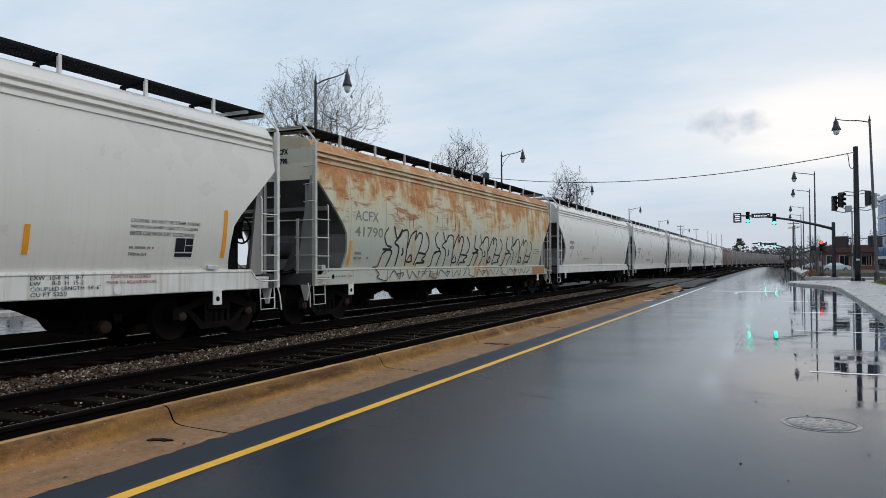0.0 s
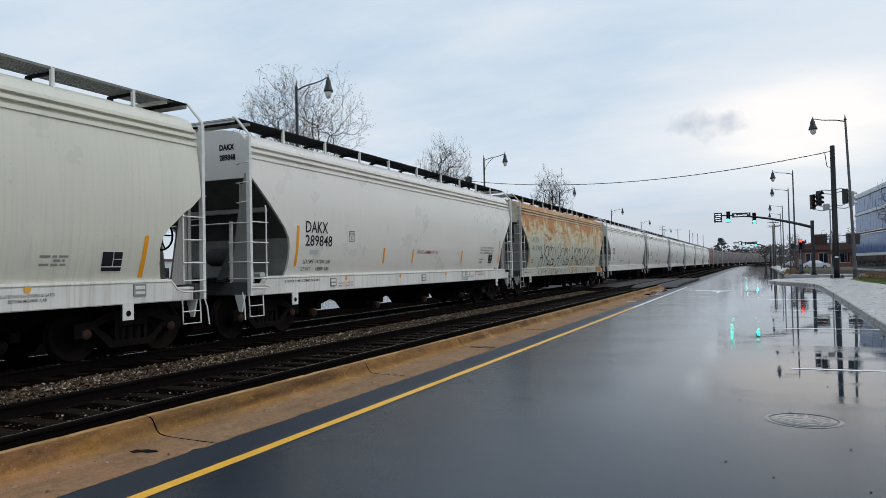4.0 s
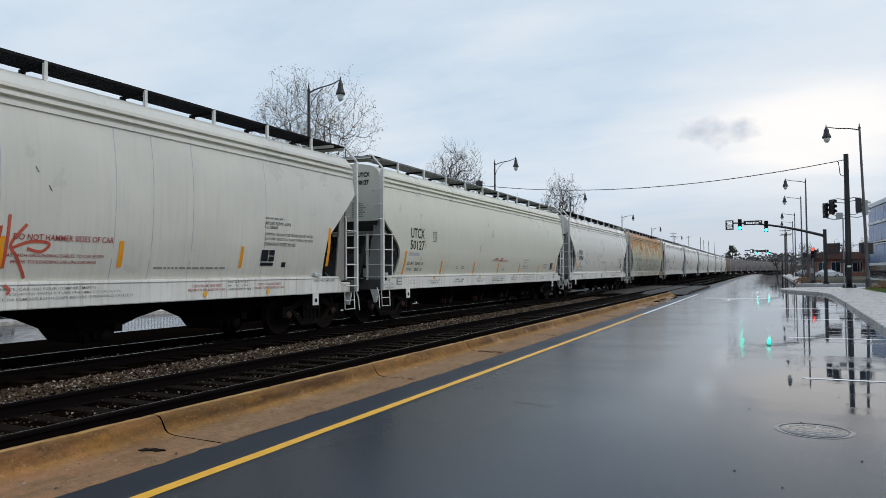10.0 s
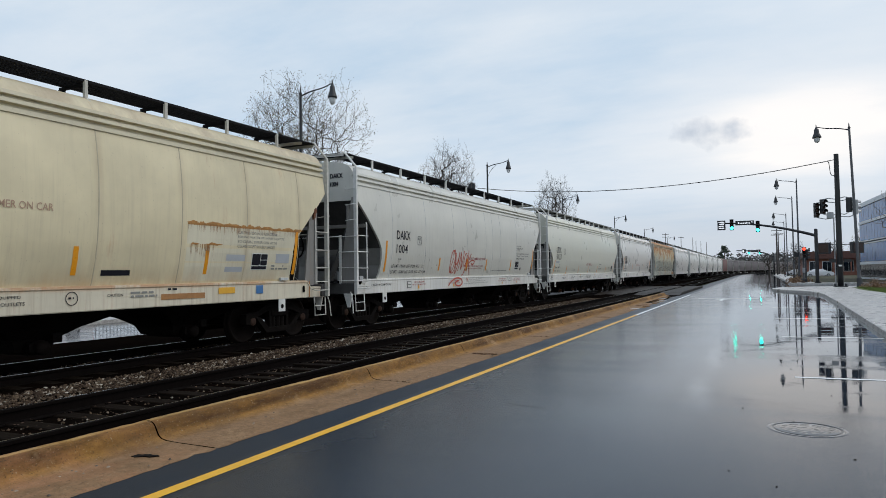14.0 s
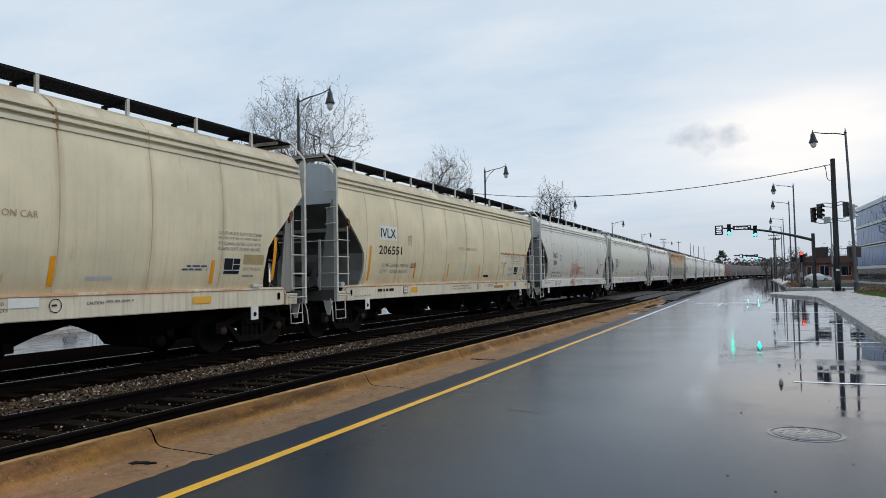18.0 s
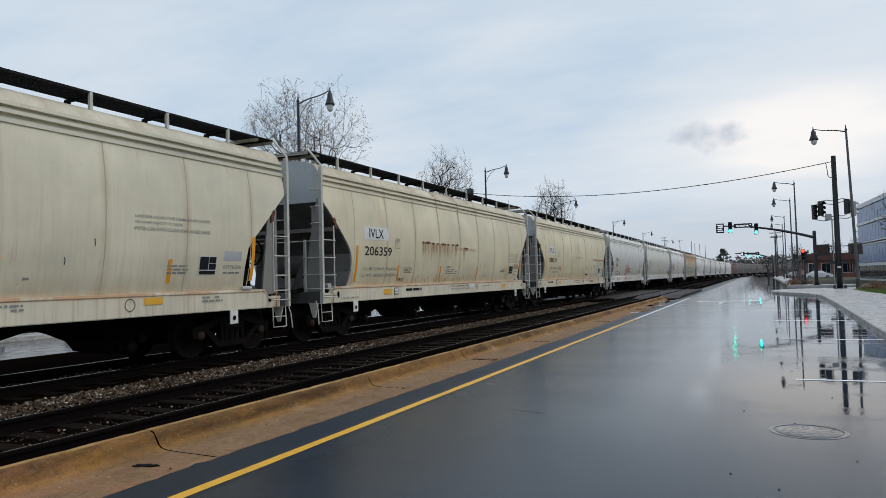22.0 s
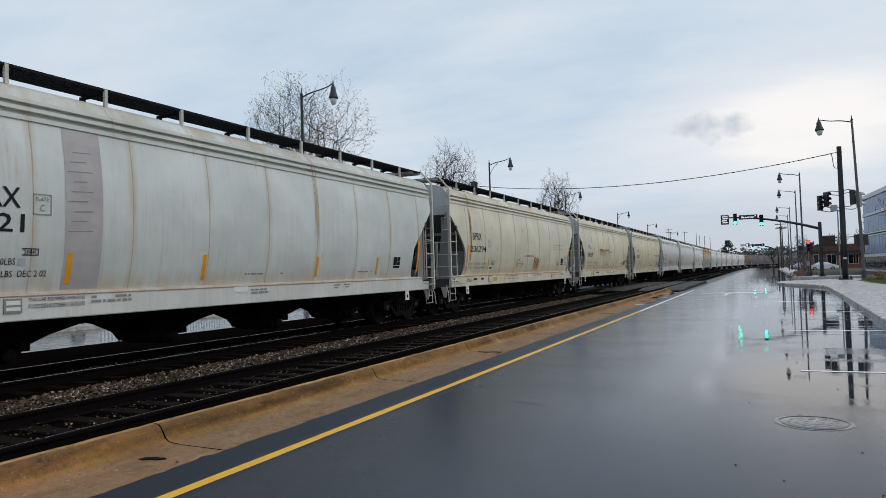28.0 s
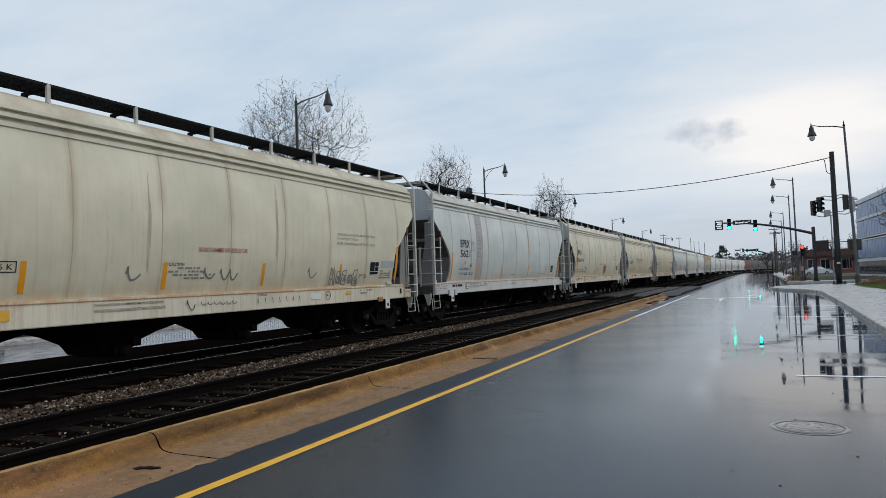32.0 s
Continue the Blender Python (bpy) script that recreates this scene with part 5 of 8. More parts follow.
T3, wh, T3_E = hopper_car("cream covered hopper car stained along its weld seams", 17.83, "long", M["tan_grey_car"], M["sill_tan"], "ladder_tan", "grating", 4, end_paint=M["end_grey"])
couple(T3, wh, y)
y -= 17.64
T4, wh, T4_E = hopper_car("faded blue-white covered hopper car with a mauve primer patch", 17.64, "long", M["blue_white_car"], M["sill_faded"], "ladder_tan", "grating", 4, end_paint=M["end_grey"])
couple(T4, wh, y)
y -= 17.75
T5, wh, T5_E = hopper_car("cream covered hopper car with rusty seams and faint tags", 17.75, "long", M["tan_grey_car"], M["sill_tan"], "ladder_tan", "grating", 4, end_paint=M["end_grey"])
couple(T5, wh, y)

# cars further up the train
y = R_POST + 19.6
lead, wh, E = hopper_car("white covered hopper car with a plain side", 19.6, "long", M["white_car"], M["sill_white"], "ladder_white", "grating", 4, detail=False, seam=False)
couple(lead, wh, y)


def repeat(src, wheels_n, y, label=""):
    c = copy_thing(src, pose(TRACK_FAR, y, RT))
    if label:
        tagged(c, label)
    TRAIN.append((c, y, [o for o in c.children if o.name.startswith("wheelset")]))
    return c


for i in range(5):
    y += 19.6
    repeat(lead, 4, y)
y += 19.6
red, wh, E = hopper_car("oxide-red hopper car, weathered", 17.8, "long", M["brown_car"], M["brown_car"], "ladder_tan", "grating", 3, detail=False, seam=False)
couple(red, wh, y)
y += 17.8
brown, wh, E = hopper_car("dark grey-brown covered hopper car", 17.8, "long", M["far_tan_car"], M["far_tan_car"], "ladder_tan", "grating", 3, detail=False, seam=False)
couple(brown, wh, y)
for i in range(9):
    y += 17.8
    repeat(brown, 4, y)


def tank_car(label):
    car = thing("tank_car", label, "freight car", "tank cars of the freight train")
    L = 17.0
    s = Shape().lathe([(0.0, 0.6), (0.8, 0.68), (1.3, 0.95), (1.5, 1.4), (1.5, L - 2.7), (1.3, L - 2.25), (0.8, L - 1.98), (0.0, L - 1.9)], "y", 28, (0, 0, 2.75))
    part("tank", s, "tank_black", car)
    part("dome", Shape().lathe([(0.45, 0.0), (0.45, 0.45), (0.40, 0.5), (0.0, 0.5)], "z", 18, (0, L / 2 - 0.6, 4.2)), "tank_black", car)
    part("platform", Shape().box(-1.3, 1.3, L / 2 - 1.8, L / 2 + 0.6, 4.1, 4.16), "grating", car)
    part("underframe", Shape().box(-1.4, 1.4, 0.0, L - 1.3, 1.0, 1.2, 0.03), "under_dark", car)
    wheels = []
    for c in (1.9, L - 3.2):
        tk = part("truck", BOLSTER, None, car, m=pose(0, c, 0))
        part("side_frame", FRAME[1], None, tk)
        for dy in (-0.89, 0.89):
            wheels.append(part("wheelset", WHEEL, None, car, m=pose(0, c + dy, 0.457)))
    return car, wheels


y += 17.8
tank, wh = tank_car("black tank car with a top platform")
couple(tank, wh, y)
for i in range(2):
    y += 17.0
    repeat(tank, 4, y)

# ---- street lamps ----
def street_lamp(x, y, side, label, bend=0.0):
    """Tall pole with a curved arm and a bell-shaped pendant; side: the way that its arm points along x."""
    ob = thing("street_lamp", label, "street lamp", "street lamps", pose(x, y, 0, 0, bend, 0))
    part("pole", Shape().lathe([(0.16, 0), (0.16, 0.5), (0.12, 0.55), (0.115, 1.2), (0.075, 11.7), (0.07, 12.0), (0.0, 12.02)], seg=12), "bronze_metal" if side < 0 else "black_metal", ob)
    part("base", Shape().lathe([(0.0, 0.0), (0.26, 0.0), (0.26, 0.12), (0.20, 0.2), (0.19, 0.7), (0.14, 0.85)], seg=14), "black_metal", ob)
    part("finial", Shape().lathe([(0.08, 11.95), (0.11, 12.0), (0.05, 12.1), (0.03, 12.3), (0.0, 12.42)], seg=10), "black_metal", ob)
    pts = []
    for i in range(15):
        t = i / 14
        pts.append((side * 2.15 * t, 0, 11.85 + 0.48 * (t * t * (3 - 2 * t)) + 0.08 * math.sin(t * math.pi * 2)))
    part("arm", Shape().tube(pts, 0.045, 8, True, 0.03), "black_metal", ob)
    if side > 0:
        part("scroll", Shape().tube([(side * 0.06, 0, 10.9), (side * 0.25, 0, 11.35), (side * 0.6, 0, 11.75), (side * 0.95, 0, 12.0)], 0.022, 6), "black_metal", ob)
    hx = side * 2.15
    k = 0.74 if side > 0 else 0.88
    head = part("luminaire", Shape().lathe([(0.0, 12.62), (0.03, 12.55), (0.04, 12.42), (0.10 * k, 12.36), (0.11 * k, 12.28), (0.19 * k, 12.22), (0.20 * k, 12.04), (0.23 * k, 11.92), (0.35 * k, 11.66), (0.36 * k, 11.58), (0.30 * k, 11.58)], seg=18, at=(hx, 0, -0.08)), "black_metal", ob)
    part("globe", Shape().lathe([(0.25 * k, 11.59), (0.24 * k, 11.42), (0.18 * k, 11.28), (0.09 * k, 11.22), (0.0, 11.20)], seg=16, at=(hx, 0, -0.08)), "lamp_glass", head)
    return ob


for x, y in ((-23.5, 32.5), (-23.6, 62.7), (-25.0, 96.4), (-25.4, 137.4), (-26.1, 181.0), (-26.4, 232.0)):
    street_lamp(x, y, 1, "black street lamp with curved arm and bell pendant behind railway")
for x, y, b in ((6.74, 59.4, -1.5), (4.38, 92.8, 0), (4.74, 114.7, 0), (5.03, 148.8, 0), (5.42, 173.8, 0)):
    street_lamp(x, y, -1, "grey street lamp with curved arm and bell pendant by sidewalk", b)


# ---- right-hand side: sidewalk, verge, signals ----
WALK = [(2.05, -5), (2.3, 10), (2.62, 20.5), (3.05, 34.7), (3.28, 45.5), (2.9, 49.5), (1.6, 53.0), (0.95, 55.5), (0.85, 57.5), (1.3, 60.0), (2.6, 62.0), (4.6, 63.2), (8, 63.8), (20, 64)]
s = Shape()
n = len(WALK)
inner = [(max(x + 3.2, 5.2), y) for x, y in WALK[:5]] + [(6.0, y) for x, y in WALK[5:9]] + [(6.6, 58.5), (7.2, 59.5), (8.0, 60.2), (10, 60.8), (20, 61)]
rows = [[(x, y, 0.0) for x, y in WALK], [(x + 0.02, y, 0.13) for x, y in WALK], [(x + 0.06, y - (0.05 if i > 9 else 0), 0.152) for i, (x, y) in enumerate(WALK)],
        [(x + 0.17, y - (0.15 if i > 9 else 0), 0.155) for i, (x, y) in enumerate(WALK)], [(x, y, 0.17) for x, y in inner]]
s.strip(rows)
setting("sidewalk", s, "walk", "wet pale concrete sidewalk with a kerb and rounded corner", "pavement")
setting("verge", Shape().strip([[(x, y, 0.165) for x, y in inner], [(x + 40, y, 0.30) for x, y in inner]]), "grass", "green grass verge beside the sidewalk", "verge")
# far corner of the side street
FAR = [(30, 74.4), (9, 74.6), (5, 75.0), (3.2, 76.2), (2.7, 78.5), (2.75, 82), (3.0, 95), (3.2, 140)] + [(bend(3.3, y), y) for y in range(185, 420, 15)]
s = Shape()
rows = [[(x, y, 0.0) for x, y in FAR], [(x + 0.03, y + 0.02, 0.14) for x, y in FAR], [(x + 2.2, y + 2.2, 0.16) for x, y in FAR]]
s.strip(rows)
setting("far_corner_sidewalk", s, "walk", "wet concrete corner across the side street", "pavement")
s = Shape()
s.strip([[(x + 2.2, y + 2.2, 0.155) for x, y in FAR], [(x + 60, y + 2.3, 0.2) for x, y in FAR]])
setting("far_verge", s, "turf", "dull turf and planting beyond the far corner", "verge")


def signal_head(parent, at, lit, yaw=0.0, body="black_metal"):
    """Three-lens signal head that faces -y before it is turned."""
    h = part("signal_head", Shape().box(-0.18, 0.18, -0.12, 0.12, -0.55, 0.55, 0.03), body, parent, m=pose(*at, 0, 0, yaw))
    for k, (z, nm) in enumerate(((0.36, "red"), (0.0, "amber"), (-0.36, "green"))):
        mat = {"red": "red_light", "green": "green_light"}[nm] if nm == lit else "dead_lens"
        part("lens", Shape().lathe([(0.15, -0.125), (0.13, -0.145), (0.0, -0.16)], "y", 16, (0, 0, z)), mat, h)
        s = Shape()
        s.strip([[(0.165 * math.cos(t), yy, z + 0.165 * math.sin(t)) for t in (math.radians(-20 + 220 * q / 12) for q in range(13))] for yy in (-0.12, -0.36)])
        part("visor", s, body, h)
    return h


def mast_arm(x, y, end, zpole, label, k=1.0):
    """Signal mast with a curved arm over the road."""
    ob = thing("signal_mast", label, "traffic signal", "signal masts", pose(x, y, 0.14))
    part("pole", Shape().lathe([(0.0, 0), (0.19, 0), (0.17, 0.4), (0.155, zpole - 0.1), (0.15, zpole), (0.0, zpole + 0.02)], seg=14), "black_metal", ob)
    part("base_plate", Shape().box(-0.3, 0.3, -0.3, 0.3, 0.0, 0.06).box(-0.24, -0.14, -0.26, -0.18, 0.05, 0.14).box(0.14, 0.24, -0.26, -0.18, 0.05, 0.14), "black_metal", ob)
    pts = []
    for i in range(17):
        t = i / 16
        pts.append(((end - x) * t, 0, zpole - 0.65 + 1.55 * (1 - (1 - t) ** 1.9) * k))
    part("arm", Shape().tube(pts, 0.14, 12, True, 0.06), "black_metal", ob)
    zt = pts[-1][2]
    for gx in (-2.36, 0.03):
        f = (gx - x) / (end - x)
        za = zpole - 0.65 + 1.55 * (1 - (1 - f) ** 1.9) * k
        signal_head(ob, (gx - x, -0.22, za - 0.16), "green")
    sg = part("street_sign", Shape().box(-0.86, 0.86, -0.02, 0.02, -0.22, 0.22, 0.01), "black_metal", ob, m=pose(-1.16 - x, -0.22, zt - 0.06))
    s = Shape()
    for i, (a, b) in enumerate(((-0.62, -0.5), (-0.44, -0.36), (-0.32, -0.2), (-0.16, -0.04), (0.0, 0.12), (0.16, 0.22), (0.27, 0.33), (0.38, 0.5))):
        s.box(a, b, -0.026, -0.021, -0.09, 0.09 if i in (0, 5) else 0.03)
    s.box(0.6, 0.72, -0.026, -0.021, 0.04, 0.12)
    part("lettering", s, "sign_white", sg)
    cs = part("lane_sign", Shape().box(-0.38, 0.38, -0.03, 0.03, -0.48, 0.48, 0.02), "black_metal", ob, m=pose(-3.32 - x, -0.22, zt - 0.22))
    for z0, z1, a, b in ((0.26, 0.36, -0.26, 0.26), (0.06, 0.18, -0.2, 0.26), (-0.14, -0.04, -0.26, 0.2), (-0.34, -0.24, -0.22, 0.26)):
        part("sign_field", Shape().box(a, b, -0.04, -0.031, z0, z1), "sign_white", cs)
    return ob


mast_arm(5.12, 76.0, -3.6, 5.25, "black signal mast with green lights and street sign over road")


# rough power pole with signal gear
def signal_pole(x, y):
    ob = thing("signal_pole", "thick black steel pole carrying signal heads and a cable", "pole", m=pose(x, y, 0.15))
    part("shaft", Shape().lathe([(0.0, 0.0), (0.205, 0.0), (0.20, 3.0), (0.165, 10.0), (0.175, 10.05), (0.0, 10.08)], seg=16), "black_metal", ob)
    part("base_plate", Shape().box(-0.45, 0.45, -0.45, 0.45, 0.0, 0.07), "black_metal", ob)
    for dx in (-0.36, 0.36):
        for dy in (-0.36, 0.36):
            part("anchor_bolt", Shape().lathe([(0.0, 0.26), (0.05, 0.26), (0.05, 0.07)], seg=8, at=(dx, dy, 0)), "black_metal", ob)
    for dx, yaw, z, lit in ((-1.45, 10, 5.85, ""), (-1.02, 35, 6.1, ""), (0.72, 150, 6.15, ""), (1.12, 120, 5.95, "")):
        signal_head(ob, (dx, -0.1, z), lit, yaw, "black_metal" if dx < 1 else "galv")
        part("bracket", Shape().tube([(0, 0, z + 0.5), (dx * 0.6, -0.05, z + 0.62), (dx, -0.1, z + 0.55)], 0.035, 6), "galv", ob)
        part("bracket", Shape().tube([(0, 0, z - 0.6), (dx * 0.6, -0.05, z - 0.7), (dx, -0.1, z - 0.55)], 0.035, 6), "galv", ob)
    part("cabinet", Shape().box(-0.75, -0.32, -0.25, 0.25, 5.2, 5.65, 0.03), "galv", ob)
    part("conduit", Shape().tube([(-0.31, -0.05, 5.2), (-0.31, -0.05, 0.0)], 0.05, 6), "galv", ob)
    for sx in (-1, 1):
        hd = part("pedestrian_signal", Shape().box(-0.42, 0.42, -0.2, 0.2, -0.42, 0.42, 0.04), "black_metal", ob, m=pose(sx * 1.15 if sx > 0 else -1.0, 0.1, 2.95, 0, 0, 20 * sx))
        part("screen", Shape().box(-0.33, 0.33, -0.215, -0.201, -0.33, 0.33), "dead_lens", hd)
        part("bracket", Shape().tube([(0, 0, 3.2), (sx * 0.8, 0.1, 3.2)], 0.035, 6), "black_metal", ob)
        part("small_sign", Shape().box(sx * 0.25, sx * 0.72, -0.32, -0.28, 1.85, 2.1), "black_metal", ob)
    part("tag", Shape().box(-0.12, 0.12, -0.30, -0.285, 1.55, 1.68), "decal_white", ob)
    part("cable_loop", Shape().tube([(-0.62, 0, 9.60), (-0.50, 0, 9.45), (-0.45, 0, 9.0), (-0.42, 0, 8.62), (-0.33, 0, 8.45), (-0.15, 0, 8.42)], 0.028, 5), "wire", ob)


signal_pole(5.57, 60.0)


def pedestal(x, y):
    ob = thing("pedestrian_post", "black signal post showing a red light on the corner", "traffic signal", m=pose(x, y, 0.15))
    part("post", Shape().lathe([(0.0, 0.0), (0.30, 0.0), (0.30, 0.35), (0.10, 0.45), (0.09, 3.6), (0.0, 3.62)], seg=12), "black_metal", ob)
    signal_head(ob, (0.08, -0.2, 3.05), "red")
    part("pedestrian_signal", Shape().box(-0.85, -0.4, -0.2, 0.2, 2.6, 3.1, 0.03), "black_metal", ob)
    part("call_button", Shape().box(-0.13, 0.13, -0.2, -0.08, 1.0, 1.5, 0.02), "galv", ob)


pedestal(4.18, 80.0)
p = thing("signal_back_post", "dark signal post seen from behind", "traffic signal", m=pose(4.50, 82.5, 0.15))
part("post", Shape().lathe([(0.0, 0.0), (0.2, 0.0), (0.10, 0.3), (0.09, 3.4), (0.0, 3.42)], seg=12), "black_metal", p)
signal_head(p, (0.1, 0.0, 2.9), "", 90)

# second crossing far up the street
mast2 = thing("signal_mast", "distant black signal mast with green lights", "traffic signal", "signal masts", pose(3.3, 180, 0.14))
part("pole", Shape().lathe([(0.0, 0), (0.19, 0), (0.15, 5.2), (0.0, 5.22)], seg=10), "black_metal", mast2)
part("arm", Shape().tube([(0, 0, 4.3), (-2.0, 0, 5.2), (-4.5, 0, 5.75), (-8.0, 0, 5.9)], 0.13, 8), "black_metal", mast2)
for gx in (-5.3, -3.0):
    signal_head(mast2, (gx, -0.2, 5.75 - 0.25), "green")
part("street_sign", Shape().box(-5.0, -3.3, -0.2, -0.16, 5.5, 5.95), "black_metal", mast2)
ls = part("lane_sign", Shape().box(-6.8, -6.0, -0.2, -0.16, 5.3, 6.2), "black_metal", mast2)
part("sign_field", Shape().box(-6.7, -6.35, -0.22, -0.205, 5.45, 6.05), "sign_white", ls)

# span wire across the street
wire = thing("span_wire", "thin black cable sagging across the street", "cable")
P0, P1 = Vector((5.45, 60, 9.78)), Vector((-27.5, 68.5, 10.75))
pts = []
for i in range(41):
    t = i / 40
    q = P0.lerp(P1, t)
    pts.append((q.x, q.y, q.z - 4 * 1.25 * t * (1 - t)))
part("strand", Shape().tube(pts, 0.030, 5), "wire", wire)
clips = Shape()
for q in pts[1::1]:
    clips.box(q[0] - 0.1, q[0] + 0.1, q[1] - 0.02, q[1] + 0.02, q[2] - 0.04, q[2] + 0.02)
part("lashing", clips, "wire", wire)
wp = thing("utility_pole", "dark wooden pole behind the train that holds the cable", "utility pole", "utility poles", pose(-27.6, 68.6, 0))
part("shaft", Shape().lathe([(0.17, 0), (0.13, 11.3), (0.0, 11.32)], seg=10), "pole_wood", wp)
part("bracket", Shape().box(-0.35, 0.35, -0.1, 0.1, 10.6, 11.2, 0.03), "black_metal", wp)


def util_pole(x, y, hgt, arms=1, yaw=0.0):
    ob = thing("utility_pole", "wooden utility pole with crossarms far up the line", "utility pole", "utility poles", pose(x, y, 0, 0, 0, yaw))
    part("shaft", Shape().lathe([(0.16, 0), (0.11, hgt), (0.0, hgt + 0.01)], seg=8), "pole_wood", ob)
    for k in range(arms):
        part("crossarm", Shape().box(-1.3, 1.3, -0.07, 0.07, hgt - 0.6 - k * 1.1, hgt - 0.45 - k * 1.1), "pole_wood", ob)
        for dx in (-1.2, -0.6, 0.6, 1.2):
            part("insulator", Shape().lathe([(0.04, 0), (0.06, 0.1), (0.03, 0.22)], seg=6, at=(dx, 0, hgt - 0.46 - k * 1.1)), "galv", ob)

# ---- markings, car by car (metres from the rear corner post, height over the rails) ----
SX = 1.470                        # just proud of a side sill's face


def sill_text(car, text, y0, y1, z0, z1, mat="stencil"):
    lettering(car, text, y0, y1, z0, z1, mat, SX)


def notice(car, y, z=1.205):
    part("notice_sign", Shape().lathe([(0.0, SX), (0.055, SX)], "x", 12, (0, y, z)), "decal_yellow", car)


def routing_board(car, y, z=1.02):
    b = part("routing_board", Shape().box(1.462, 1.478, y, y + 0.26, z, z + 0.20), "stencil_faint", car)
    part("board_face", Shape().box(1.479, 1.484, y + 0.03, y + 0.23, z + 0.03, z + 0.08), "sill_white", b)
    part("board_face", Shape().box(1.479, 1.484, y + 0.03, y + 0.23, z + 0.11, z + 0.17), "sill_white", b)


def sticker(car, y0, y1, z0, z1, mat, surface=None):
    return patch(car, "sticker", y0, y1, z0, z1, mat, surface, 0.004 if surface is None else 0.0, 4)


def box_mark(car, text, y0, y1, z0, z1):
    t = 0.014
    for a, b, c, d in ((y0, y1, z0, z0 + t), (y0, y1, z1 - t, z1), (y0, y0 + t, z0, z1), (y1 - t, y1, z0, z1)):
        patch(car, "box_outline", a, b, c, d, "stencil", rows=2, off=0.008)
    w = (y1 - y0) * 0.2
    lettering(car, text, y0 + w * 0.6, y1 - w * 0.6, z0 + (z1 - z0) * 0.25, z1 - (z1 - z0) * 0.25, "stencil")


def plate_box(car, y0, y1, z0, z1, faint=False):
    t = 0.014
    mat = "stencil_faint" if faint else "stencil"
    for a, b, c, d in ((y0, y1, z0, z0 + t), (y0, y1, z1 - t, z1), (y0, y0 + t, z0, z1), (y1 - t, y1, z0, z1)):
        patch(car, "box_outline", a, b, c, d, mat, rows=2, off=0.008)
    m = (y0 + y1) / 2
    lettering(car, "PLATE", y0 + 0.04, y1 - 0.04, z1 - 0.10, z1 - 0.045, mat)
    lettering(car, "C", m - 0.035, m + 0.035, z0 + 0.05, z0 + 0.15, mat)


def end_letters(car, lines, z, size=0.12, x0=0.74):
    z += 0.12
    for i, t in enumerate(lines):
        v, f = text_mesh(t, size / 0.73, 0.85)
        a0 = min(p[0] for p in v)
        zz = z - i * size * 1.8
        part("stencil", Shape().add([(x0 + a - a0, 0.07 - 0.012, zz + b) for a, b in v], f), "stencil", car, fix=False)


def end_print(car, x0, x1, z0, z1):
    """Small print on the rear end wall that cannot be read."""
    rnd = random.Random(int(z0 * 100))
    s = Shape()
    z = z1
    while z > z0:
        a, end = x0, x1 - rnd.uniform(0, 0.12)
        while a < end:
            b = min(end, a + rnd.uniform(0.04, 0.14))
            s.add([(a, 0.058, z - 0.032), (b, 0.058, z - 0.032), (b, 0.058, z), (a, 0.058, z)], [(0, 1, 2, 3)])
            a = b + 0.02
        z -= 0.06
    return part("small_print", s, "stencil_faint", car, fix=False)


def inspection(car, y, z, w=0.42, h=0.36):
    """Black and white inspection panel."""
    p = sticker(car, y, y + w, z, z + h, "decal_white")
    for a, b, c, d in ((0.02, 0.52, 0.28, 0.95), (0.56, 0.97, 0.62, 0.95), (0.56, 0.97, 0.28, 0.58), (0.03, 0.97, 0.04, 0.22)):
        patch(car, "panel_field", y + w * a, y + w * b, z + h * c, z + h * d, "stencil", None, 0.011, 3).parent = p


def worn_line(car, y0, y1, z, seed, deep=0.10, runs=26, drop=0.55, mat="rust_solid"):
    """Paint flaked off along a band, with rust that has run down from it."""
    rnd = random.Random(seed)
    y = y0
    while y < y1:
        L = rnd.uniform(0.12, 0.45)
        up, lo = [], []
        n = 6
        for i in range(n + 1):
            yy = y + L * i / n
            k = math.sin(math.pi * (i + 0.3) / (n + 0.6))
            up.append((yy, z + rnd.uniform(0.01, 0.05) * k))
            lo.append((yy, z - deep * 0.5 * k * rnd.uniform(0.3, 1.0)))
        rows = [[(profile(a[1]) + 0.009, *a), (profile(b[1]) + 0.009, *b)] for a, b in zip(up, lo)]
        part("bare_patch", Shape().strip(rows), mat, car, fix=False)
        y += L + rnd.choice((0.02, 0.05, 0.16))
    for k in range(runs):
        yy, d, w = rnd.uniform(y0, y1), rnd.uniform(0.12, drop), rnd.uniform(0.005, 0.016)
        rows = [[(profile(z - d * t) + 0.007, yy - w * (1 - t * 0.8) / 2, z - d * t), (profile(z - d * t) + 0.007, yy + w * (1 - t * 0.8) / 2, z - d * t)] for t in (0, 0.25, 0.5, 0.75, 1)]
        part("rust_run", Shape().strip(rows), "rust_run", car, fix=False)


def halo(car, y0, y1, z, seed, n=26, drop=0.7):
    """Pale rust wash that has spread below a worn band."""
    rnd = random.Random(seed)
    for k in range(n):
        yy, d, w = rnd.uniform(y0, y1), rnd.uniform(0.25, drop), rnd.uniform(0.015, 0.06)
        rows = [[(profile(z - d * t) + 0.004, yy - w * f / 2, z - d * t), (profile(z - d * t) + 0.004, yy + w * f / 2, z - d * t)] for t, f in ((0, 0.8), (0.25, 1), (0.5, 0.7), (0.75, 0.4), (1, 0.08))]
        part("rust_wash", Shape().strip(rows), "rust_wash", car, fix=False)


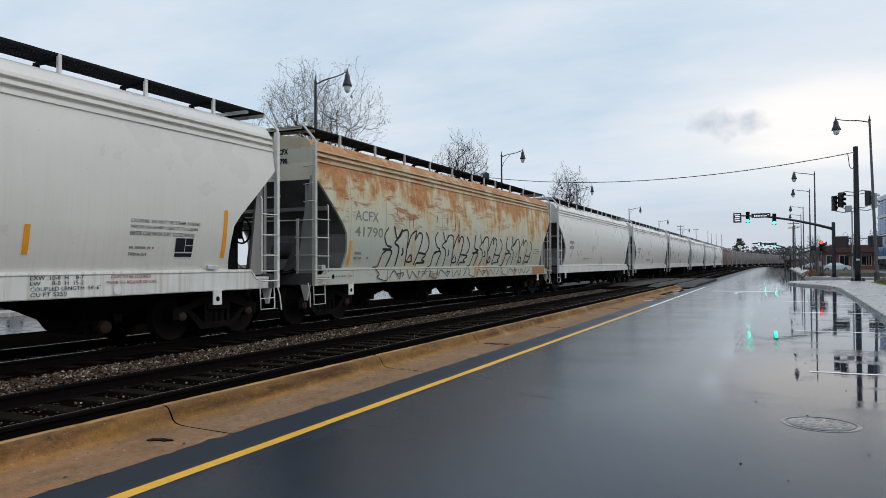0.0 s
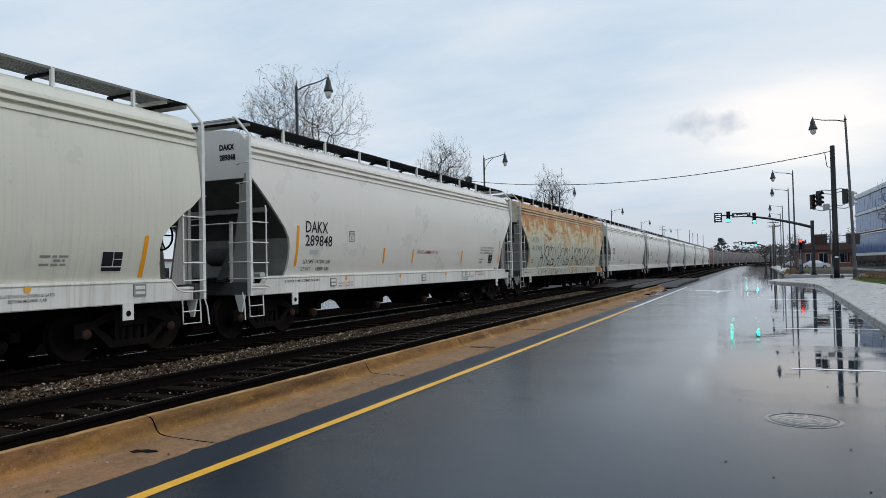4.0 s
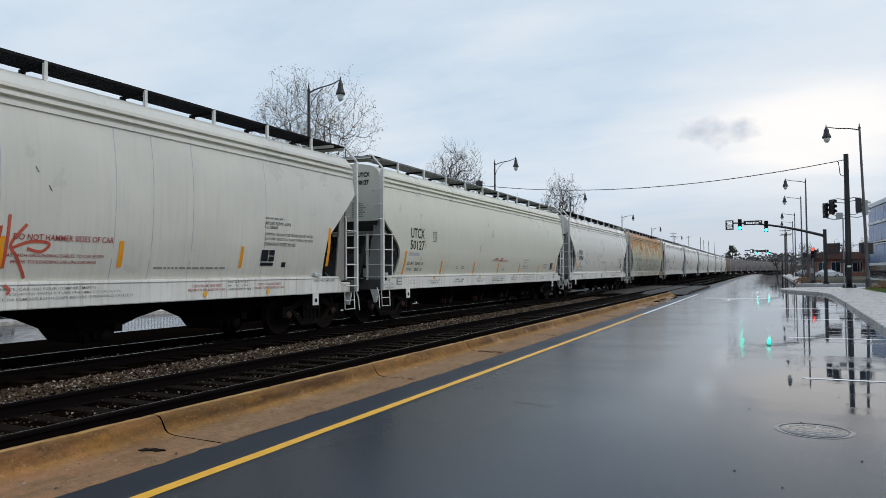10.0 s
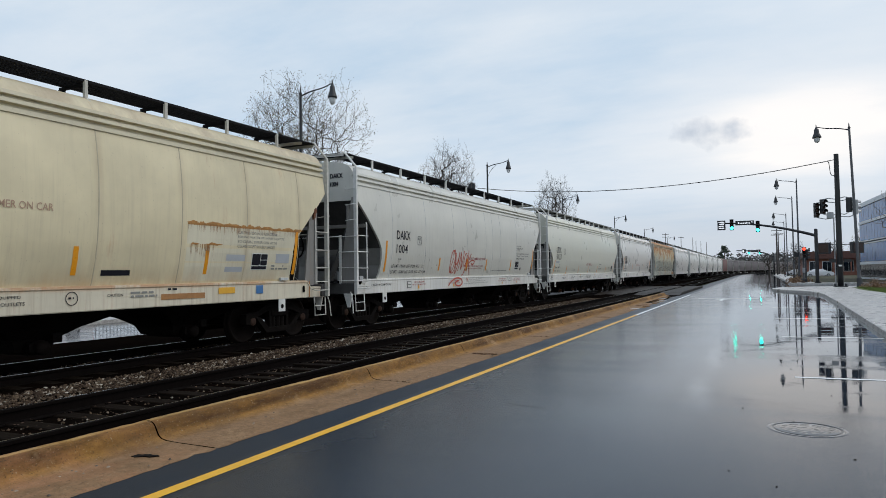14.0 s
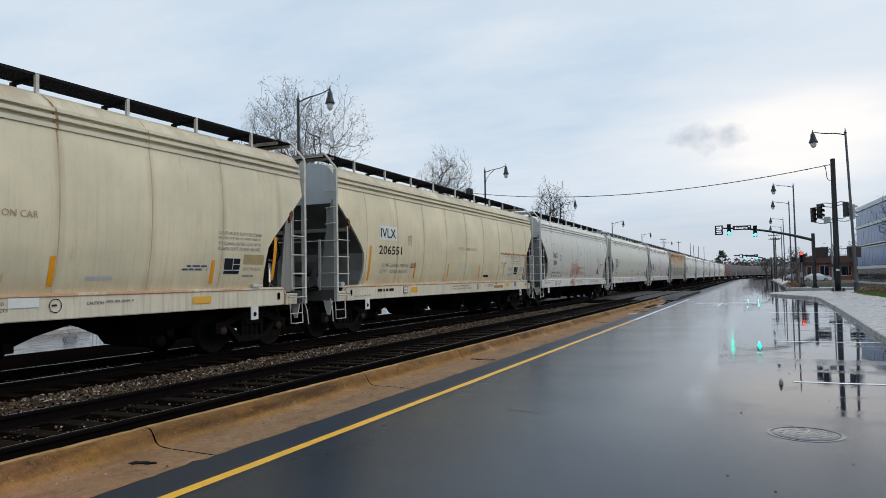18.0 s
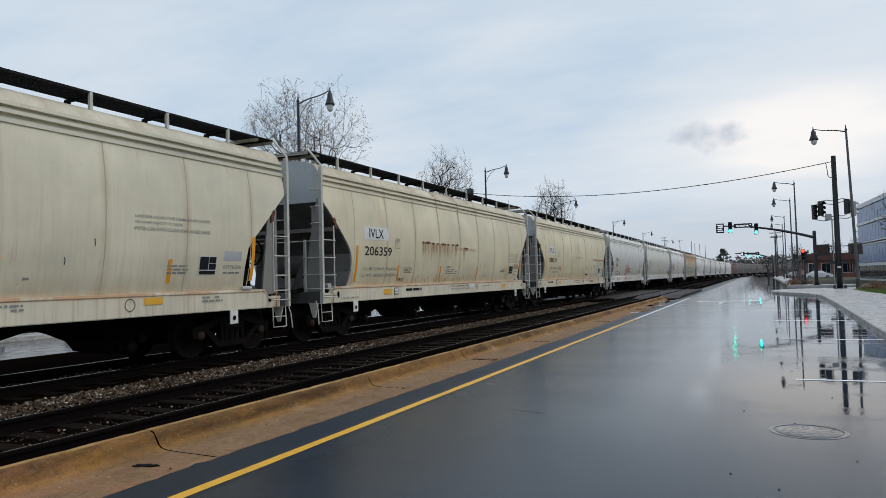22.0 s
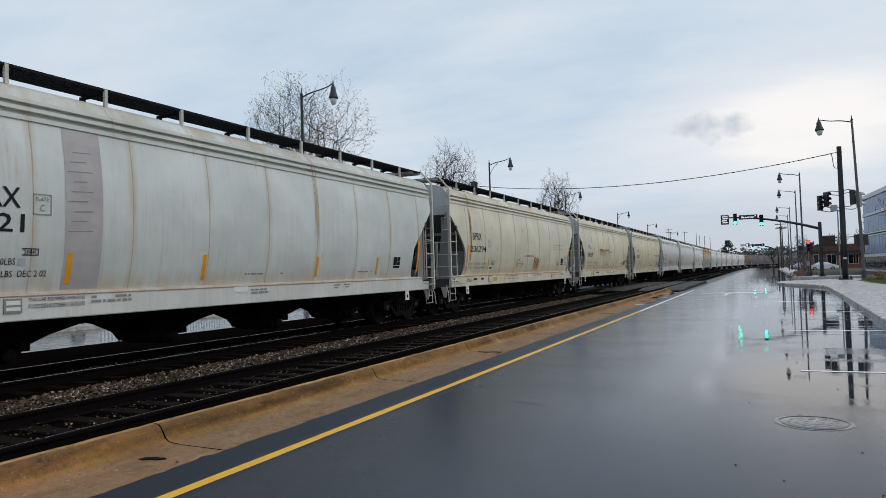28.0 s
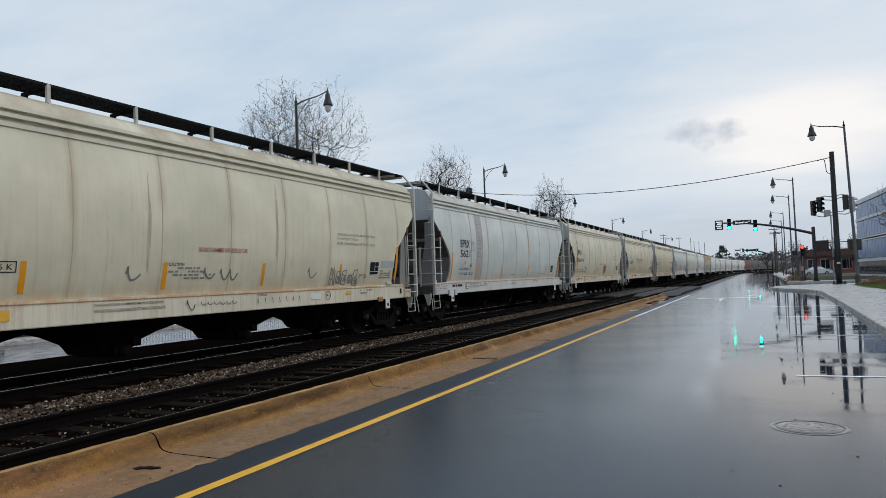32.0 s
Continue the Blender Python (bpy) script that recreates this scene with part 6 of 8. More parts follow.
def roof_drip(car, y, low=3.0, w=0.03, mat="rust_run", lean=0.10):
    """Rust that has run from a running-board foot over the eave and down a seam."""
    path = [(x + 0.005, z + 0.003) for x, z in reversed(EAVE + ROOF[1:3])]
    path = path + [(profile(3.74 + (low - 3.74) * k / 8) + 0.006, 3.74 + (low - 3.74) * k / 8) for k in range(9)]
    rows = []
    for k, (x, z) in enumerate(path):
        f = w * (0.55 + 0.45 * math.sin(k * 2.1 + y)) * (1.0 if z > 3.75 else max(0.08, (z - low) / (3.75 - low) * 0.6))
        yy = y - lean * max(0.0, z - 4.09) / 0.2 + 0.006 * math.sin(k * 1.7)
        rows.append([(x, yy - f, z), (x, yy + f, z)])
    part("rust_drip", Shape().strip(rows), mat, car, fix=False)


def stain(car, y0, y1, z0, z1, seed, mat="rust_run", runs=20):
    rnd = random.Random(seed)
    for k in range(runs):
        yy, w = rnd.uniform(y0, y1), rnd.uniform(0.008, 0.05)
        a = z1 - rnd.uniform(0, 0.5) * (z1 - z0)
        b = max(z0, a - rnd.uniform(0.3, 1.0) * (z1 - z0))
        rows = [[(profile(a + (b - a) * t) + 0.006, yy - w * s / 2, a + (b - a) * t), (profile(a + (b - a) * t) + 0.006, yy + w * s / 2, a + (b - a) * t)] for t, s in ((0, 0.3), (0.3, 1), (0.7, 0.7), (1, 0.1))]
        part("rust_run", Shape().strip(rows), mat, car, fix=False)


def wave(y0, y1, z0, z1, n, seed, slant=0.1, steps=14):
    """A looping spray stroke."""
    rnd = random.Random(seed)
    pts = []
    for i in range(n * steps + 1):
        t = i / (n * steps)
        ph = 2 * math.pi * n * t
        k = 0.8 + 0.2 * math.sin(seed + t * 5)
        zz = (z0 + z1) / 2 + (z1 - z0) / 2 * k * math.sin(ph)
        yy = y0 + (y1 - y0) * t + 0.16 * (y1 - y0) / n * math.cos(ph) + slant * (zz - z0)
        pts.append((yy, zz))
    return pts


def tag_letters(car, y0, y1, z0, z1, n, seed, mat, width=0.03):
    """A row of tall outlined letters that cannot be read."""
    rnd = random.Random(seed)
    st = []
    w = (y1 - y0) / n
    for i in range(n):
        a = y0 + w * i
        jag = lambda: rnd.uniform(-0.06, 0.06)
        h0, h1 = z0 + jag(), z1 + jag() * 1.5
        mid = (h0 + h1) / 2 + jag()
        kind = rnd.randrange(4)
        if kind == 0:
            st.append([(a + 0.05 * w, h0), (a + 0.2 * w, mid), (a + 0.1 * w, h1), (a + 0.3 * w, h1 - 0.1), (a + 0.28 * w, mid), (a + 0.6 * w, mid + 0.05), (a + 0.62 * w, h1), (a + 0.82 * w, h1 - 0.06), (a + 0.75 * w, mid), (a + 0.85 * w, h0)])
            st.append([(a + 0.3 * w, mid - 0.1), (a + 0.32 * w, h0), (a + 0.55 * w, h0 + 0.06), (a + 0.58 * w, mid - 0.1)])
        elif kind == 1:
            st.append([(a + w * (0.5 + 0.36 * math.cos(t)), mid + (h1 - h0) * 0.48 * math.sin(t)) for t in (k * math.pi / 9 for k in range(19))])
            st.append([(a + w * (0.5 + 0.14 * math.cos(t)), mid + (h1 - h0) * 0.24 * math.sin(t)) for t in (k * math.pi / 6 for k in range(13))])
        elif kind == 2:
            st.append([(a, h0), (a + 0.12 * w, h1), (a + 0.3 * w, h1 - 0.05), (a + 0.45 * w, mid), (a + 0.6 * w, h1), (a + 0.8 * w, h1 - 0.1), (a + 0.88 * w, h0), (a + 0.7 * w, h0 + 0.03), (a + 0.62 * w, mid), (a + 0.45 * w, h0 + 0.15), (a + 0.3 * w, mid), (a + 0.22 * w, h0)])
        else:
            st.append([(a + 0.1 * w, h0), (a + 0.16 * w, h1), (a + 0.8 * w, h1 + 0.03), (a + 0.78 * w, h1 - 0.14), (a + 0.38 * w, h1 - 0.18), (a + 0.36 * w, mid + 0.05), (a + 0.7 * w, mid), (a + 0.68 * w, mid - 0.12), (a + 0.34 * w, mid - 0.1), (a + 0.36 * w, h0 + 0.14), (a + 0.85 * w, h0 + 0.1), (a + 0.8 * w, h0 - 0.02), (a + 0.1 * w, h0)])
        if rnd.random() < 0.7:
            st.append([(a + 0.9 * w, h0 + 0.2), (a + 0.8 * w, h0 + 0.02), (a + 1.0 * w, h0 - 0.05), (a + 1.05 * w, h0 + 0.12)])
    for q in st:
        dense = []
        for u, v in zip(q, q[1:]):
            k = max(1, int(math.hypot(v[0] - u[0], v[1] - u[1]) / 0.12))
            dense += [(u[0] + (v[0] - u[0]) * i / k, u[1] + (v[1] - u[1]) * i / k) for i in range(k)]
        scribble(car, [dense + [q[-1]]], mat, width)


def spline(pts, k=5):
    """A smooth stroke through points."""
    out = []
    P = [pts[0]] + pts + [pts[-1]]
    for a, b, c, d in zip(P, P[1:], P[2:], P[3:]):
        for i in range(k):
            t = i / k
            out.append(tuple(0.5 * (2 * q + (r - p) * t + (2 * p - 5 * q + 4 * r - u) * t * t + (3 * q - p - 3 * r + u) * t ** 3) for p, q, r, u in zip(a, b, c, d)))
    return out + [pts[-1]]


# rusty car
C = RUSTY
lettering(C, "ACFX", 1.62, 2.75, 2.50, 2.76, "stencil_faint")
lettering(C, "41790", 1.62, 3.00, 2.10, 2.36, "stencil_faint")
reflectors(C, (), tall=(1.50,))
bars(C, 1.70, 1.42, 1.2, 0.30, "stencil_faint", line=0.09)
# four sprayed words: tall thin outlines on the side, their feet on the sill
WORD = [[(0.15, 1.0), (0.10, 0.8), (0.13, 0.56), (0.23, 0.5), (0.12, 0.38), (0.09, 0.3), (0.06, 0.02), (-0.03, -0.03), (0.03, -0.09)],
        [(0.09, 0.42), (0.26, 0.41), (0.22, 0.2), (0.18, -0.02)], [(0.28, 1.03), (0.34, 0.72), (0.41, 0.97), (0.38, 0.8), (0.28, 0.62), (0.36, 0.5), (0.38, 0.25), (0.35, 0.0)],
        [(0.36, 0.76), (0.42, 0.92), (0.49, 0.96), (0.54, 0.86), (0.55, 0.5), (0.56, 0.0)], [(0.56, 0.5), (0.61, 0.8), (0.69, 0.98), (0.68, 0.72), (0.75, 0.92), (0.83, 0.86), (0.80, 0.5), (0.74, 0.02)],
        [(0.62, 0.34), (0.58, 0.12), (0.67, 0.13), (0.63, 0.3)], [(0.79, 0.36), (0.97, 0.32), (0.90, 0.2), (0.96, 0.12), (0.80, 0.1), (0.77, 0.0)], [(0.92, 0.94), (1.0, 0.76), (0.99, 0.5), (0.93, 0.36)],
        [(0.45, 0.5), (0.47, 0.36), (0.44, 0.3)]]
FOOT = [[(0.0, 1.0), (0.05, 0.55), (0.02, 0.3), (0.18, 0.02), (0.20, 0.9)], [(0.24, 0.2), (0.30, 0.8), (0.38, 0.45), (0.45, 0.1), (0.46, 0.9)], [(0.40, 0.55), (0.52, 0.6), (0.48, 0.3)],
        [(0.58, 0.9), (0.62, 0.1), (0.70, 0.7), (0.78, 0.15), (0.84, 0.85)], [(0.86, 0.1), (0.95, 0.5), (1.0, 0.95)]]
for k, (a, b, top) in enumerate(((2.80, 5.75, 2.40), (5.90, 8.80, 2.38), (8.92, 11.9, 2.40), (12.04, 15.5, 2.42))):
    rnd = random.Random(k + 70)
    jit = lambda: rnd.uniform(-0.018, 0.018)
    for q in WORD:
        scribble(C, [spline([(a + (b - a) * (u + jit()), 1.34 + (top - 1.34) * (v + jit())) for u, v in q], 4)], "graffiti_black", 0.046 + 0.020 * rnd.random())
    for q in FOOT:
        scribble(C, [spline([(a + (b - a) * (u + jit()), 0.96 + 0.33 * v) for u, v in q], 4)], "graffiti_black", 0.028, surface=SX)
bars(C, 2.35, 1.06, 3.6 - (2.35), 1.15 - (1.06), "stencil", surface=SX, line=0.10, density=0.95)
bars(C, 0.95, 1.04, 0.9, 0.10, "stencil_faint", surface=SX, line=0.05)
bars(C, 5.2, 1.02, 1.4, 0.18, "stencil_faint", surface=SX, line=0.05)
bars(C, 15.8, 1.75, 1.0, 0.28, "stencil_faint", line=0.06)
sticker(C, 15.9, 17.6, 0.96, 1.28, "rust_run", SX - 0.002)
stain(C, 3.5, 10.0, 2.35, 2.95, 7, "rust_solid", 10)
end_letters(C, ("ACFX", "41790"), 3.86, x0=0.38)
part("sill_hole", Shape().lathe([(0.0, SX), (0.055, SX)], "x", 12, (0, 0.85, 1.12)), "under_dark", C)

# grey car with navy lettering
C = D
lettering(C, "DAKX", 1.90, 2.80, 2.29, 2.56, "stencil")
lettering(C, "289848", 1.90, 3.00, 1.98, 2.24, "stencil")
plate_box(C, 3.76, 4.02, 2.12, 2.39)
lettering(C, "LD LMT  197200  LBS", 1.89, 3.00, 1.58, 1.67)
lettering(C, "LT WT      65800  LBS", 1.86, 2.98, 1.41, 1.50)
sticker(C, 2.10, 2.45, 1.79, 1.90, "decal_grey")
reflectors(C, (5.64, 7.42, 11.25), 1.57, 0.42, ())
patch(C, "reflector", 1.56, 1.65, 1.52, 2.43, "orange")
patch(C, "reflector", 15.05, 15.15, 1.54, 2.44, "orange")
lettering(C, "DO NOT HAMMER ON CAR", 7.70, 9.20, 1.855, 1.965, "stencil_red")
lettering(C, "CAUTION:  DO NOT USE STEAM, BOILING", 12.96, 14.46, 2.10, 2.17)
lettering(C, "WATER OR SHARP OBJECTS TO CLEAN.", 12.96, 14.42, 2.00, 2.07)
lettering(C, "ENTER CAR WITH SOFT SOLED SHOES.", 12.96, 14.36, 1.90, 1.97)
bars(C, 12.97, 1.66, 13.66 - 12.97, 1.72 - 1.66, "stencil_faint", line=0.05, density=0.95)
lettering(C, "TWIN 06-2014", 12.97, 13.33, 1.56, 1.62)
inspection(C, 13.92, 1.54)
sill_text(C, "EXW  10-8  H    8-7", 11.36, 12.20, 1.205, 1.265)
sill_text(C, "EW      8-0  H  15-2", 11.36, 12.20, 1.125, 1.185)
sill_text(C, "COUPLED LENGTH  58'-6\"", 11.36, 12.50, 1.045, 1.105)
sill_text(C, "CU FT 5250", 11.36, 11.92, 0.965, 1.025)
sill_text(C, "CAPS TO BE SECURED", 12.68, 13.46, 1.205, 1.255, "stencil_red")
sill_text(C, "PRIOR TO RELEASE OF CAR", 12.60, 13.58, 1.115, 1.165, "stencil_red")
sill_text(C, "2 INCH HF COMP SHOES", 1.25, 2.6, 1.16, 1.22)
routing_board(C, 3.05)
sill_text(C, "ALL CAPS TO BE SECURED", 3.42, 4.10, 1.07, 1.11, "stencil_red")
sill_text(C, "PRIOR TO RELEASE OF CAR", 3.42, 4.10, 1.00, 1.04, "stencil_red")
for y in (3.78, 6.72, 10.0):
    notice(C, y)
routing_board(C, 8.15)
part("notice_sign", Shape().lathe([(0.0, SX), (0.075, SX)], "x", 14, (0, 12.80, 1.02)), "decal_white", C)
part("latch", Shape().box(1.46, 1.52, 14.72, 14.98, 1.325, 1.40, 0.01), "end_grey", C)
end_letters(C, ("DAKX", "289848"), 3.85)

# pale green car
C = U
lettering(C, "UTCX", 1.58, 2.46, 2.40, 2.70, "stencil")
lettering(C, "50127", 1.58, 2.48, 2.06, 2.34, "stencil")
plate_box(C, 3.06, 3.32, 2.34, 2.64)
sticker(C, 1.52, 2.20, 1.88, 1.98, "decal_grey")
lettering(C, "LD LMT  222400  LB", 1.50, 2.50, 1.62, 1.71)
lettering(C, "LT WT     63600   LB", 1.50, 2.48, 1.44, 1.53)
reflectors(C, (3.86, 6.60, 9.06, 11.60, 14.34), 1.33, 0.42)
patch(C, "reflector", 1.26, 1.35, 1.33, 2.02, "orange", lean=0.05)
patch(C, "reflector", 16.86, 16.95, 1.36, 2.06, "orange", lean=0.05)
bars(C, 8.62, 1.88, 1.0, 0.04, "stencil_red", line=0.04)
lettering(C, "DO NOT HAMMER ON CAR", 8.36, 10.06, 1.78, 1.87, "stencil_red")
bars(C, 5.05, 1.48, 0.82, 0.11)
bars(C, 12.05, 1.84, 13.0 - 12.05, 1.90 - 1.84, "stencil_faint", line=0.05, density=0.95)
lettering(C, "TIHN 07-2014", 12.05, 12.6, 1.75, 1.80, "stencil_faint")
bars(C, 12.03, 1.58, 12.9 - 12.03, 1.64 - 1.58, "stencil_faint", line=0.05, density=0.95)
lettering(C, "SCHNC 05-2008", 12.03, 12.75, 1.50, 1.55, "stencil_faint")
bars(C, 15.05, 1.50, 0.5, 0.22)
inspection(C, 16.1, 1.46, 0.40, 0.34)
for y in (3.38, 7.22, 10.95, 14.9):
    notice(C, y, 1.235)
    sill_text(C, "CLOSE HATCH COVERS & GATES", y - 0.40, y + 0.42, 1.115, 1.16)
    sill_text(C, "BEFORE MOVING CAR", y - 0.28, y + 0.30, 1.045, 1.09)
bars(C, 4.9, 1.04, 1.15, 0.13, "stencil_faint", surface=SX, line=0.05)
sill_text(C, "CAUTION: DO NOT USE STEAM, BOILING WATER", 8.48, 9.95, 1.16, 1.20, "stencil_faint")
bars(C, 8.48, 1.02, 1.4, 0.11, "stencil_faint", surface=SX, line=0.045)
sill_text(C, "CAUTION: DO NOT USE STEAM, BOILING WATER", 12.0, 13.4, 1.16, 1.20, "stencil_faint")
sill_text(C, "OR SHARP OBJECTS TO CLEAN, ENTER CAR", 12.0, 13.3, 1.09, 1.13, "stencil_faint")
sill_text(C, "WITH CLEAN, SOFT SOLED SHOES.", 12.0, 13.1, 1.02, 1.06, "stencil_faint")
sill_text(C, "JACK HERE", 1.75, 2.05, 1.14, 1.18, "stencil_faint")
sill_text(C, "PULL HERE", 1.75, 2.05, 1.06, 1.10, "stencil_faint")
sill_text(C, "2 INCH HF COMP SHOES", 0.12, 0.8, 0.97, 1.01, "stencil_faint")
routing_board(C, 0.95, 1.05)
routing_board(C, 16.75, 1.05)
end_letters(C, ("UTCX", "50127"), 3.92)
end_print(C, 0.55, 1.0, 2.95, 3.32)

# grey car with the red tag
C = A
lettering(C, "DAKX", 2.14, 2.98, 2.42, 2.68, "stencil")
lettering(C, "1004", 2.14, 2.84, 2.03, 2.28, "stencil")
plate_box(C, 3.46, 3.73, 2.30, 2.56)
bars(C, 2.14, 1.82, 0.5, 0.06, line=0.05)
lettering(C, "LD LMT  196600  LBS  89200  KGS   LO", 1.95, 3.98, 1.62, 1.71)
lettering(C, "LT WT    66400  LBS  30100  KGS  CE 11-94", 1.95, 4.18, 1.45, 1.54)
reflectors(C, (5.15, 7.46, 9.40, 12.24), 1.52, 0.42)
patch(C, "reflector", 1.52, 1.61, 1.50, 2.36, "orange")
patch(C, "reflector", 15.16, 15.26, 1.56, 2.46, "orange")
lettering(C, "DO NOT HAMMER SIDES OF CAR", 7.62, 9.24, 1.90, 1.99, "stencil_red")
lettering(C, "ATTACH GROUNDING CABLES TO CAR BODY", 7.55, 9.10, 1.66, 1.71, "stencil_red")
lettering(C, "PRIOR TO LOADING OR UNLOADING", 7.62, 8.96, 1.57, 1.62, "stencil_red")
bars(C, 10.1, 1.48, 11.9 - 10.1, 1.53 - 1.48, "stencil_faint", line=0.05, density=0.95)
bars(C, 12.87, 2.50, 13.70 - 13.02, 2.57 - 2.50, "stencil_faint", line=0.05, density=0.95)
lettering(C, "APPLIED RERW LV/WR", 12.87, 13.72, 2.41, 2.48)
lettering(C, "12-2000", 12.87, 13.28, 2.33, 2.39)
lettering(C, "CAUTION:  DO NOT USE STEAM, BOILING WATER", 12.87, 14.56, 2.18, 2.25)
lettering(C, "OR SHARP OBJECTS TO CLEAN. ENTER CAR WITH", 12.87, 14.54, 2.08, 2.15)
lettering(C, "CLEAN SOFT SOLED SHOES.", 12.87, 13.92, 1.98, 2.05)
inspection(C, 12.81, 1.55, 0.44, 0.36)
sticker(C, 13.52, 13.66, 1.53, 1.64, "stencil")
TAG = [[(6.05, 2.20), (5.86, 2.16), (5.76, 1.90), (5.80, 1.58), (5.92, 1.46), (6.06, 1.60), (6.12, 1.95), (6.04, 2.22), (5.95, 2.05)],
       [(6.16, 2.12), (6.20, 1.86), (6.30, 1.74), (6.40, 1.88), (6.46, 2.16), (6.42, 1.80), (6.36, 1.50), (6.28, 1.40)],
       [(6.52, 1.52), (6.56, 1.86), (6.60, 2.14), (6.68, 1.84), (6.76, 1.56), (6.80, 1.86), (6.86, 2.20)],
       [(7.12, 2.12), (6.98, 2.08), (6.92, 1.86), (7.00, 1.66), (7.10, 1.80), (7.16, 2.08), (7.14, 1.70), (7.08, 1.42), (6.96, 1.36)],
       [(7.26, 2.24), (7.28, 1.86), (7.30, 1.50)], [(7.52, 2.12), (7.34, 1.84), (7.46, 1.66), (7.60, 1.44), (7.64, 1.36)],
       [(7.36, 1.78), (7.62, 1.88), (7.90, 1.86), (7.80, 1.74), (7.58, 1.78)]]
for q in TAG:
    scribble(C, [spline([(u + 0.24 + 0.10 * (v - 1.7), v) for u, v in q])], "graffiti_red", 0.044)
scribble(C, [spline([(6.25, 1.95), (6.10, 1.62), (6.22, 1.44), (6.42, 1.55), (6.46, 1.95), (6.52, 1.40)])], "graffiti_red", 0.036)
scribble(C, [spline([(5.95, 1.02), (6.18, 1.14), (6.55, 1.26), (7.0, 1.25), (7.16, 1.12), (6.95, 1.01), (6.6, 1.03), (6.58, 1.14), (6.9, 1.18)])], "graffiti_red", 0.05, surface=SX + 0.002)
scribble(C, [spline([(7.55, 1.27), (7.62, 1.2), (7.58, 1.14)])], "graffiti_red", 0.04, surface=SX + 0.002)
for y0 in (3.42, 6.1, 11.0, 12.8):
    sill_text(C, "CAPS TO BE SECURED", y0, y0 + 0.74, 1.16, 1.205, "stencil_red")
    sill_text(C, "PRIOR TO RELEASE OF CAR", y0 - 0.1, y0 + 0.84, 1.085, 1.13, "stencil_red")
    notice(C, y0 + 0.32, 1.03)
routing_board(C, 2.98)
sill_text(C, "NOTE: CAR HAS FOUR COMPARTMENTS", 7.5, 9.0, 1.19, 1.23, "stencil_faint")
sill_text(C, "EQUIPPED WITH 5 TUBE PNEUMATIC OUTLETS", 7.62, 9.45, 1.12, 1.16, "stencil_faint")
sill_text(C, "CAUTION: REMOVE BOTH CAPS BEFORE OPERATING OUTLETS", 7.3, 9.7, 1.05, 1.09, "stencil_faint")
sill_text(C, "EXW  10-8  H    8-7", 11.92, 12.5, 1.22, 1.26)
sill_text(C, "EW      8-0  H  15-2", 11.92, 12.5, 1.15, 1.19)
sill_text(C, "COUPLED LENGTH: 58'-6\"", 11.92, 12.6, 1.08, 1.12)
bars(C, 13.9, 1.20, 14.2 - 13.9, 1.245 - 1.20, "stencil_faint", surface=SX, line=0.05, density=0.95)
sill_text(C, "2 INCH HF COMP SHOES", 14.75, 15.6, 1.20, 1.25, "stencil_faint")
sill_text(C, "2 INCH HF COMP SHOES", 0.9, 2.0, 1.12, 1.18)
part("latch", Shape().box(1.46, 1.52, 14.72, 14.98, 1.325, 1.40, 0.01), "end_grey", C)
for y, z in ((4.0, 2.05), (4.35, 1.9), (4.9, 1.75), (4.6, 1.65), (7.9, 2.95), (8.1, 2.7)):
    scribble(C, [[(y, z), (y + 0.05, z - 0.08)]], "graffiti_black", 0.012, "scuff")
end_letters(C, ("DAKX", "1004"), 3.85)
for y in (1.9, 4.05, 6.2, 7.4, 9.25, 10.0, 10.9, 12.9):
    sm = Shape().strip([[(profile(z) + 0.001, -0.010, z), (profile(z) + 0.005, 0.0, z), (profile(z) + 0.001, 0.010, z)] for z in (1.32, 1.6, 2.0, 2.5, 3.0, 3.4, 3.74)])
    part("weld_seam", sm, "decal_grey", C, m=pose(0, y, 0))


def acf_sill(C, E, y_logo, y_name=2.2, y_board=None):
    """Sill markings that the cream cars have in common."""
    bars(C, y_name, 1.08, y_name + 1.1 - (y_name), 1.19 - (1.08), "stencil", surface=SX, line=0.10, density=0.95)
    if y_board:
        sticker(C, y_board, y_board + 0.45, 1.05, 1.20, "decal_yellow", SX)
        routing_board(C, y_board + 0.60, 1.03)
    else:
        routing_board(C, y_name + 1.5, 1.03)
        sticker(C, y_name + 2.0, y_name + 2.45, 1.05, 1.20, "decal_yellow", SX)
    ring = [(SX, y_logo + 0.10 * math.cos(t), 1.13 + 0.10 * math.sin(t)) for t in (k * math.pi / 12 for k in range(25))]
    part("round_mark", Shape().tube(ring, 0.006, 4, False), "stencil", C)
    bars(C, y_logo - 0.06, 1.11, 0.12, 0.04, "stencil", surface=SX + 0.001, line=0.04)
    sill_text(C, "2 INCH HF COMP SHOES", 0.95, 1.8, 1.0, 1.05, "stencil_faint")
    for y in (0.82, E - 0.82):
        part("sill_hole", Shape().lathe([(0.0, SX), (0.05, SX)], "x", 12, (0, y, 1.15)).lathe([(0.0, SX), (0.05, SX)], "x", 12, (0, y, 1.09)), "under_dark", C)
    part("latch", Shape().box(1.46, 1.52, E - 1.72, E - 1.45, 1.325, 1.39, 0.01), "end_grey", C)
    for y in (0.6, E - 0.6):
        stain_sill(C, y)


def stain_sill(C, y):
    sticker(C, y - 0.02, y + 0.02, 0.93, 1.30, "rust_run", SX - 0.001)


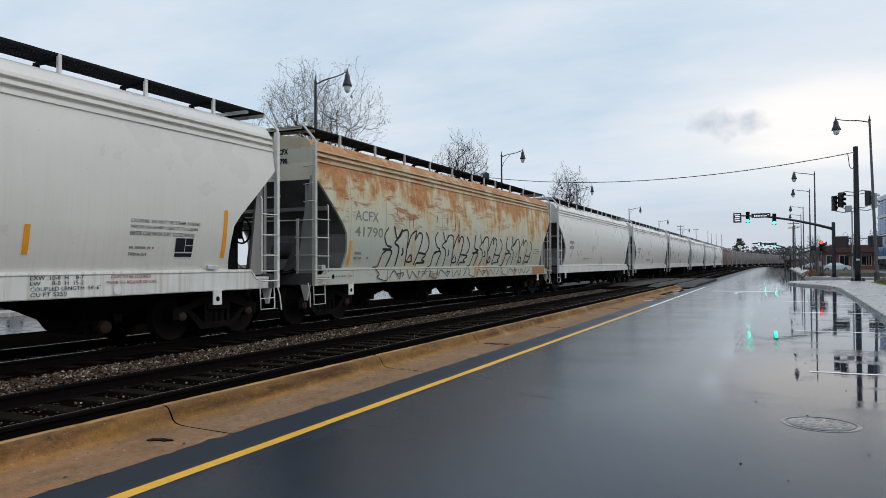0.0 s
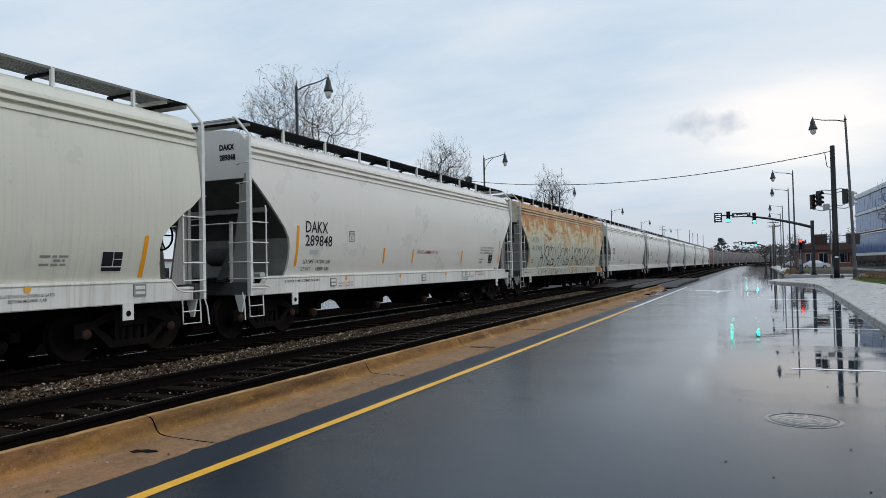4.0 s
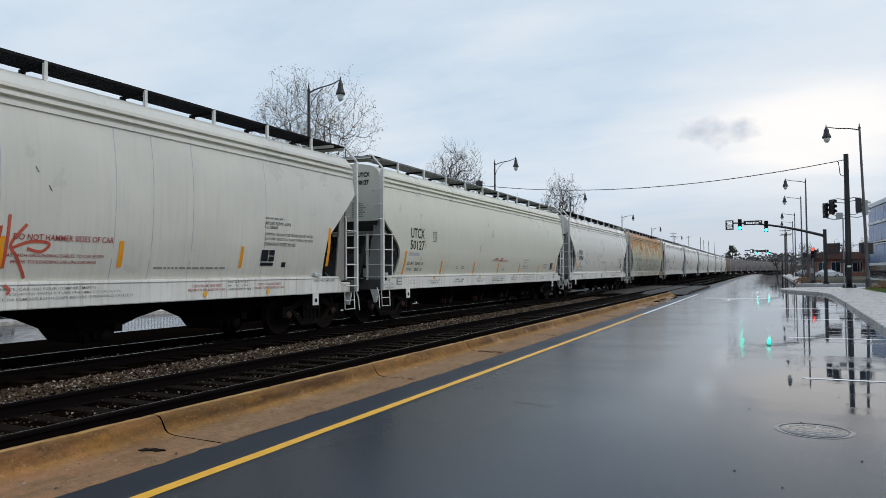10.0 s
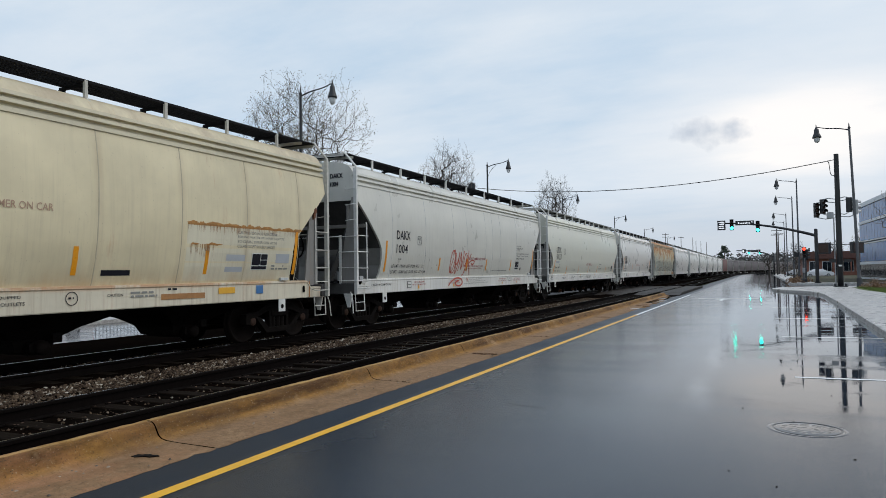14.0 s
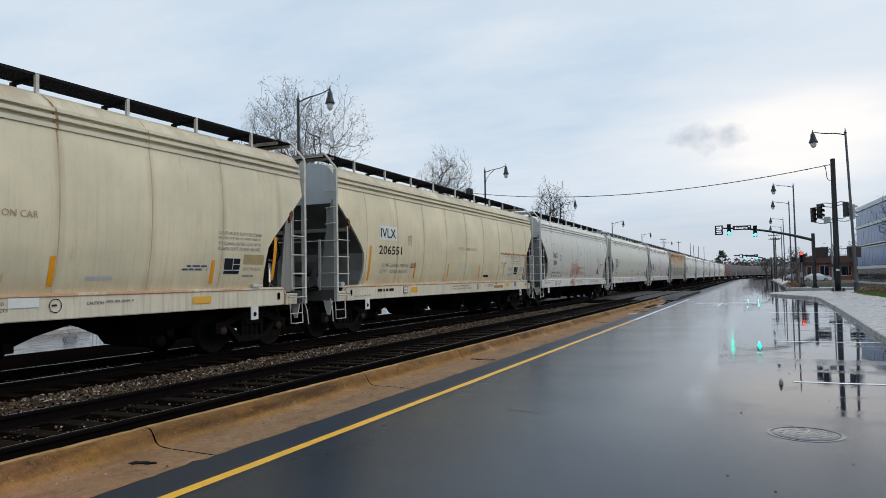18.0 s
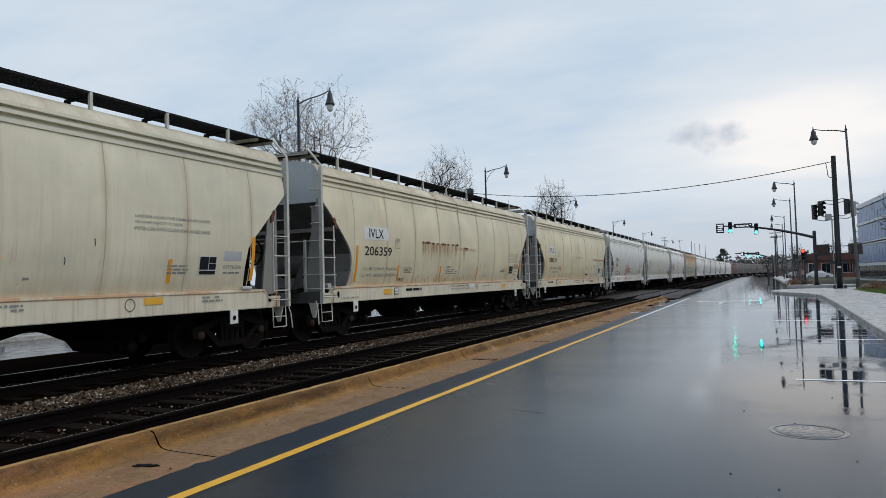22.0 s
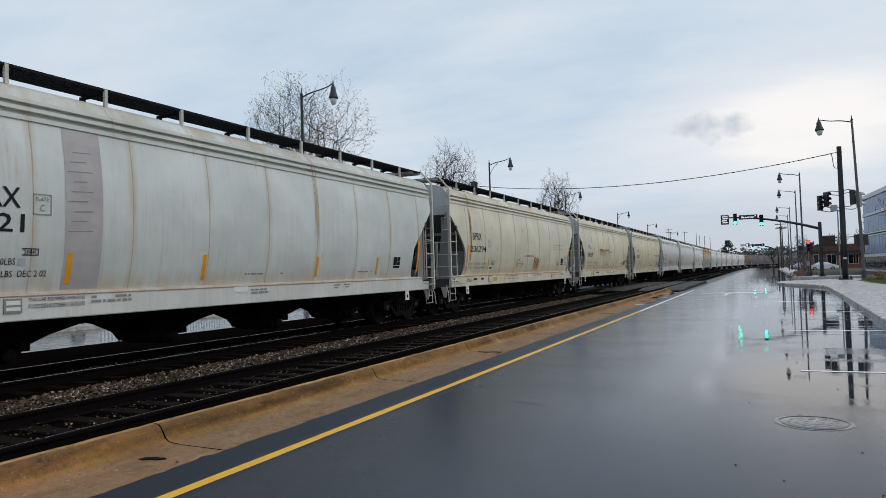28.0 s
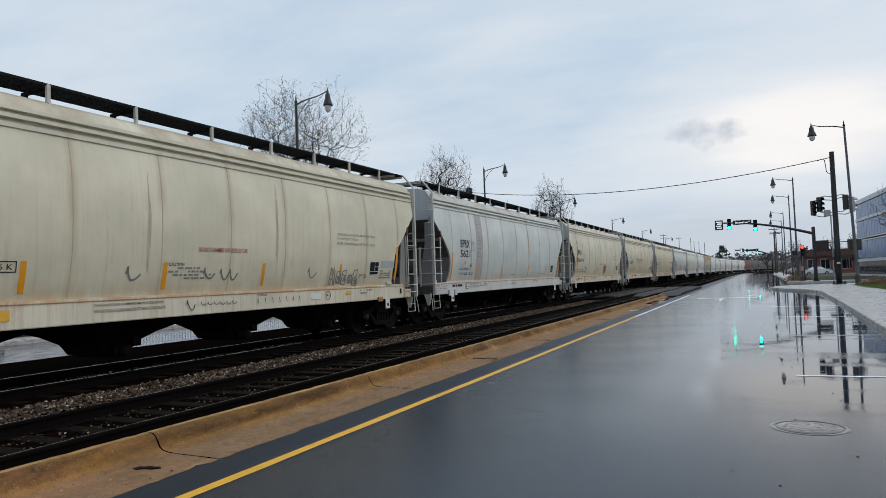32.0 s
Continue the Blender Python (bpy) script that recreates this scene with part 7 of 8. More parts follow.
def torn_corner(C, E):
    """Bent, rusted plate where the side meets the ladders."""
    for y, d in ((0.0, 1), (E, -1)):
        rnd = random.Random(int(E * 10) + d)
        p = [(0.50, 3.00), (0.46, 2.90), (0.51, 2.84), (0.53, 2.76), (0.57, 2.72), (0.60, 2.82), (0.57, 2.86), (0.58, 2.94)]
        part("rusted_gusset", Shape().prism([(y + d * (a + rnd.uniform(-0.02, 0.02)), z) for a, z in p], "x", 1.555, 1.605), "rust_solid", C)


# first cream car
C = T1
sticker(C, 2.10, 3.10, 2.54, 2.93, "decal_white")
lettering(C, "IVLX", 2.17, 3.03, 2.60, 2.86)
lettering(C, "206551", 2.08, 3.42, 2.14, 2.38)
plate_box(C, 3.80, 4.03, 2.45, 2.72, True)
lettering(C, "LD LMT  220500LB  99800 KG", 2.30, 3.85, 1.80, 1.89, "stencil_faint")
lettering(C, "LT WT    65500LB  30100 KG", 2.26, 3.82, 1.63, 1.72, "stencil_faint")
box_mark(C, "286 K", 4.05, 4.38, 1.78, 1.93)
reflectors(C, (4.35, 6.84, 9.73, 12.48), 1.48, 0.44)
patch(C, "reflector", 1.58, 1.68, 1.42, 2.35, "orange")
patch(C, "reflector", 15.14, 15.24, 1.46, 2.40, "orange")
lettering(C, "DO NOT HAMMER ON CAR", 7.62, 9.32, 2.42, 2.53, "stencil_pink")
sticker(C, 11.95, 15.1, 1.36, 2.42, "decal_grey").active_material = M["tan_grey_car"]
worn_line(C, 11.93, 15.3, 2.43, 12, 0.05, 90, 0.20, "rust_orange")
worn_line(C, 12.05, 12.7, 2.04, 13, 0.05, 24, 0.30, "rust_orange")
sticker(C, 11.95, 15.3, 2.385, 2.425, "rust_orange")
lettering(C, "CAUTION DO NOT USE STEAM", 13.28, 14.5, 2.27, 2.33, "stencil_faint")
lettering(C, "BOILING WATER OR SHARP OBJECTS", 13.28, 14.75, 2.18, 2.24, "stencil_faint")
lettering(C, "TO CLEAN, ENTER CAR WITH", 13.28, 14.5, 2.09, 2.15, "stencil_faint")
lettering(C, "CLEAN SOFT SOLED SHOES", 13.28, 14.45, 2.00, 2.06, "stencil_faint")
inspection(C, 13.75, 1.56, 0.50, 0.34)
sticker(C, 13.0, 13.55, 1.74, 1.86, "decal_grey")
sticker(C, 13.0, 13.5, 1.52, 1.62, "decal_grey")
sticker(C, 14.52, 14.98, 1.70, 1.90, "decal_grey")
bars(C, 14.40, 1.52, 0.7, 0.14)
sticker(C, 10.22, 10.78, 1.47, 1.56, "stencil")
acf_sill(C, T1_E, 9.72)
sill_text(C, "CAR HAS FOUR COMPARTMENTS EQUIPPED", 7.3, 8.92, 1.15, 1.20)
sill_text(C, "WITH 5015 FLUIDIZED BUTTERFLY OUTLETS", 7.3, 8.98, 1.06, 1.11)
sill_text(C, "CAUTION", 10.35, 10.65, 1.13, 1.18)
bars(C, 10.8, 1.08, 0.6, 0.12, "stencil_faint", surface=SX, line=0.045)
sticker(C, 11.45, 12.5, 1.04, 1.14, "rust_run", SX - 0.002)
bars(C, 11.6, 1.18, 0.7, 0.06, "stencil", surface=SX, line=0.05)
sticker(C, 12.86, 13.32, 1.10, 1.22, "decal_yellow", SX)
sticker(C, 13.96, 14.18, 1.07, 1.24, "decal_blue", SX)
torn_corner(C, T1_E)
end_letters(C, ("IVLX", "206551"), 4.0, x0=0.02)

# second cream car
C = T2
sticker(C, 1.90, 3.22, 2.54, 2.88, "decal_white")
lettering(C, "IVLX", 2.16, 2.94, 2.58, 2.83)
lettering(C, "206359", 1.94, 3.41, 2.11, 2.36)
plate_box(C, 3.62, 3.88, 2.34, 2.62, True)
lettering(C, "LD LMT  220500LB  100000 KG", 1.94, 3.78, 1.72, 1.80, "stencil_faint")
lettering(C, "LT WT    65500LB  29700 KG", 1.90, 3.76, 1.55, 1.63, "stencil_faint")
box_mark(C, "286 K", 4.22, 4.72, 1.66, 1.80)
lettering(C, "DEC3", 3.95, 4.25, 1.40, 1.50)
reflectors(C, (3.88, 6.80, 10.02, 13.33), 1.42, 0.44)
patch(C, "reflector", 1.52, 1.62, 1.42, 2.35, "orange")
patch(C, "reflector", 15.10, 15.20, 1.46, 2.38, "orange")
halo(C, 5.40, 8.05, 2.56, 71, 34)
halo(C, 8.60, 8.80, 2.48, 72, 3)
worn_line(C, 5.35, 8.05, 2.58, 21, 0.12, 70, 0.55)
worn_line(C, 8.62, 8.75, 2.50, 22, 0.07, 3, 0.4)
lettering(C, "DO NOT HAMMER ON CAR", 8.0, 9.75, 2.40, 2.50, "stencil_pink")
lettering(C, "CAUTION", 7.22, 7.62, 1.80, 1.86)
bars(C, 7.22, 1.56, 1.0, 0.20)
for z, t in ((2.36, "CAUTION DO NOT USE STEAM"), (2.26, "BOILING WATER OR SHARP OBJECTS"), (2.16, "TO CLEAN. ENTER CAR WITH"), (2.06, "CLEAN SOFT SOLED SHOES.")):
    lettering(C, t, 13.42, 14.67, z, z + 0.065, "stencil_faint")
inspection(C, 13.62, 1.59, 0.47, 0.33)
sticker(C, 14.17, 14.80, 1.79, 1.99, "rust_tan")
lettering(C, "EXT PE-3101", 14.18, 14.72, 1.67, 1.73, "stencil_faint")
bars(C, 14.2, 1.50, 0.6, 0.08)
bars(C, 12.55, 1.60, 0.75, 0.16, "stencil_blue")
sticker(C, 10.6, 11.1, 1.50, 1.56, "decal_grey")
acf_sill(C, T2_E, 10.12, 4.45, 3.12)
sill_text(C, "NOTE: CAR HAS FOUR COMPARTMENTS EQUIPPED", 7.5, 9.35, 1.16, 1.21)
sill_text(C, "WITH 5015 FLUIDIZED BUTTERFLY OUTLETS", 7.75, 9.4, 1.07, 1.12)
sticker(C, 9.40, 9.86, 1.12, 1.26, "decal_white", SX)
sill_text(C, "CAUTION", 10.65, 10.95, 1.12, 1.17)
bars(C, 11.0, 1.08, 0.7, 0.10, "stencil_faint", surface=SX, line=0.045)
sticker(C, 12.88, 13.34, 1.05, 1.18, "decal_yellow", SX)
for k, (y, low, w) in enumerate(((6.63, 2.7, 0.034), (8.36, 2.9, 0.030), (10.09, 3.3, 0.024), (11.82, 3.72, 0.010), (13.55, 3.74, 0.008))):
    roof_drip(C, y, low, w)
    if k < 3:
        roof_drip(C, y + 0.012, 3.5, w * 0.35, "rust_solid")
stain(C, 5.3, 8.9, 1.33, 1.48, 74, "rust_run", 9)
stain(C, 5.0, 9.4, 1.33, 1.62, 75, "rust_wash", 30)
torn_corner(C, T2_E)
end_letters(C, ("IVLX", "206359"), 4.0, x0=0.02)

# third cream car
C = T3
before = set(T3.children)
lettering(C, "BPRX", 2.27, 3.12, 2.56, 2.82)
lettering(C, "206294", 2.09, 3.59, 2.12, 2.36)
plate_box(C, 3.81, 4.05, 2.35, 2.61, True)
lettering(C, "LD LMT  220500LB  100000 KG", 1.98, 3.78, 1.67, 1.75, "stencil_faint")
lettering(C, "LT WT    65500LB  29700 KG", 1.98, 3.77, 1.53, 1.61, "stencil_faint")
box_mark(C, "286 K", 4.19, 4.58, 1.66, 1.82)
bars(C, 4.12, 1.50, 0.6, 0.08, "stencil", line=0.08)
reflectors(C, (3.94, 6.60, 9.80, 12.86), 1.48, 0.42)
patch(C, "reflector", 1.80, 1.90, 1.45, 2.37, "orange")
patch(C, "reflector", 14.99, 15.09, 1.50, 2.38, "orange")
lettering(C, "DO NOT HAMMER ON SIDES OF CAR", 7.58, 8.90, 2.00, 2.08, "stencil_red")
lettering(C, "CAUTION", 6.68, 7.02, 1.84, 1.90)
bars(C, 6.68, 1.56, 0.95, 0.24)
for z, t in ((2.58, "CAUTION: DO NOT USE STEAM, BOILING WATER"), (2.48, "OR SHARP OBJECTS TO CLEAN"), (2.38, "ENTER CAR WITH CLEAN SOFT SOLED SHOES")):
    lettering(C, t, 12.05, 13.8 if len(t) > 30 else 13.1, z, z + 0.06, "stencil_faint")
inspection(C, 13.56, 1.62, 0.44, 0.36)
bars(C, 12.80, 1.60, 0.55, 0.20)
sticker(C, 14.20, 14.70, 1.90, 2.08, "decal_grey")
lettering(C, "EXT PE-3101", 14.20, 14.70, 1.74, 1.81, "stencil_faint")
bars(C, 14.2, 1.60, 0.55, 0.08)
bars(C, 9.95, 1.52, 0.45, 0.08)
stain(C, 8.95, 9.70, 1.40, 2.05, 31, runs=46)
stain(C, 2.02, 2.20, 1.6, 3.7, 32, runs=18)
for y in (2.06, 2.16):
    s = Shape().strip([[(profile(z) + 0.006, y + w * 0.4 - h, z), (profile(z) + 0.006, y + w * 0.4 + h, z)] for z, w, h in ((3.74, -0.1, 0.014), (3.4, -0.02, 0.012), (3.1, 0.03, 0.010), (2.8, 0.06, 0.006))])
    part("rust_run", s, "rust_run", C, fix=False)
    s = Shape().strip([[(x + 0.012, y - 0.04 - k, z), (x + 0.012, y - 0.04 + k, z)] for x, z, k in ((1.52, 3.765, 0.012), (1.512, 3.84, 0.018), (1.505, 3.905, 0.012), (1.497, 3.965, 0.02), (1.487, 4.025, 0.012), (1.472, 4.085, 0.022), (1.40, 4.19, 0.025))])
    part("rust_run", s, "rust_run", C, fix=False)
for y, z in ((4.2, 3.1), (7.2, 3.2), (7.3, 3.15), (8.6, 2.7), (4.8, 2.3), (7.0, 2.0), (10.8, 1.9), (11.3, 2.2)):
    scribble(C, [[(y, z), (y + 0.02, z - 0.05), (y + 0.01, z - 0.12)]], "graffiti_black", 0.016, "scuff")
acf_sill(C, T3_E, 12.06, 2.55)
scribble(C, [wave(1.85, 2.35, 1.05, 1.24, 4, 3, 0.3, 8)], "graffiti_black", 0.022, surface=SX + 0.002)
sill_text(C, "CAR HAS FOUR COMPARTMENTS EQUIPPED", 5.15, 6.85, 1.18, 1.23)
sill_text(C, "WITH 5015 FLUIDIZED BUTTERFLY OUTLETS", 5.15, 6.88, 1.08, 1.13)
sticker(C, 8.26, 8.76, 1.10, 1.25, "decal_white", SX)
sill_text(C, "CAUTION", 9.2, 9.5, 1.16, 1.21)
bars(C, 9.6, 1.10, 0.7, 0.12, "stencil_faint", surface=SX, line=0.045)
sticker(C, 12.35, 12.75, 1.12, 1.24, "decal_yellow", SX)
bars(C, 13.7, 1.06, 0.6, 0.16, "stencil_faint", surface=SX, line=0.05)
for o in set(T3.children) - before:
    mid = sum(v.co.y for v in o.data.vertices) / len(o.data.vertices)
    o.matrix_basis = pose(0, -0.34 if mid < 5 else 0.32, 0) @ o.matrix_basis
torn_corner(C, T3_E)
end_letters(C, ("BPRX", "206294"), 4.0, x0=0.02)

# faded blue-white car
C = T4
before = set(T4.children)
lettering(C, "BPRX", 2.33, 3.16, 2.50, 2.78)
lettering(C, "5621", 2.33, 3.22, 2.16, 2.42)
plate_box(C, 3.47, 3.75, 2.42, 2.72, True)
part("round_sticker", Shape().lathe([(0.0, 1.575), (0.06, 1.572)], "x", 14, (0, 2.78, 1.98)), "decal_yellow", C)
box_mark(C, "286K", 3.33, 3.58, 1.84, 1.94)
lettering(C, "LD LMT214700LBS", 2.27, 3.12, 1.71, 1.80)
sticker(C, 3.15, 3.27, 1.70, 1.80, "decal_grey")
lettering(C, "LT WT  71300LBS  DEC 2 02", 2.27, 3.60, 1.54, 1.63)
p = patch(C, "primer_patch", 3.98, 4.62, 1.34, 3.75, "patch_mauve", off=0.005, rows=12)
for k in range(9):
    z = 2.2 + k * 0.15
    scribble(C, [[(4.02 + (k % 3) * 0.05, z), (4.45 - (k % 2) * 0.1, z + 0.02)]], "stencil_faint", 0.014, "scuff")
reflectors(C, (4.08, 6.85, 10.45, 13.22), 1.42, 0.46)
patch(C, "reflector", 1.60, 1.70, 1.42, 2.30, "orange")
patch(C, "reflector", 15.56, 15.66, 1.48, 2.40, "orange")
stain(C, 10.32, 10.46, 2.2, 3.7, 42, "rust_wash", 8)
roof_drip(C, 10.34, 2.1, 0.014)
roof_drip(C, 10.46, 1.9, 0.014)
roof_drip(C, 10.35, 3.1, 0.007, "rust_solid")
for y, low in ((4.9, 3.5), (6.63, 3.6), (8.36, 3.3), (12.2, 3.6)):
    roof_drip(C, y, low, 0.012, "rust_wash")
bars(C, 8.0, 1.48, 1.3, 0.05)
bars(C, 12.3, 1.48, 0.8, 0.05)
inspection(C, 14.1, 1.58, 0.40, 0.34)
bars(C, 1.80, 1.10, 2.78 - (1.80), 1.22 - (1.10), "stencil", surface=SX, line=0.10, density=0.95)
routing_board(C, 2.99, 1.04)
sill_text(C, "THIS CAR EQUIPPED WITH 5015", 3.48, 4.38, 1.18, 1.24)
sill_text(C, "FLUIDIZED BUTTERFLY OUTLETS", 3.48, 4.38, 1.09, 1.15)
bars(C, 4.5, 1.07, 0.9, 0.16, "stencil_faint", surface=SX, line=0.05)
sticker(C, 7.7, 8.1, 1.16, 1.27, "decal_white", SX)
bars(C, 8.2, 1.08, 0.7, 0.13, "stencil_faint", surface=SX, line=0.045)
bars(C, 11.2, 1.10, 0.8, 0.12, "stencil_faint", surface=SX, line=0.045)
sill_text(C, "2 INCH HF", 0.95, 1.3, 1.16, 1.21, "stencil_faint")
sill_text(C, "COMP SHOES", 0.95, 1.35, 1.08, 1.13, "stencil_faint")
for y in (1.45, 1.95):
    part("jacking_lug", Shape().box(1.462, 1.50, y, y + 0.2, 0.86, 1.06, 0.02), "end_grey", C)
for o in set(T4.children) - before:
    mid = sum(v.co.y for v in o.data.vertices) / len(o.data.vertices)
    o.matrix_basis = pose(0, -0.18 if mid < 3.4 else -0.31, 0) @ o.matrix_basis
torn_corner(C, T4_E)
end_letters(C, ("BPRX", "5621"), 4.0, x0=0.02)

# last cream car
C = T5
before = set(T5.children)
lettering(C, "DO NOT HAMMER ON SIDES OF CAR", 8.35, 9.70, 2.08, 2.17, "stencil_red")
reflectors(C, (5.01, 7.59, 10.25, 13.20), 1.42, 0.46)
patch(C, "reflector", 16.03, 16.13, 1.46, 2.38, "orange")
lettering(C, "CAUTION", 7.66, 8.02, 1.82, 1.88)
bars(C, 7.66, 1.56, 1.1, 0.24)
for z, t in ((2.58, "CAUTION: DO NOT USE STEAM, BOILING WATER"), (2.47, "OR SHARP OBJECTS TO CLEAN."), (2.36, "ENTER CAR WITH CLEAN SOFT SOLED SHOES")):
    lettering(C, t, 12.98, 14.8 if len(t) > 30 else 14.0, z, z + 0.065, "stencil_faint")
inspection(C, 14.62, 1.60, 0.46, 0.36)
sticker(C, 15.2, 15.95, 1.78, 1.98, "decal_grey")
bars(C, 15.2, 1.46, 0.7, 0.26)
bars(C, 14.1, 1.50, 0.5, 0.12)
box_mark(C, "286 K", 4.45, 4.91, 1.72, 1.88)
for k, (a, b) in enumerate(((8.45, 8.75), (8.9, 9.15), (9.15, 9.4), (11.75, 12.1), (6.7, 7.0))):
    scribble(C, [wave(a, b, 1.55, 1.82, 1, k + 2, 0.1)], "spray_grey", 0.035)
tag_letters(C, 12.75, 14.05, 1.40, 1.72, 5, 55, "spray_grey", 0.035)
scribble(C, [wave(8.1, 8.3, 1.0, 1.25, 1, 3, 0.0)], "graffiti_black", 0.02, surface=SX + 0.002)
for k in range(6):
    scribble(C, [wave(8.45 + k * 0.17, 8.58 + k * 0.17, 1.08, 1.16, 1, k, 0.2)], "graffiti_black", 0.014, surface=SX + 0.002)
acf_sill(C, T5_E + 0.86, 12.71, 2.4)
sill_text(C, "CAR HAS FOUR COMPARTMENTS EQUIPPED", 6.2, 7.60, 1.17, 1.22)
sill_text(C, "WITH 5015 FLUIDIZED BUTTERFLY OUTLETS", 6.2, 7.64, 1.08, 1.13)
sill_text(C, "CAUTION", 10.1, 10.4, 1.20, 1.25)
for k in range(7):
    scribble(C, [[(10.1 + k * 0.24, 1.16), (10.12 + k * 0.24, 1.05)]], "graffiti_black", 0.02, surface=SX + 0.001)
sticker(C, 12.0, 12.42, 1.06, 1.19, "decal_white", SX)
sticker(C, 13.5, 13.75, 1.12, 1.20, "decal_yellow", SX)
bars(C, 14.2, 1.06, 0.7, 0.16, "stencil_faint", surface=SX, line=0.05)
part("roller", Shape().box(1.462, 1.50, 15.1, 15.35, 0.86, 1.0, 0.02), "rust_run", C)
for y in (7.21, 10.66):
    stain(C, y - 0.03, y + 0.03, 1.7, 3.6, int(y * 10), "seam", 8)
lettering(C, "EXT PE-310F", 15.2, 15.8, 1.60, 1.66, "stencil_faint")
bars(C, 15.15, 1.48, 15.95 - 15.15, 1.54 - 1.48, "stencil_faint", line=0.05, density=0.95)

for o in set(T5.children) - before:
    o.matrix_basis = pose(0, -0.86, 0) @ o.matrix_basis
torn_corner(T5, T5_E)

# plain lettering on the cars further up
for k, (c, y0, w) in enumerate(TRAIN[9:15]):
    bars(c, 2.0, 2.0, 1.1, 0.55, "stencil_faint", line=0.2, seed=k)
    bars(c, 5.0 + k, 1.5, 2.0, 0.2, "stencil_faint", line=0.07, seed=k)


# ---- trees, woods, shrubs, buildings, parked cars ----
def tree(x, y, hgt, seed, label, wide, low=0.35, twigs=700, leaf=None, leaf_n=0, leaf_size=0.12, thin=0.006, cone=0.0, spray=0):
    """A tree with an open crown that fills an egg; wide: half its width; low: where the crown begins, as a part of the height; cone narrows the top."""
    ob = thing("tree", label, "tree", "trees", pose(x, y, 0))
    r = np.random.default_rng(seed)
    half = np.array([wide, wide, hgt * (1 - low) / 2])
    base = np.array([0.0, 0.0, hgt * low])
    u = r.normal(0, 1, (twigs, 3))
    u *= (r.random((twigs, 1)) ** 0.42) / np.linalg.norm(u, axis=1, keepdims=True)
    u[:, :2] *= (1 - cone * (u[:, 2:] + 1) / 2)
    lump = 0.82 + 0.18 * np.sin(3.0 * np.arctan2(u[:, 1], u[:, 0]) + 2.5 * u[:, 2] + seed)
    goal = base + np.array([0, 0, half[2]]) + u * half * lump[:, None]
    goal = goal[np.argsort(np.linalg.norm(goal - base, axis=1))]
    stem = [np.array([0.0, 0.0, hgt * low * k / 4]) + np.append(r.normal(0, 0.012 * hgt * (k > 0), 2), 0) for k in range(5)]
    pts, up = list(stem), [-1, 0, 1, 2, 3]
    where = np.zeros((twigs * 4 + 8, 3))
    where[:5] = pts
    head = np.zeros_like(where)
    head[:5] = (0, 0, 1)
    for g in goal:
        n = len(pts)
        v = g - where[4:n]
        d = np.linalg.norm(v, axis=1)
        d = d * (1.9 - 1.3 * (v * head[4:n]).sum(1) / (d + 1e-6))
        k = int(np.argmin(d)) + 4
        a = pts[k]
        L = np.linalg.norm(g - a)
        for t in ((0.4, 0.72, 1.0) if L > 0.5 else (1.0,)):
            q = a + (g - a) * t + (r.normal(0, 0.022 * L, 3) if t < 1 else 0) + np.array([0, 0, -0.10 * L * t * (1 - t) * 4])
            up.append(k)
            k = len(pts)
            pts.append(q)
            where[k] = q
            h = q - pts[up[k]]
            head[k] = h / (np.linalg.norm(h) + 1e-9)
    if spray:
        # fine twigs fanned from every tip
        for k in range(5, len(pts)):
            if k in up[k + 1:k + 4]:
                continue
            for q in range(spray):
                v = head[k] * 0.8 + r.normal(0, 0.55, 3) + np.array([0, 0, 0.35])
                v *= r.uniform(0.4, 1.0) * (wide / 6.0) ** 0.5 / (np.linalg.norm(v) + 1e-6)
                up.append(k)
                pts.append(pts[k] + v)
    load = np.ones(len(pts))
    for k in range(len(pts) - 1, 0, -1):
        load[up[k]] += load[k]
    rad = thin * load ** 0.40
    part("trunk", Shape().tube([tuple(p) for p in pts[:5]], rad[0] * 1.15, 9, True, rad[4]), "bark", ob)
    s = Shape()
    for k in range(5, len(pts)):
        if rad[k] > thin * 5.5:
            part("limb", Shape().tube([tuple(pts[up[k]]), tuple(pts[k])], rad[k] * 1.1, 7, True, rad[k]), "bark", ob)
        else:
            s.tube([tuple(pts[up[k]]), tuple(pts[k])], min(rad[up[k]], rad[k] * 1.25), 3, False, rad[k])
    tagged(part("crown", s, "bark", ob, fix=False), kind="stuff")
    if leaf:
        rnd = random.Random(seed)
        s = Shape()
        for k in range(5, len(pts)):
            if load[k] < 4:
                for q in range(leaf_n):
                    c = Vector(pts[k]) + Vector((rnd.gauss(0, 1), rnd.gauss(0, 1), rnd.gauss(0, 1))) * leaf_size * 1.6
                    w0 = Vector((rnd.uniform(-1, 1), rnd.uniform(-1, 1), rnd.uniform(-1, 0.4))).normalized() * leaf_size * rnd.uniform(0.6, 1.3)
                    w = w0.cross(Vector((rnd.uniform(-1, 1), rnd.uniform(-1, 1), rnd.uniform(-1, 1)))).normalized() * leaf_size * 0.35
                    s.add([c - w0, c + w, c + w0, c - w], [(0, 1, 2, 3)])
        tagged(part("leaves", s, leaf, ob, fix=False), kind="stuff")
    return ob


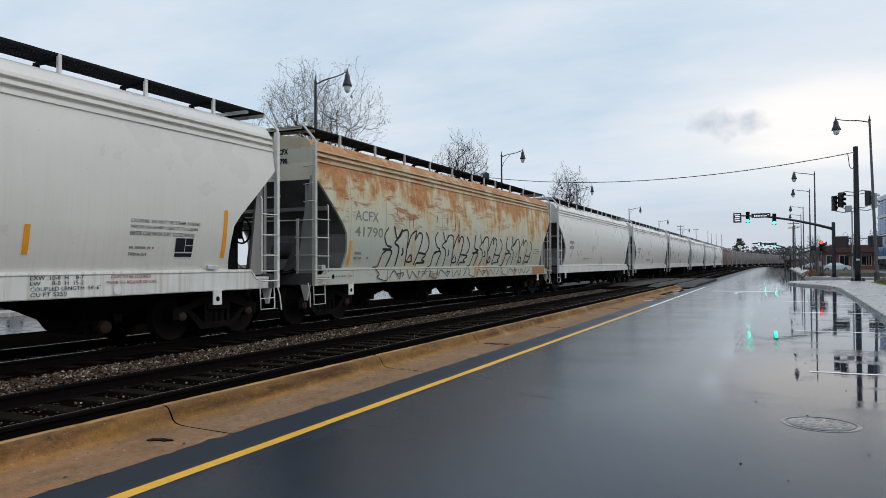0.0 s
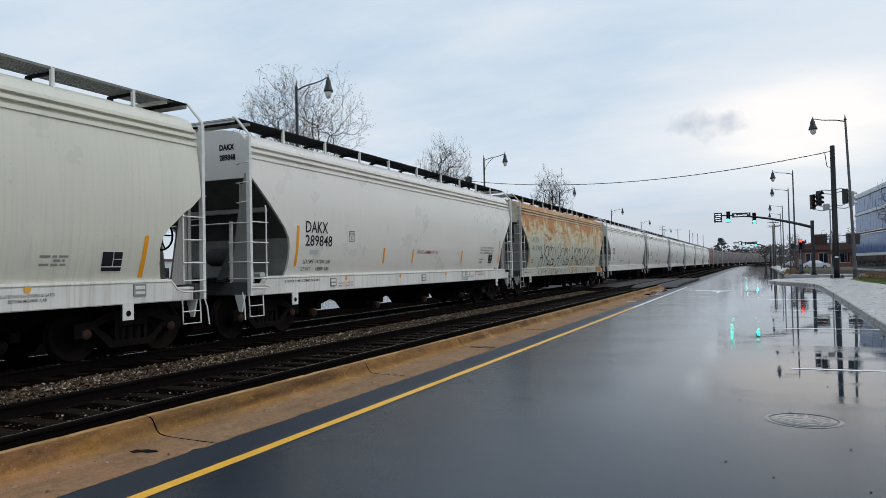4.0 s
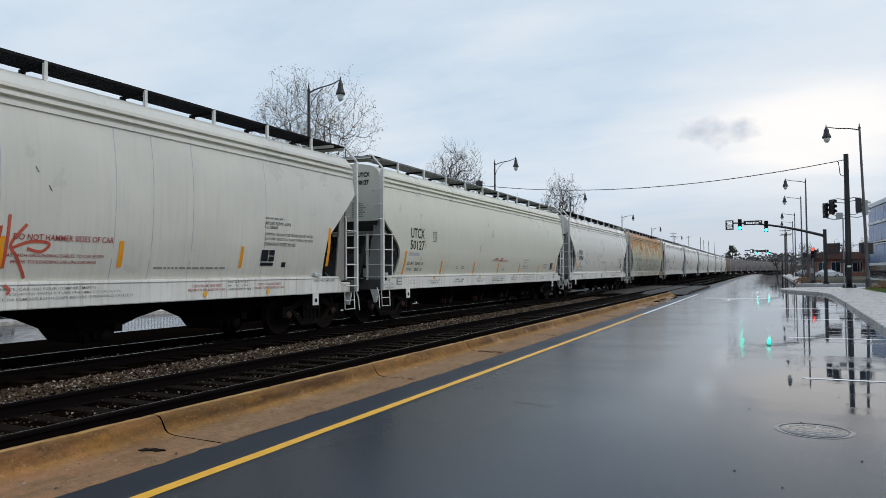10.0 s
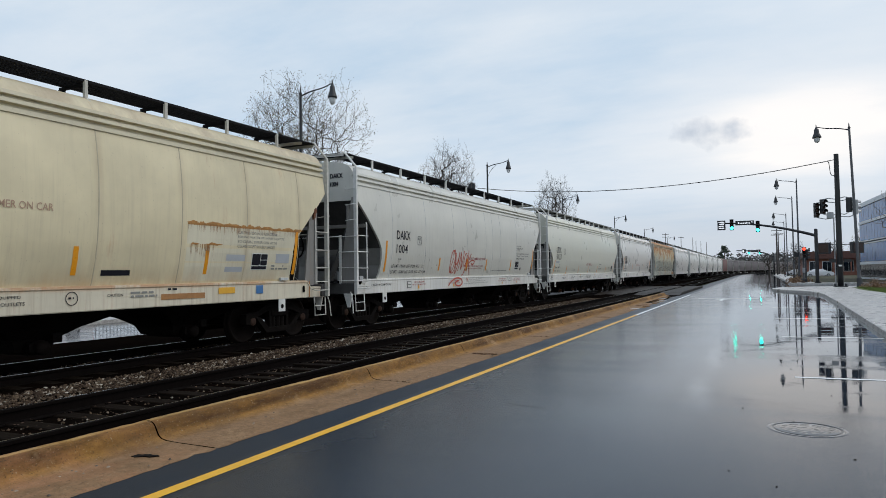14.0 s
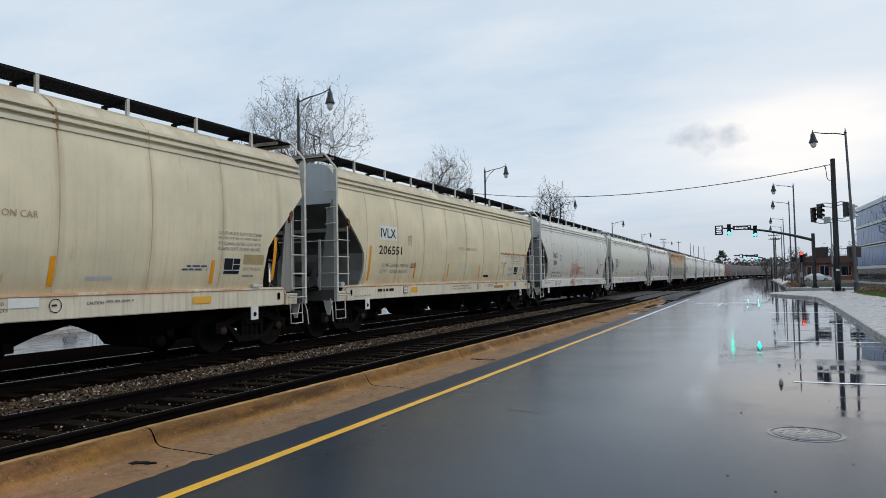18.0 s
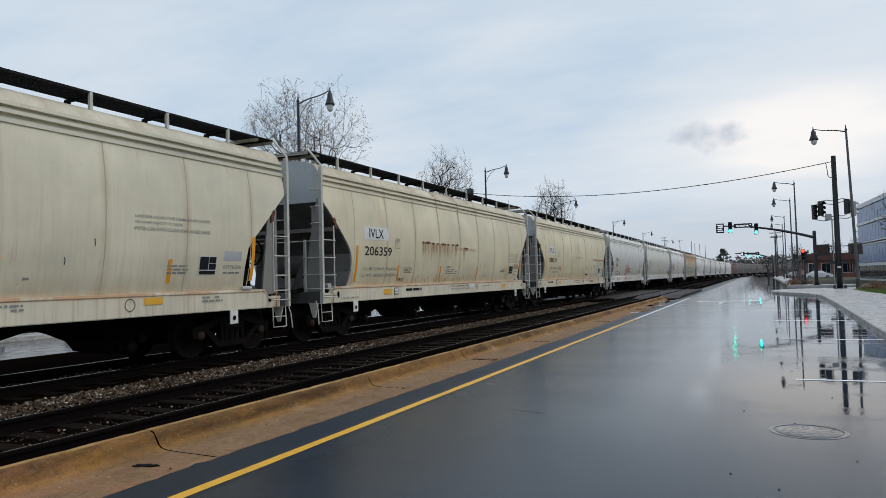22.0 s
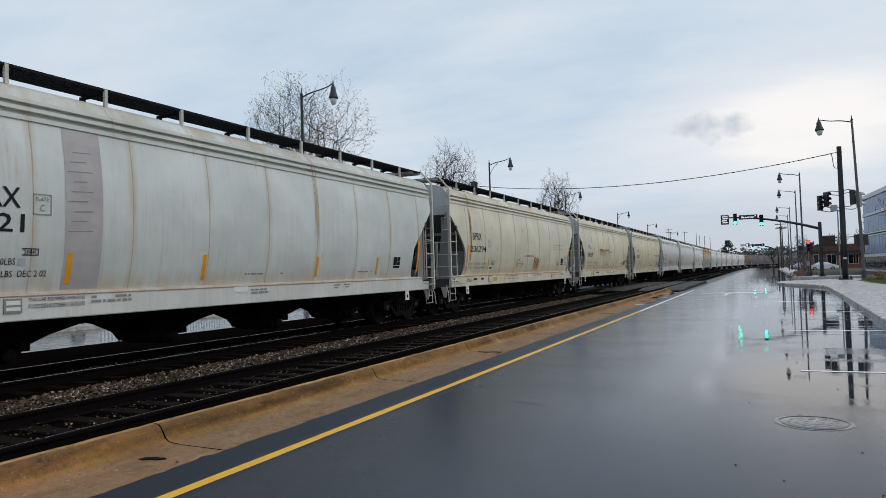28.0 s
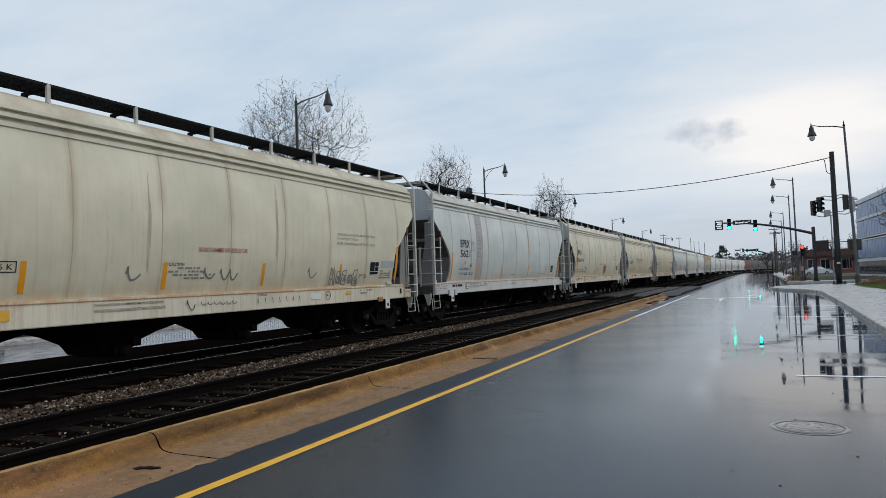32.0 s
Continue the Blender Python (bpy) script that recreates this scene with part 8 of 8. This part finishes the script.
tree(-30.4, 42.0, 16.8, 11, "spreading leafless tree with small dry buds behind the train", 5.7, 0.40, 720, "bud_leaf", 3, 0.065, 0.0047, spray=3)
tree(-34.8, 78.5, 18.8, 23, "bare winter tree with upright branches", 4.5, 0.38, 800, thin=0.0055, cone=0.1, spray=4)
tree(-34.6, 127.0, 21.4, 31, "bare rounded tree beyond the railway", 5.7, 0.28, 900, thin=0.0062, cone=0.3, spray=4)
tree(-36.0, 106.0, 14.4, 41, "small bare tree beyond the railway", 2.4, 0.35, 300, thin=0.011, cone=0.3)
tree(24.0, 190.0, 12.0, 51, "tree with thin yellow-green spring leaves", 5.0, 0.28, 350, "olive_leaf", 2, 0.26, 0.02)
tree(16.0, 186.0, 9.0, 52, "bare tree beside the brick building", 3.5, 0.3, 350, thin=0.018)
for x, y, h, k in ((4.6, 100.0, 5.6, 61), (5.0, 108.0, 6.0, 62), (5.3, 120.0, 6.4, 63), (4.2, 135.0, 5.8, 64)):
    tree(x, y, h, k, "young bare street tree on the verge", 1.3, 0.3, 140, thin=0.008)
tree(2.6, 215.0, 6.5, 65, "grey leafless tree beside the street", 2.6, 0.25, 250, thin=0.02)
tree(-3.5, 330.0, 8.0, 66, "grey leafless tree near the track", 3.2, 0.2, 250, thin=0.03)
tree(11.2, 74.0, 9.6, 67, "slim bare tree in front of the office block", 2.0, 0.3, 200, thin=0.008)


def pine(x, y, hgt, seed):
    ob = thing("pine_tree", "dark pine standing over the far end of the train", "tree", "trees", pose(x, y, 0))
    rnd = random.Random(seed)
    part("trunk", Shape().tube([(0, 0, 0), (0.15, 0, hgt * 0.5), (0, 0.1, hgt * 0.97)], 0.3, 8, True, 0.06), "bark", ob)
    s = Shape()
    for k in range(26):
        t = rnd.uniform(0.45, 1.0)
        a = rnd.uniform(0, 6.283)
        L = (1.12 - t) * hgt * 0.42 * rnd.uniform(0.6, 1.2)
        z = hgt * t
        tip = Vector((math.cos(a) * L, math.sin(a) * L, z + L * 0.15))
        for j in range(26):
            c = Vector((0, 0, z)).lerp(tip, rnd.uniform(0.35, 1.05)) + Vector((rnd.gauss(0, 1), rnd.gauss(0, 1), rnd.gauss(0, 0.6))) * hgt * 0.03
            u = Vector((rnd.uniform(-1, 1), rnd.uniform(-1, 1), rnd.uniform(-0.4, 1))).normalized() * hgt * 0.035
            w = u.cross(Vector((rnd.uniform(-1, 1), rnd.uniform(-1, 1), 0.3))).normalized() * hgt * 0.016
            s.add([c - u, c + w, c + u, c - w], [(0, 1, 2, 3)])
    tagged(part("needles", s, "pine_leaf", ob, fix=False), kind="stuff")


pine(-12.6, 305.0, 11.6, 5)


def clumps(name, label, boxes, mat, size, seed, category="woods"):
    """Foliage as loose small leaves inside low mounds: (x, y, radius x, radius y, height, count)."""
    rnd = random.Random(seed)
    s = Shape()
    for x, y, rx, ry, h, n in boxes:
        for k in range(n):
            a, r = rnd.uniform(0, 6.283), math.sqrt(rnd.random())
            top = h * (1 - 0.75 * r * r) * (0.75 + 0.25 * math.sin(x * 1.7 + a * 3))
            c = Vector((x + rx * r * math.cos(a), y + ry * r * math.sin(a), top * rnd.random() ** 0.5))
            u = Vector((rnd.uniform(-1, 1), rnd.uniform(-1, 1), rnd.uniform(-0.3, 1))).normalized() * size * rnd.uniform(0.5, 1.3)
            w = u.cross(Vector((rnd.uniform(-1, 1), rnd.uniform(-1, 1), 0.5))).normalized() * size * 0.45
            s.add([c - u, c + w, c + u, c - w], [(0, 1, 2, 3)])
    return tagged(part(name, s, mat, fix=False), label, category, kind="stuff")


rnd = random.Random(77)
woods = []
for k in range(120):
    x = -120 + k * 2.6 + rnd.uniform(-3, 3)
    woods.append((x, 500 + rnd.uniform(-30, 50), 9, 9, rnd.uniform(8, 12.5) + (2.5 if -30 < x < 40 else 0), 460))
clumps("distant_woods", "grey-blue wooded rise at the end of the street", woods, "wood_leaf", 1.2, 78)
woods = []
for k in range(40):
    woods.append((-240 + k * 5.2 + rnd.uniform(-2, 2), 330 + k * 3 + rnd.uniform(-10, 10), 6, 6, rnd.uniform(5, 8), 160))
clumps("trackside_woods", "low grey scrub beyond the far tracks", woods, "wood_leaf", 0.9, 79)
woods = []
for k in range(34):
    y = 205 + k * 7
    woods.append((bend(6.5, y) + rnd.uniform(-1.0, 5.0), y + rnd.uniform(-4, 4), 3.2, 4, rnd.uniform(2.2, 4.6), 200))
clumps("roadside_brush", "brown leafless brush along the curving street", woods, "brush_twig", 0.34, 83)
shr = []
for k in range(22):
    shr.append((7.3 + rnd.uniform(-0.4, 3.0), 57.6 + rnd.uniform(-2.2, 1.2) - k * 0.1, 0.8, 0.8, rnd.uniform(0.8, 1.5), 220))
for k in range(10):
    shr.append((7.4 + rnd.uniform(0, 1.5), 46 + k * 1.0, 0.5, 0.5, rnd.uniform(0.3, 0.7), 110))
clumps("russet_shrubs", "low russet shrubs in the verge behind the sidewalk", shr, "rust_shrub", 0.07, 80, "shrubs")
shr = []
for k in range(26):
    shr.append((3.6 + rnd.uniform(-0.3, 0.9) + k * 0.02, 78.5 + k * 1.0 + rnd.uniform(-1, 1), 0.9, 0.8, rnd.uniform(0.5, 1.1), 120))
clumps("planting_bed", "brown and ochre planting along the far corner", shr, "rust_shrub", 0.09, 81, "shrubs")
gr = Shape()
for k in range(9000):
    x, y = rnd.uniform(6.3, 9.5), rnd.uniform(42, 59.0)
    if x < 6.15 + (y - 57) * 0.4:
        continue
    h = rnd.uniform(0.06, 0.16)
    dx, dy = rnd.uniform(-0.05, 0.05), rnd.uniform(-0.05, 0.05)
    z = 0.165 + (x - 6) * 0.0035
    gr.add([(x - 0.012, y, z), (x + 0.012, y, z), (x + dx, y + dy, z + h)], [(0, 1, 2)])
tagged(part("grass_tufts", gr, "grass_blade", fix=False), "bright green grass on the verge", "grass", kind="stuff")


def brick_block():
    """Low brick shop building with a brown roof edge."""
    ob = thing("brick_building", "low red-brick building with dark windows and brown roof", "building", m=pose(8.0, 150.0, 0))
    W, Dp, H = 26.0, 18.0, 3.35
    s = Shape().box(0, W, 0, Dp, 0, H)
    part("wall", s, "brick", ob)
    part("roof", Shape().prism([(-0.6, H), (W + 0.6, H), (W + 0.2, H + 1.35), (-0.2, H + 1.35)], "y", -0.7, Dp + 0.7), "roof_brown", ob)
    for x0, x1 in ((0.8, 2.4), (3.0, 4.6), (6.5, 8.2), (8.6, 10.4), (11.5, 13.0)):
        w = part("window", Shape().box(x0, x1, -0.05, 0.05, 0.9, 2.9), "mullion", ob)
        part("pane", Shape().box(x0 + 0.08, (x0 + x1) / 2 - 0.03, -0.07, -0.055, 1.0, 2.8), "glass_dark", w)
        part("pane", Shape().box((x0 + x1) / 2 + 0.03, x1 - 0.08, -0.07, -0.055, 1.0, 2.8), "glass_dark", w)
    d = part("door", Shape().box(5.0, 6.1, -0.06, 0.04, 0, 2.3), "glass_dark", ob)
    part("canopy", Shape().box(4.6, 10.6, -1.6, 0, 2.95, 3.15), "roof_brown", ob)
    for x in (4.8, 7.6, 10.4):
        part("canopy_post", Shape().box(x - 0.1, x + 0.1, -1.5, -1.3, 0, 2.95), "brick", ob)


brick_block()


def office_block():
    """Blue glass office building with a rounded corner and pale floor bands."""
    ob = thing("office_building", "three-storey office building of blue mirrored glass", "building", m=pose(14.2, 66.0, 0, 0, 0, 3.2))
    prof = [(14, 0), (3.2, 0), (1.6, 0.35), (0.55, 1.2), (0.05, 2.6), (0, 4.2), (0, 38.6), (0.5, 39.6), (1.5, 40), (14, 40)]
    floors = [(0.4, 1.9, "glass_dark"), (2.35, 4.5, "glass_blue"), (5.0, 7.0, "glass_blue"), (7.45, 9.2, "glass_blue")]
    part("core", Shape().prism([(0.3, 4.2), (0.35, 2.7), (0.8, 1.4), (1.8, 0.6), (3.2, 0.3), (14, 0.3), (14, 39.7), (1.6, 39.7), (0.3, 38.4)], "z", 0, 9.4), "glass_dark", ob)
    for z0, z1, mat in floors:
        for (a, b), (c, d) in zip(prof, prof[1:]):
            L = math.hypot(c - a, d - b)
            n = max(1, round(L / 1.5))
            for i in range(n):
                p = [(a + (c - a) * (i + t) / n, b + (d - b) * (i + t) / n) for t in (0.03, 0.97)]
                s = Shape().add([(p[0][0], p[0][1], z0), (p[1][0], p[1][1], z0), (p[1][0], p[1][1], z1), (p[0][0], p[0][1], z1)], [(0, 1, 2, 3)])
                part("pane", s, mat, ob, fix=False)
    for z0, z1 in ((1.95, 2.3), (4.52, 4.66), (4.8, 4.95), (7.05, 7.4), (9.22, 9.6), (0.0, 0.38)):
        o = 0.12
        s = Shape()
        s.strip([[(x - o, y - o, z) for x, y in prof] for z in (z0, z1)] + [[(x + 0.4, y + 0.4, z1) for x, y in prof]])
        part("floor_band", s, "mullion", ob)
    part("roof", Shape().prism([(14, -0.1), (3.2, -0.1), (1.5, 0.3), (0.4, 1.2), (-0.1, 2.6), (-0.1, 38.7), (0.4, 39.7), (1.5, 40.1), (14, 40.1)], "z", 9.6, 9.75), "mullion", ob)


office_block()


def sedan(x, y, yaw, mat, label):
    ob = thing("parked_car", label, "car", "parked cars", pose(x, y, 0.02, 0, 0, yaw))
    sec = [(-2.3, 0.55), (-2.25, 0.80), (-1.55, 0.95), (-0.75, 1.40), (0.55, 1.44), (1.35, 1.0), (2.2, 0.82), (2.32, 0.55), (2.25, 0.28), (-2.25, 0.28)]
    s = Shape()
    rows = []
    for k, w in ((-0.90, 0.0), (-0.86, 0.06), (-0.60, 0.10), (0.60, 0.10), (0.86, 0.06), (0.90, 0.0)):
        f = 0.55 if abs(k) > 0.85 else (0.9 if abs(k) > 0.8 else 1.0)
        rows.append([(a * (0.985 if abs(k) > 0.88 else 1), k * (0.78 if (z > 1.0 and abs(k) > 0.7) else 1), z) for a, z in sec])
    s.strip(rows, closed=True)
    s.add(rows[0], [tuple(range(len(sec)))])
    s.add(rows[-1], [tuple(range(len(sec)))])
    part("body", s, mat, ob)
    for sy in (-1, 1):
        g = Shape().add([(-1.35, sy * 0.76, 1.0), (-0.72, sy * 0.715, 1.34), (0.5, sy * 0.715, 1.37), (1.15, sy * 0.76, 1.0)], [(0, 1, 2, 3)])
        part("side_window", g, "glass_dark", ob, fix=False)
        for wx in (-1.4, 1.4):
            w = part("wheel", Shape().lathe([(0.0, sy * 0.92), (0.2, sy * 0.92), (0.31, sy * 0.90), (0.32, sy * 0.72)], "y", 16, (wx, 0, 0.32)), "tyre", ob)
            part("rim", Shape().lathe([(0.0, sy * 0.925), (0.19, sy * 0.925)], "y", 12, (wx, 0, 0.32)), "galv", w)
    for sy in (-0.68, 0.68):
        part("tail_light", Shape().box(-2.345, -2.20, sy - 0.16, sy + 0.16, 0.44, 0.64, 0.02), "tail_red", ob)
    part("windscreen", Shape().add([(1.3, -0.68, 1.03), (0.6, -0.62, 1.42), (0.6, 0.62, 1.42), (1.3, 0.68, 1.03)], [(0, 1, 2, 3)]), "glass_dark", ob, fix=False)


sedan(9.5, 138.0, 4, "car_white", "white sedan parked in front of the brick building")
sedan(7.6, 168.0, 2, "car_white", "pale car parked along the side lot")

# ---- utility poles up the line ----
for x, y, h, a in ((-34.8, 300, 17.0, 2), (-33.0, 345, 17.5, 1), (-30, 372, 18.0, 0), (-30, 392, 17.2, 0), (-28, 398, 17.0, 0), (-26, 410, 17.0, 0), (-20, 450, 16.0, 0), (4.4, 196, 11.8, 2), (4.95, 206, 11.4, 1), (4.1, 188, 10.0, 0)):
    util_pole(x, y, h, a)

# ---- far side of the railway, seen below and between the cars ----
FENCE = thing("railing", "black metal picket railing along the far sidewalk", "fence", m=pose(-26.8, 0, 0.15))
for z in (0.12, 0.95):
    part("rail_bar", Shape().box(-0.02, 0.02, -8, 52, z, z + 0.05), "black_metal", FENCE)
pk = Shape().box(-0.012, 0.012, -0.02, 0.02, 0.0, 1.08).mesh("picket", "black_metal")
for k in range(280):
    part("picket", pk, None, FENCE, m=pose(0, -2 + k * 0.19, 0))


def low_shop(x, y, w, d, h, mat, label):
    ob = thing("shop_building", label, "building", "buildings beyond the railway", pose(x, y, 0))
    part("wall", Shape().box(-d, 0, 0, w, 0, h), mat, ob)
    part("roof", Shape().box(-d - 0.2, 0.2, -0.2, w + 0.2, h, h + 0.25, 0.03), "roof_brown", ob)
    k = 0
    yy = 1.0
    while yy + 2 < w:
        p = part("window", Shape().box(-0.02, 0.04, yy, yy + 1.6, 0.9, 2.4), "mullion", ob)
        part("pane", Shape().box(0.045, 0.06, yy + 0.08, yy + 1.52, 1.0, 2.3), "glass_dark", p)
        yy += 2.6


low_shop(-66, 22, 24, 12, 3.6, "brick", "low red-brick shop beyond the far street")
low_shop(-68, 56, 18, 12, 3.2, "mullion", "low pale shop beyond the far street")
sedan(-23.9, 16.3, -90, "car_white", "silver-white car parked by the far kerb")


# ---- small things near the camera ----
rnd = random.Random(9)
lit = Shape()
for k in range(190):
    x, y = rnd.choice((rnd.uniform(-5.28, -4.68), rnd.gauss(-5.22, 0.06))), 2.4 + 20 * rnd.random() ** 1.5
    r = rnd.choice((0.005, 0.007, 0.010, 0.018))
    z = 0.012
    pts = [(x + math.cos(t) * r * rnd.uniform(0.6, 1.4), y + math.sin(t) * r * rnd.uniform(0.6, 1.6), z) for t in (0, 1.2, 2.4, 3.7, 5.0)]
    lit.add(pts + [(x, y, z + r * 0.7)], [(0, 1, 5), (1, 2, 5), (2, 3, 5), (3, 4, 5), (4, 0, 5)])
tagged(part("gutter_grit", lit, "grit", fix=False), "bits of gravel and leaf litter lying in the gutter", "debris", kind="stuff")
lit = Shape()
for k in range(46):
    x, y = rnd.uniform(-3.0, 2.0) if k % 5 == 0 else rnd.uniform(-0.9, 1.2), rnd.uniform(4.2, 26)
    r = rnd.uniform(0.005, 0.014)
    pts = [(x + math.cos(t) * r * rnd.uniform(0.6, 1.6), y + math.sin(t) * r, 0.003) for t in (0, 1.2, 2.4, 3.7, 5.0)]
    lit.add(pts + [(x, y, 0.003 + r * 0.5)], [(0, 1, 5), (1, 2, 5), (2, 3, 5), (3, 4, 5), (4, 0, 5)])
tagged(part("road_grit", lit, "earth", fix=False), "scattered dark leaf bits on the wet road", "debris", kind="stuff")
pad = thing("flat_debris", "flattened dark scrap lying in the gutter", "debris", m=pose(-5.05, 4.62, 0.008, 0, 0, 20))
part("scrap", Shape().prism([(-0.12, -0.03), (-0.07, -0.06), (-0.01, -0.03), (0.06, -0.05), (0.13, -0.01), (0.09, 0.02), (0.05, 0.015), (0.02, 0.05), (-0.05, 0.025), (-0.09, 0.04)], "z", 0, 0.012), "under_dark", pad)
lit = Shape()
for k in range(420):
    x, y = rnd.choice((rnd.uniform(-7.5, -6.25), rnd.gauss(-7.45, 0.06), rnd.gauss(-6.2, 0.05))), 2.6 + 20 * rnd.random() ** 1.6
    r = rnd.uniform(0.012, 0.03)
    a = rnd.uniform(0, 6.283)
    p, q = Vector((math.cos(a), math.sin(a), rnd.uniform(-0.3, 0.3))) * r, Vector((-math.sin(a), math.cos(a), rnd.uniform(-0.3, 0.3))) * r * 0.55
    c = Vector((x, y, 0.036))
    lit.add([c - p, c + q, c + p, c - q], [(0, 1, 2, 3)])
tagged(part("track_litter", lit, "dead_leaf", fix=False), "dead leaves and scraps between the near rails", "debris", kind="stuff")
wd = Shape()
for y0, n, wide in ((12.85, 150, 0.055), (9.2, 14, 0.02), (16.7, 22, 0.03), (24.3, 60, 0.06)):
    for k in range(n):
        x, y = rnd.uniform(-5.25, -4.72), y0 + rnd.gauss(0, wide)
        r = rnd.uniform(0.008, 0.02)
        wd.add([(x - r, y, 0.012), (x + r, y + rnd.uniform(-0.02, 0.02), 0.012), (x + rnd.uniform(-0.03, 0.03), y + rnd.uniform(-0.05, 0.05), 0.014 + rnd.uniform(0.004, 0.022))], [(0, 1, 2)])
tagged(part("joint_weeds", wd, "rust_shrub", fix=False), "dry weeds growing in the gutter joints", "weeds", kind="stuff")


# ---- ties and ballast ----
def stones(name, label, x0, x1, y0, y1, n, size, zf, seed):
    """Crushed stone lying loose; zf gives the bed's height."""
    r = np.random.default_rng(seed)
    base = np.array([(1, 0, 0), (-1, 0, 0), (0, 1, 0), (0, -1, 0), (0, 0, 1), (0, 0, -1)], float)
    tri = np.array([(0, 2, 4), (2, 1, 4), (1, 3, 4), (3, 0, 4), (2, 0, 5), (1, 2, 5), (3, 1, 5), (0, 3, 5)])
    c = np.stack([r.uniform(x0, x1, n), y0 + (y1 - y0) * r.random(n) ** 1.5, np.zeros(n)], 1)
    c[:, 2] = zf(c[:, 0]) + r.uniform(-0.004, 0.02, n)
    sc = size * r.uniform(0.55, 1.35, (n, 1, 3)) * np.array([1, 1.15, 0.8])
    v = base[None] * sc + r.normal(0, size * 0.22, (n, 6, 3))
    a = r.uniform(0, 6.283, n)
    ca, sa = np.cos(a)[:, None], np.sin(a)[:, None]
    v = np.stack([v[..., 0] * ca - v[..., 1] * sa, v[..., 0] * sa + v[..., 1] * ca, v[..., 2]], -1) + c[:, None]
    f = (tri[None] + 6 * np.arange(n)[:, None, None]).reshape(-1, 3)
    me = bpy.data.meshes.new(name)
    me.from_pydata(v.reshape(-1, 3).tolist(), [], f.tolist())
    me.materials.append(M["stone"])
    ob = new(name, me)
    return tagged(ob, label, "ballast", kind="stuff")


bx, bz = np.array([-13.6, -12.9, -12.2, -9.8, -9.3, -8.4, -7.7, -6.0, -5.66]), np.array([-0.05, 0.02, 0.03, 0.03, 0.08, 0.06, 0.005, 0.005, 0.02])
height = lambda x: np.interp(x, bx, bz)
stones("ballast", "grey-brown crushed stone between the two tracks", -9.15, -7.76, 2.5, 40, 26000, 0.022, height, 1)
stones("near_ballast", "scattered dirty stone between the near rails", -7.5, -6.2, 2.5, 34, 2000, 0.016, height, 2)
stones("far_ballast", "dark stone beyond the far rails", -12.9, -11.8, 3, 34, 6000, 0.026, height, 3)
stones("edge_ballast", "dark stone under the train", -11.5, -10.3, 3, 34, 4000, 0.024, height, 4)
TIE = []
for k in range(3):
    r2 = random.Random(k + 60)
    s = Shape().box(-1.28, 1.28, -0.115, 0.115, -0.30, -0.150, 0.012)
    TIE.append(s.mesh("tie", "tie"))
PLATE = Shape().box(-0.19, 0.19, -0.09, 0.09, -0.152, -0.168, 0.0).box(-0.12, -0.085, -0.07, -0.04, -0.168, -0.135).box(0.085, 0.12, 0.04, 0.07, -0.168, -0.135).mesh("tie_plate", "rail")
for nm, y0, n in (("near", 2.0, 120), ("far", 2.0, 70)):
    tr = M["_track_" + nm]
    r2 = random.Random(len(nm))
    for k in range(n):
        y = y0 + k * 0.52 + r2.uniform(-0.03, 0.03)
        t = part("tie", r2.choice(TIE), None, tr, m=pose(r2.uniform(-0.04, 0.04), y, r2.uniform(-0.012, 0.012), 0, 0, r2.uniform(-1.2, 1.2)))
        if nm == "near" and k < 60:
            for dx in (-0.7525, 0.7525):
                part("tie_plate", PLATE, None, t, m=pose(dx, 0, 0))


# ---- what moves ----
RUN = [(0, 0.0), (2, 8.2), (4, 16.32), (6, 24.46), (8, 32.64), (10, 40.91), (12, 49.25), (14, 57.67), (16, 66.12), (18, 74.6), (20, 83.06), (22, 91.48), (24, 99.85), (26, 108.18), (28, 116.48), (30, 124.8), (32, 133.23)]


def run_at(t):
    for (a, u), (b, w) in zip(RUN, RUN[1:]):
        if t <= b:
            return u + (w - u) * (t - a) / (b - a)
    return RUN[-1][1]


def on_track(y):
    """Where a car stands whose rear corner post has come to y: straight, then turned with the curve."""
    a, b = bend(TRACK_FAR, y), bend(TRACK_FAR, y + 16.0)
    return pose(a, y, RT, 0, 0, -math.degrees(math.atan2(b - a, 16.0)))


def motions():
    for c, y0, wheels in TRAIN:
        walk(c, [(t, on_track(y0 + d)) for t, d in RUN])
    steps = [i * 2 / 15 for i in range(241)]
    for c, y0, wheels in TRAIN[:9]:
        for w in wheels:
            base = w.matrix_basis.translation.copy()
            walk(w, [(t, pose(base.x, base.y, base.z, -math.degrees(run_at(t) / 0.457) % 360)) for t in steps])


motions()
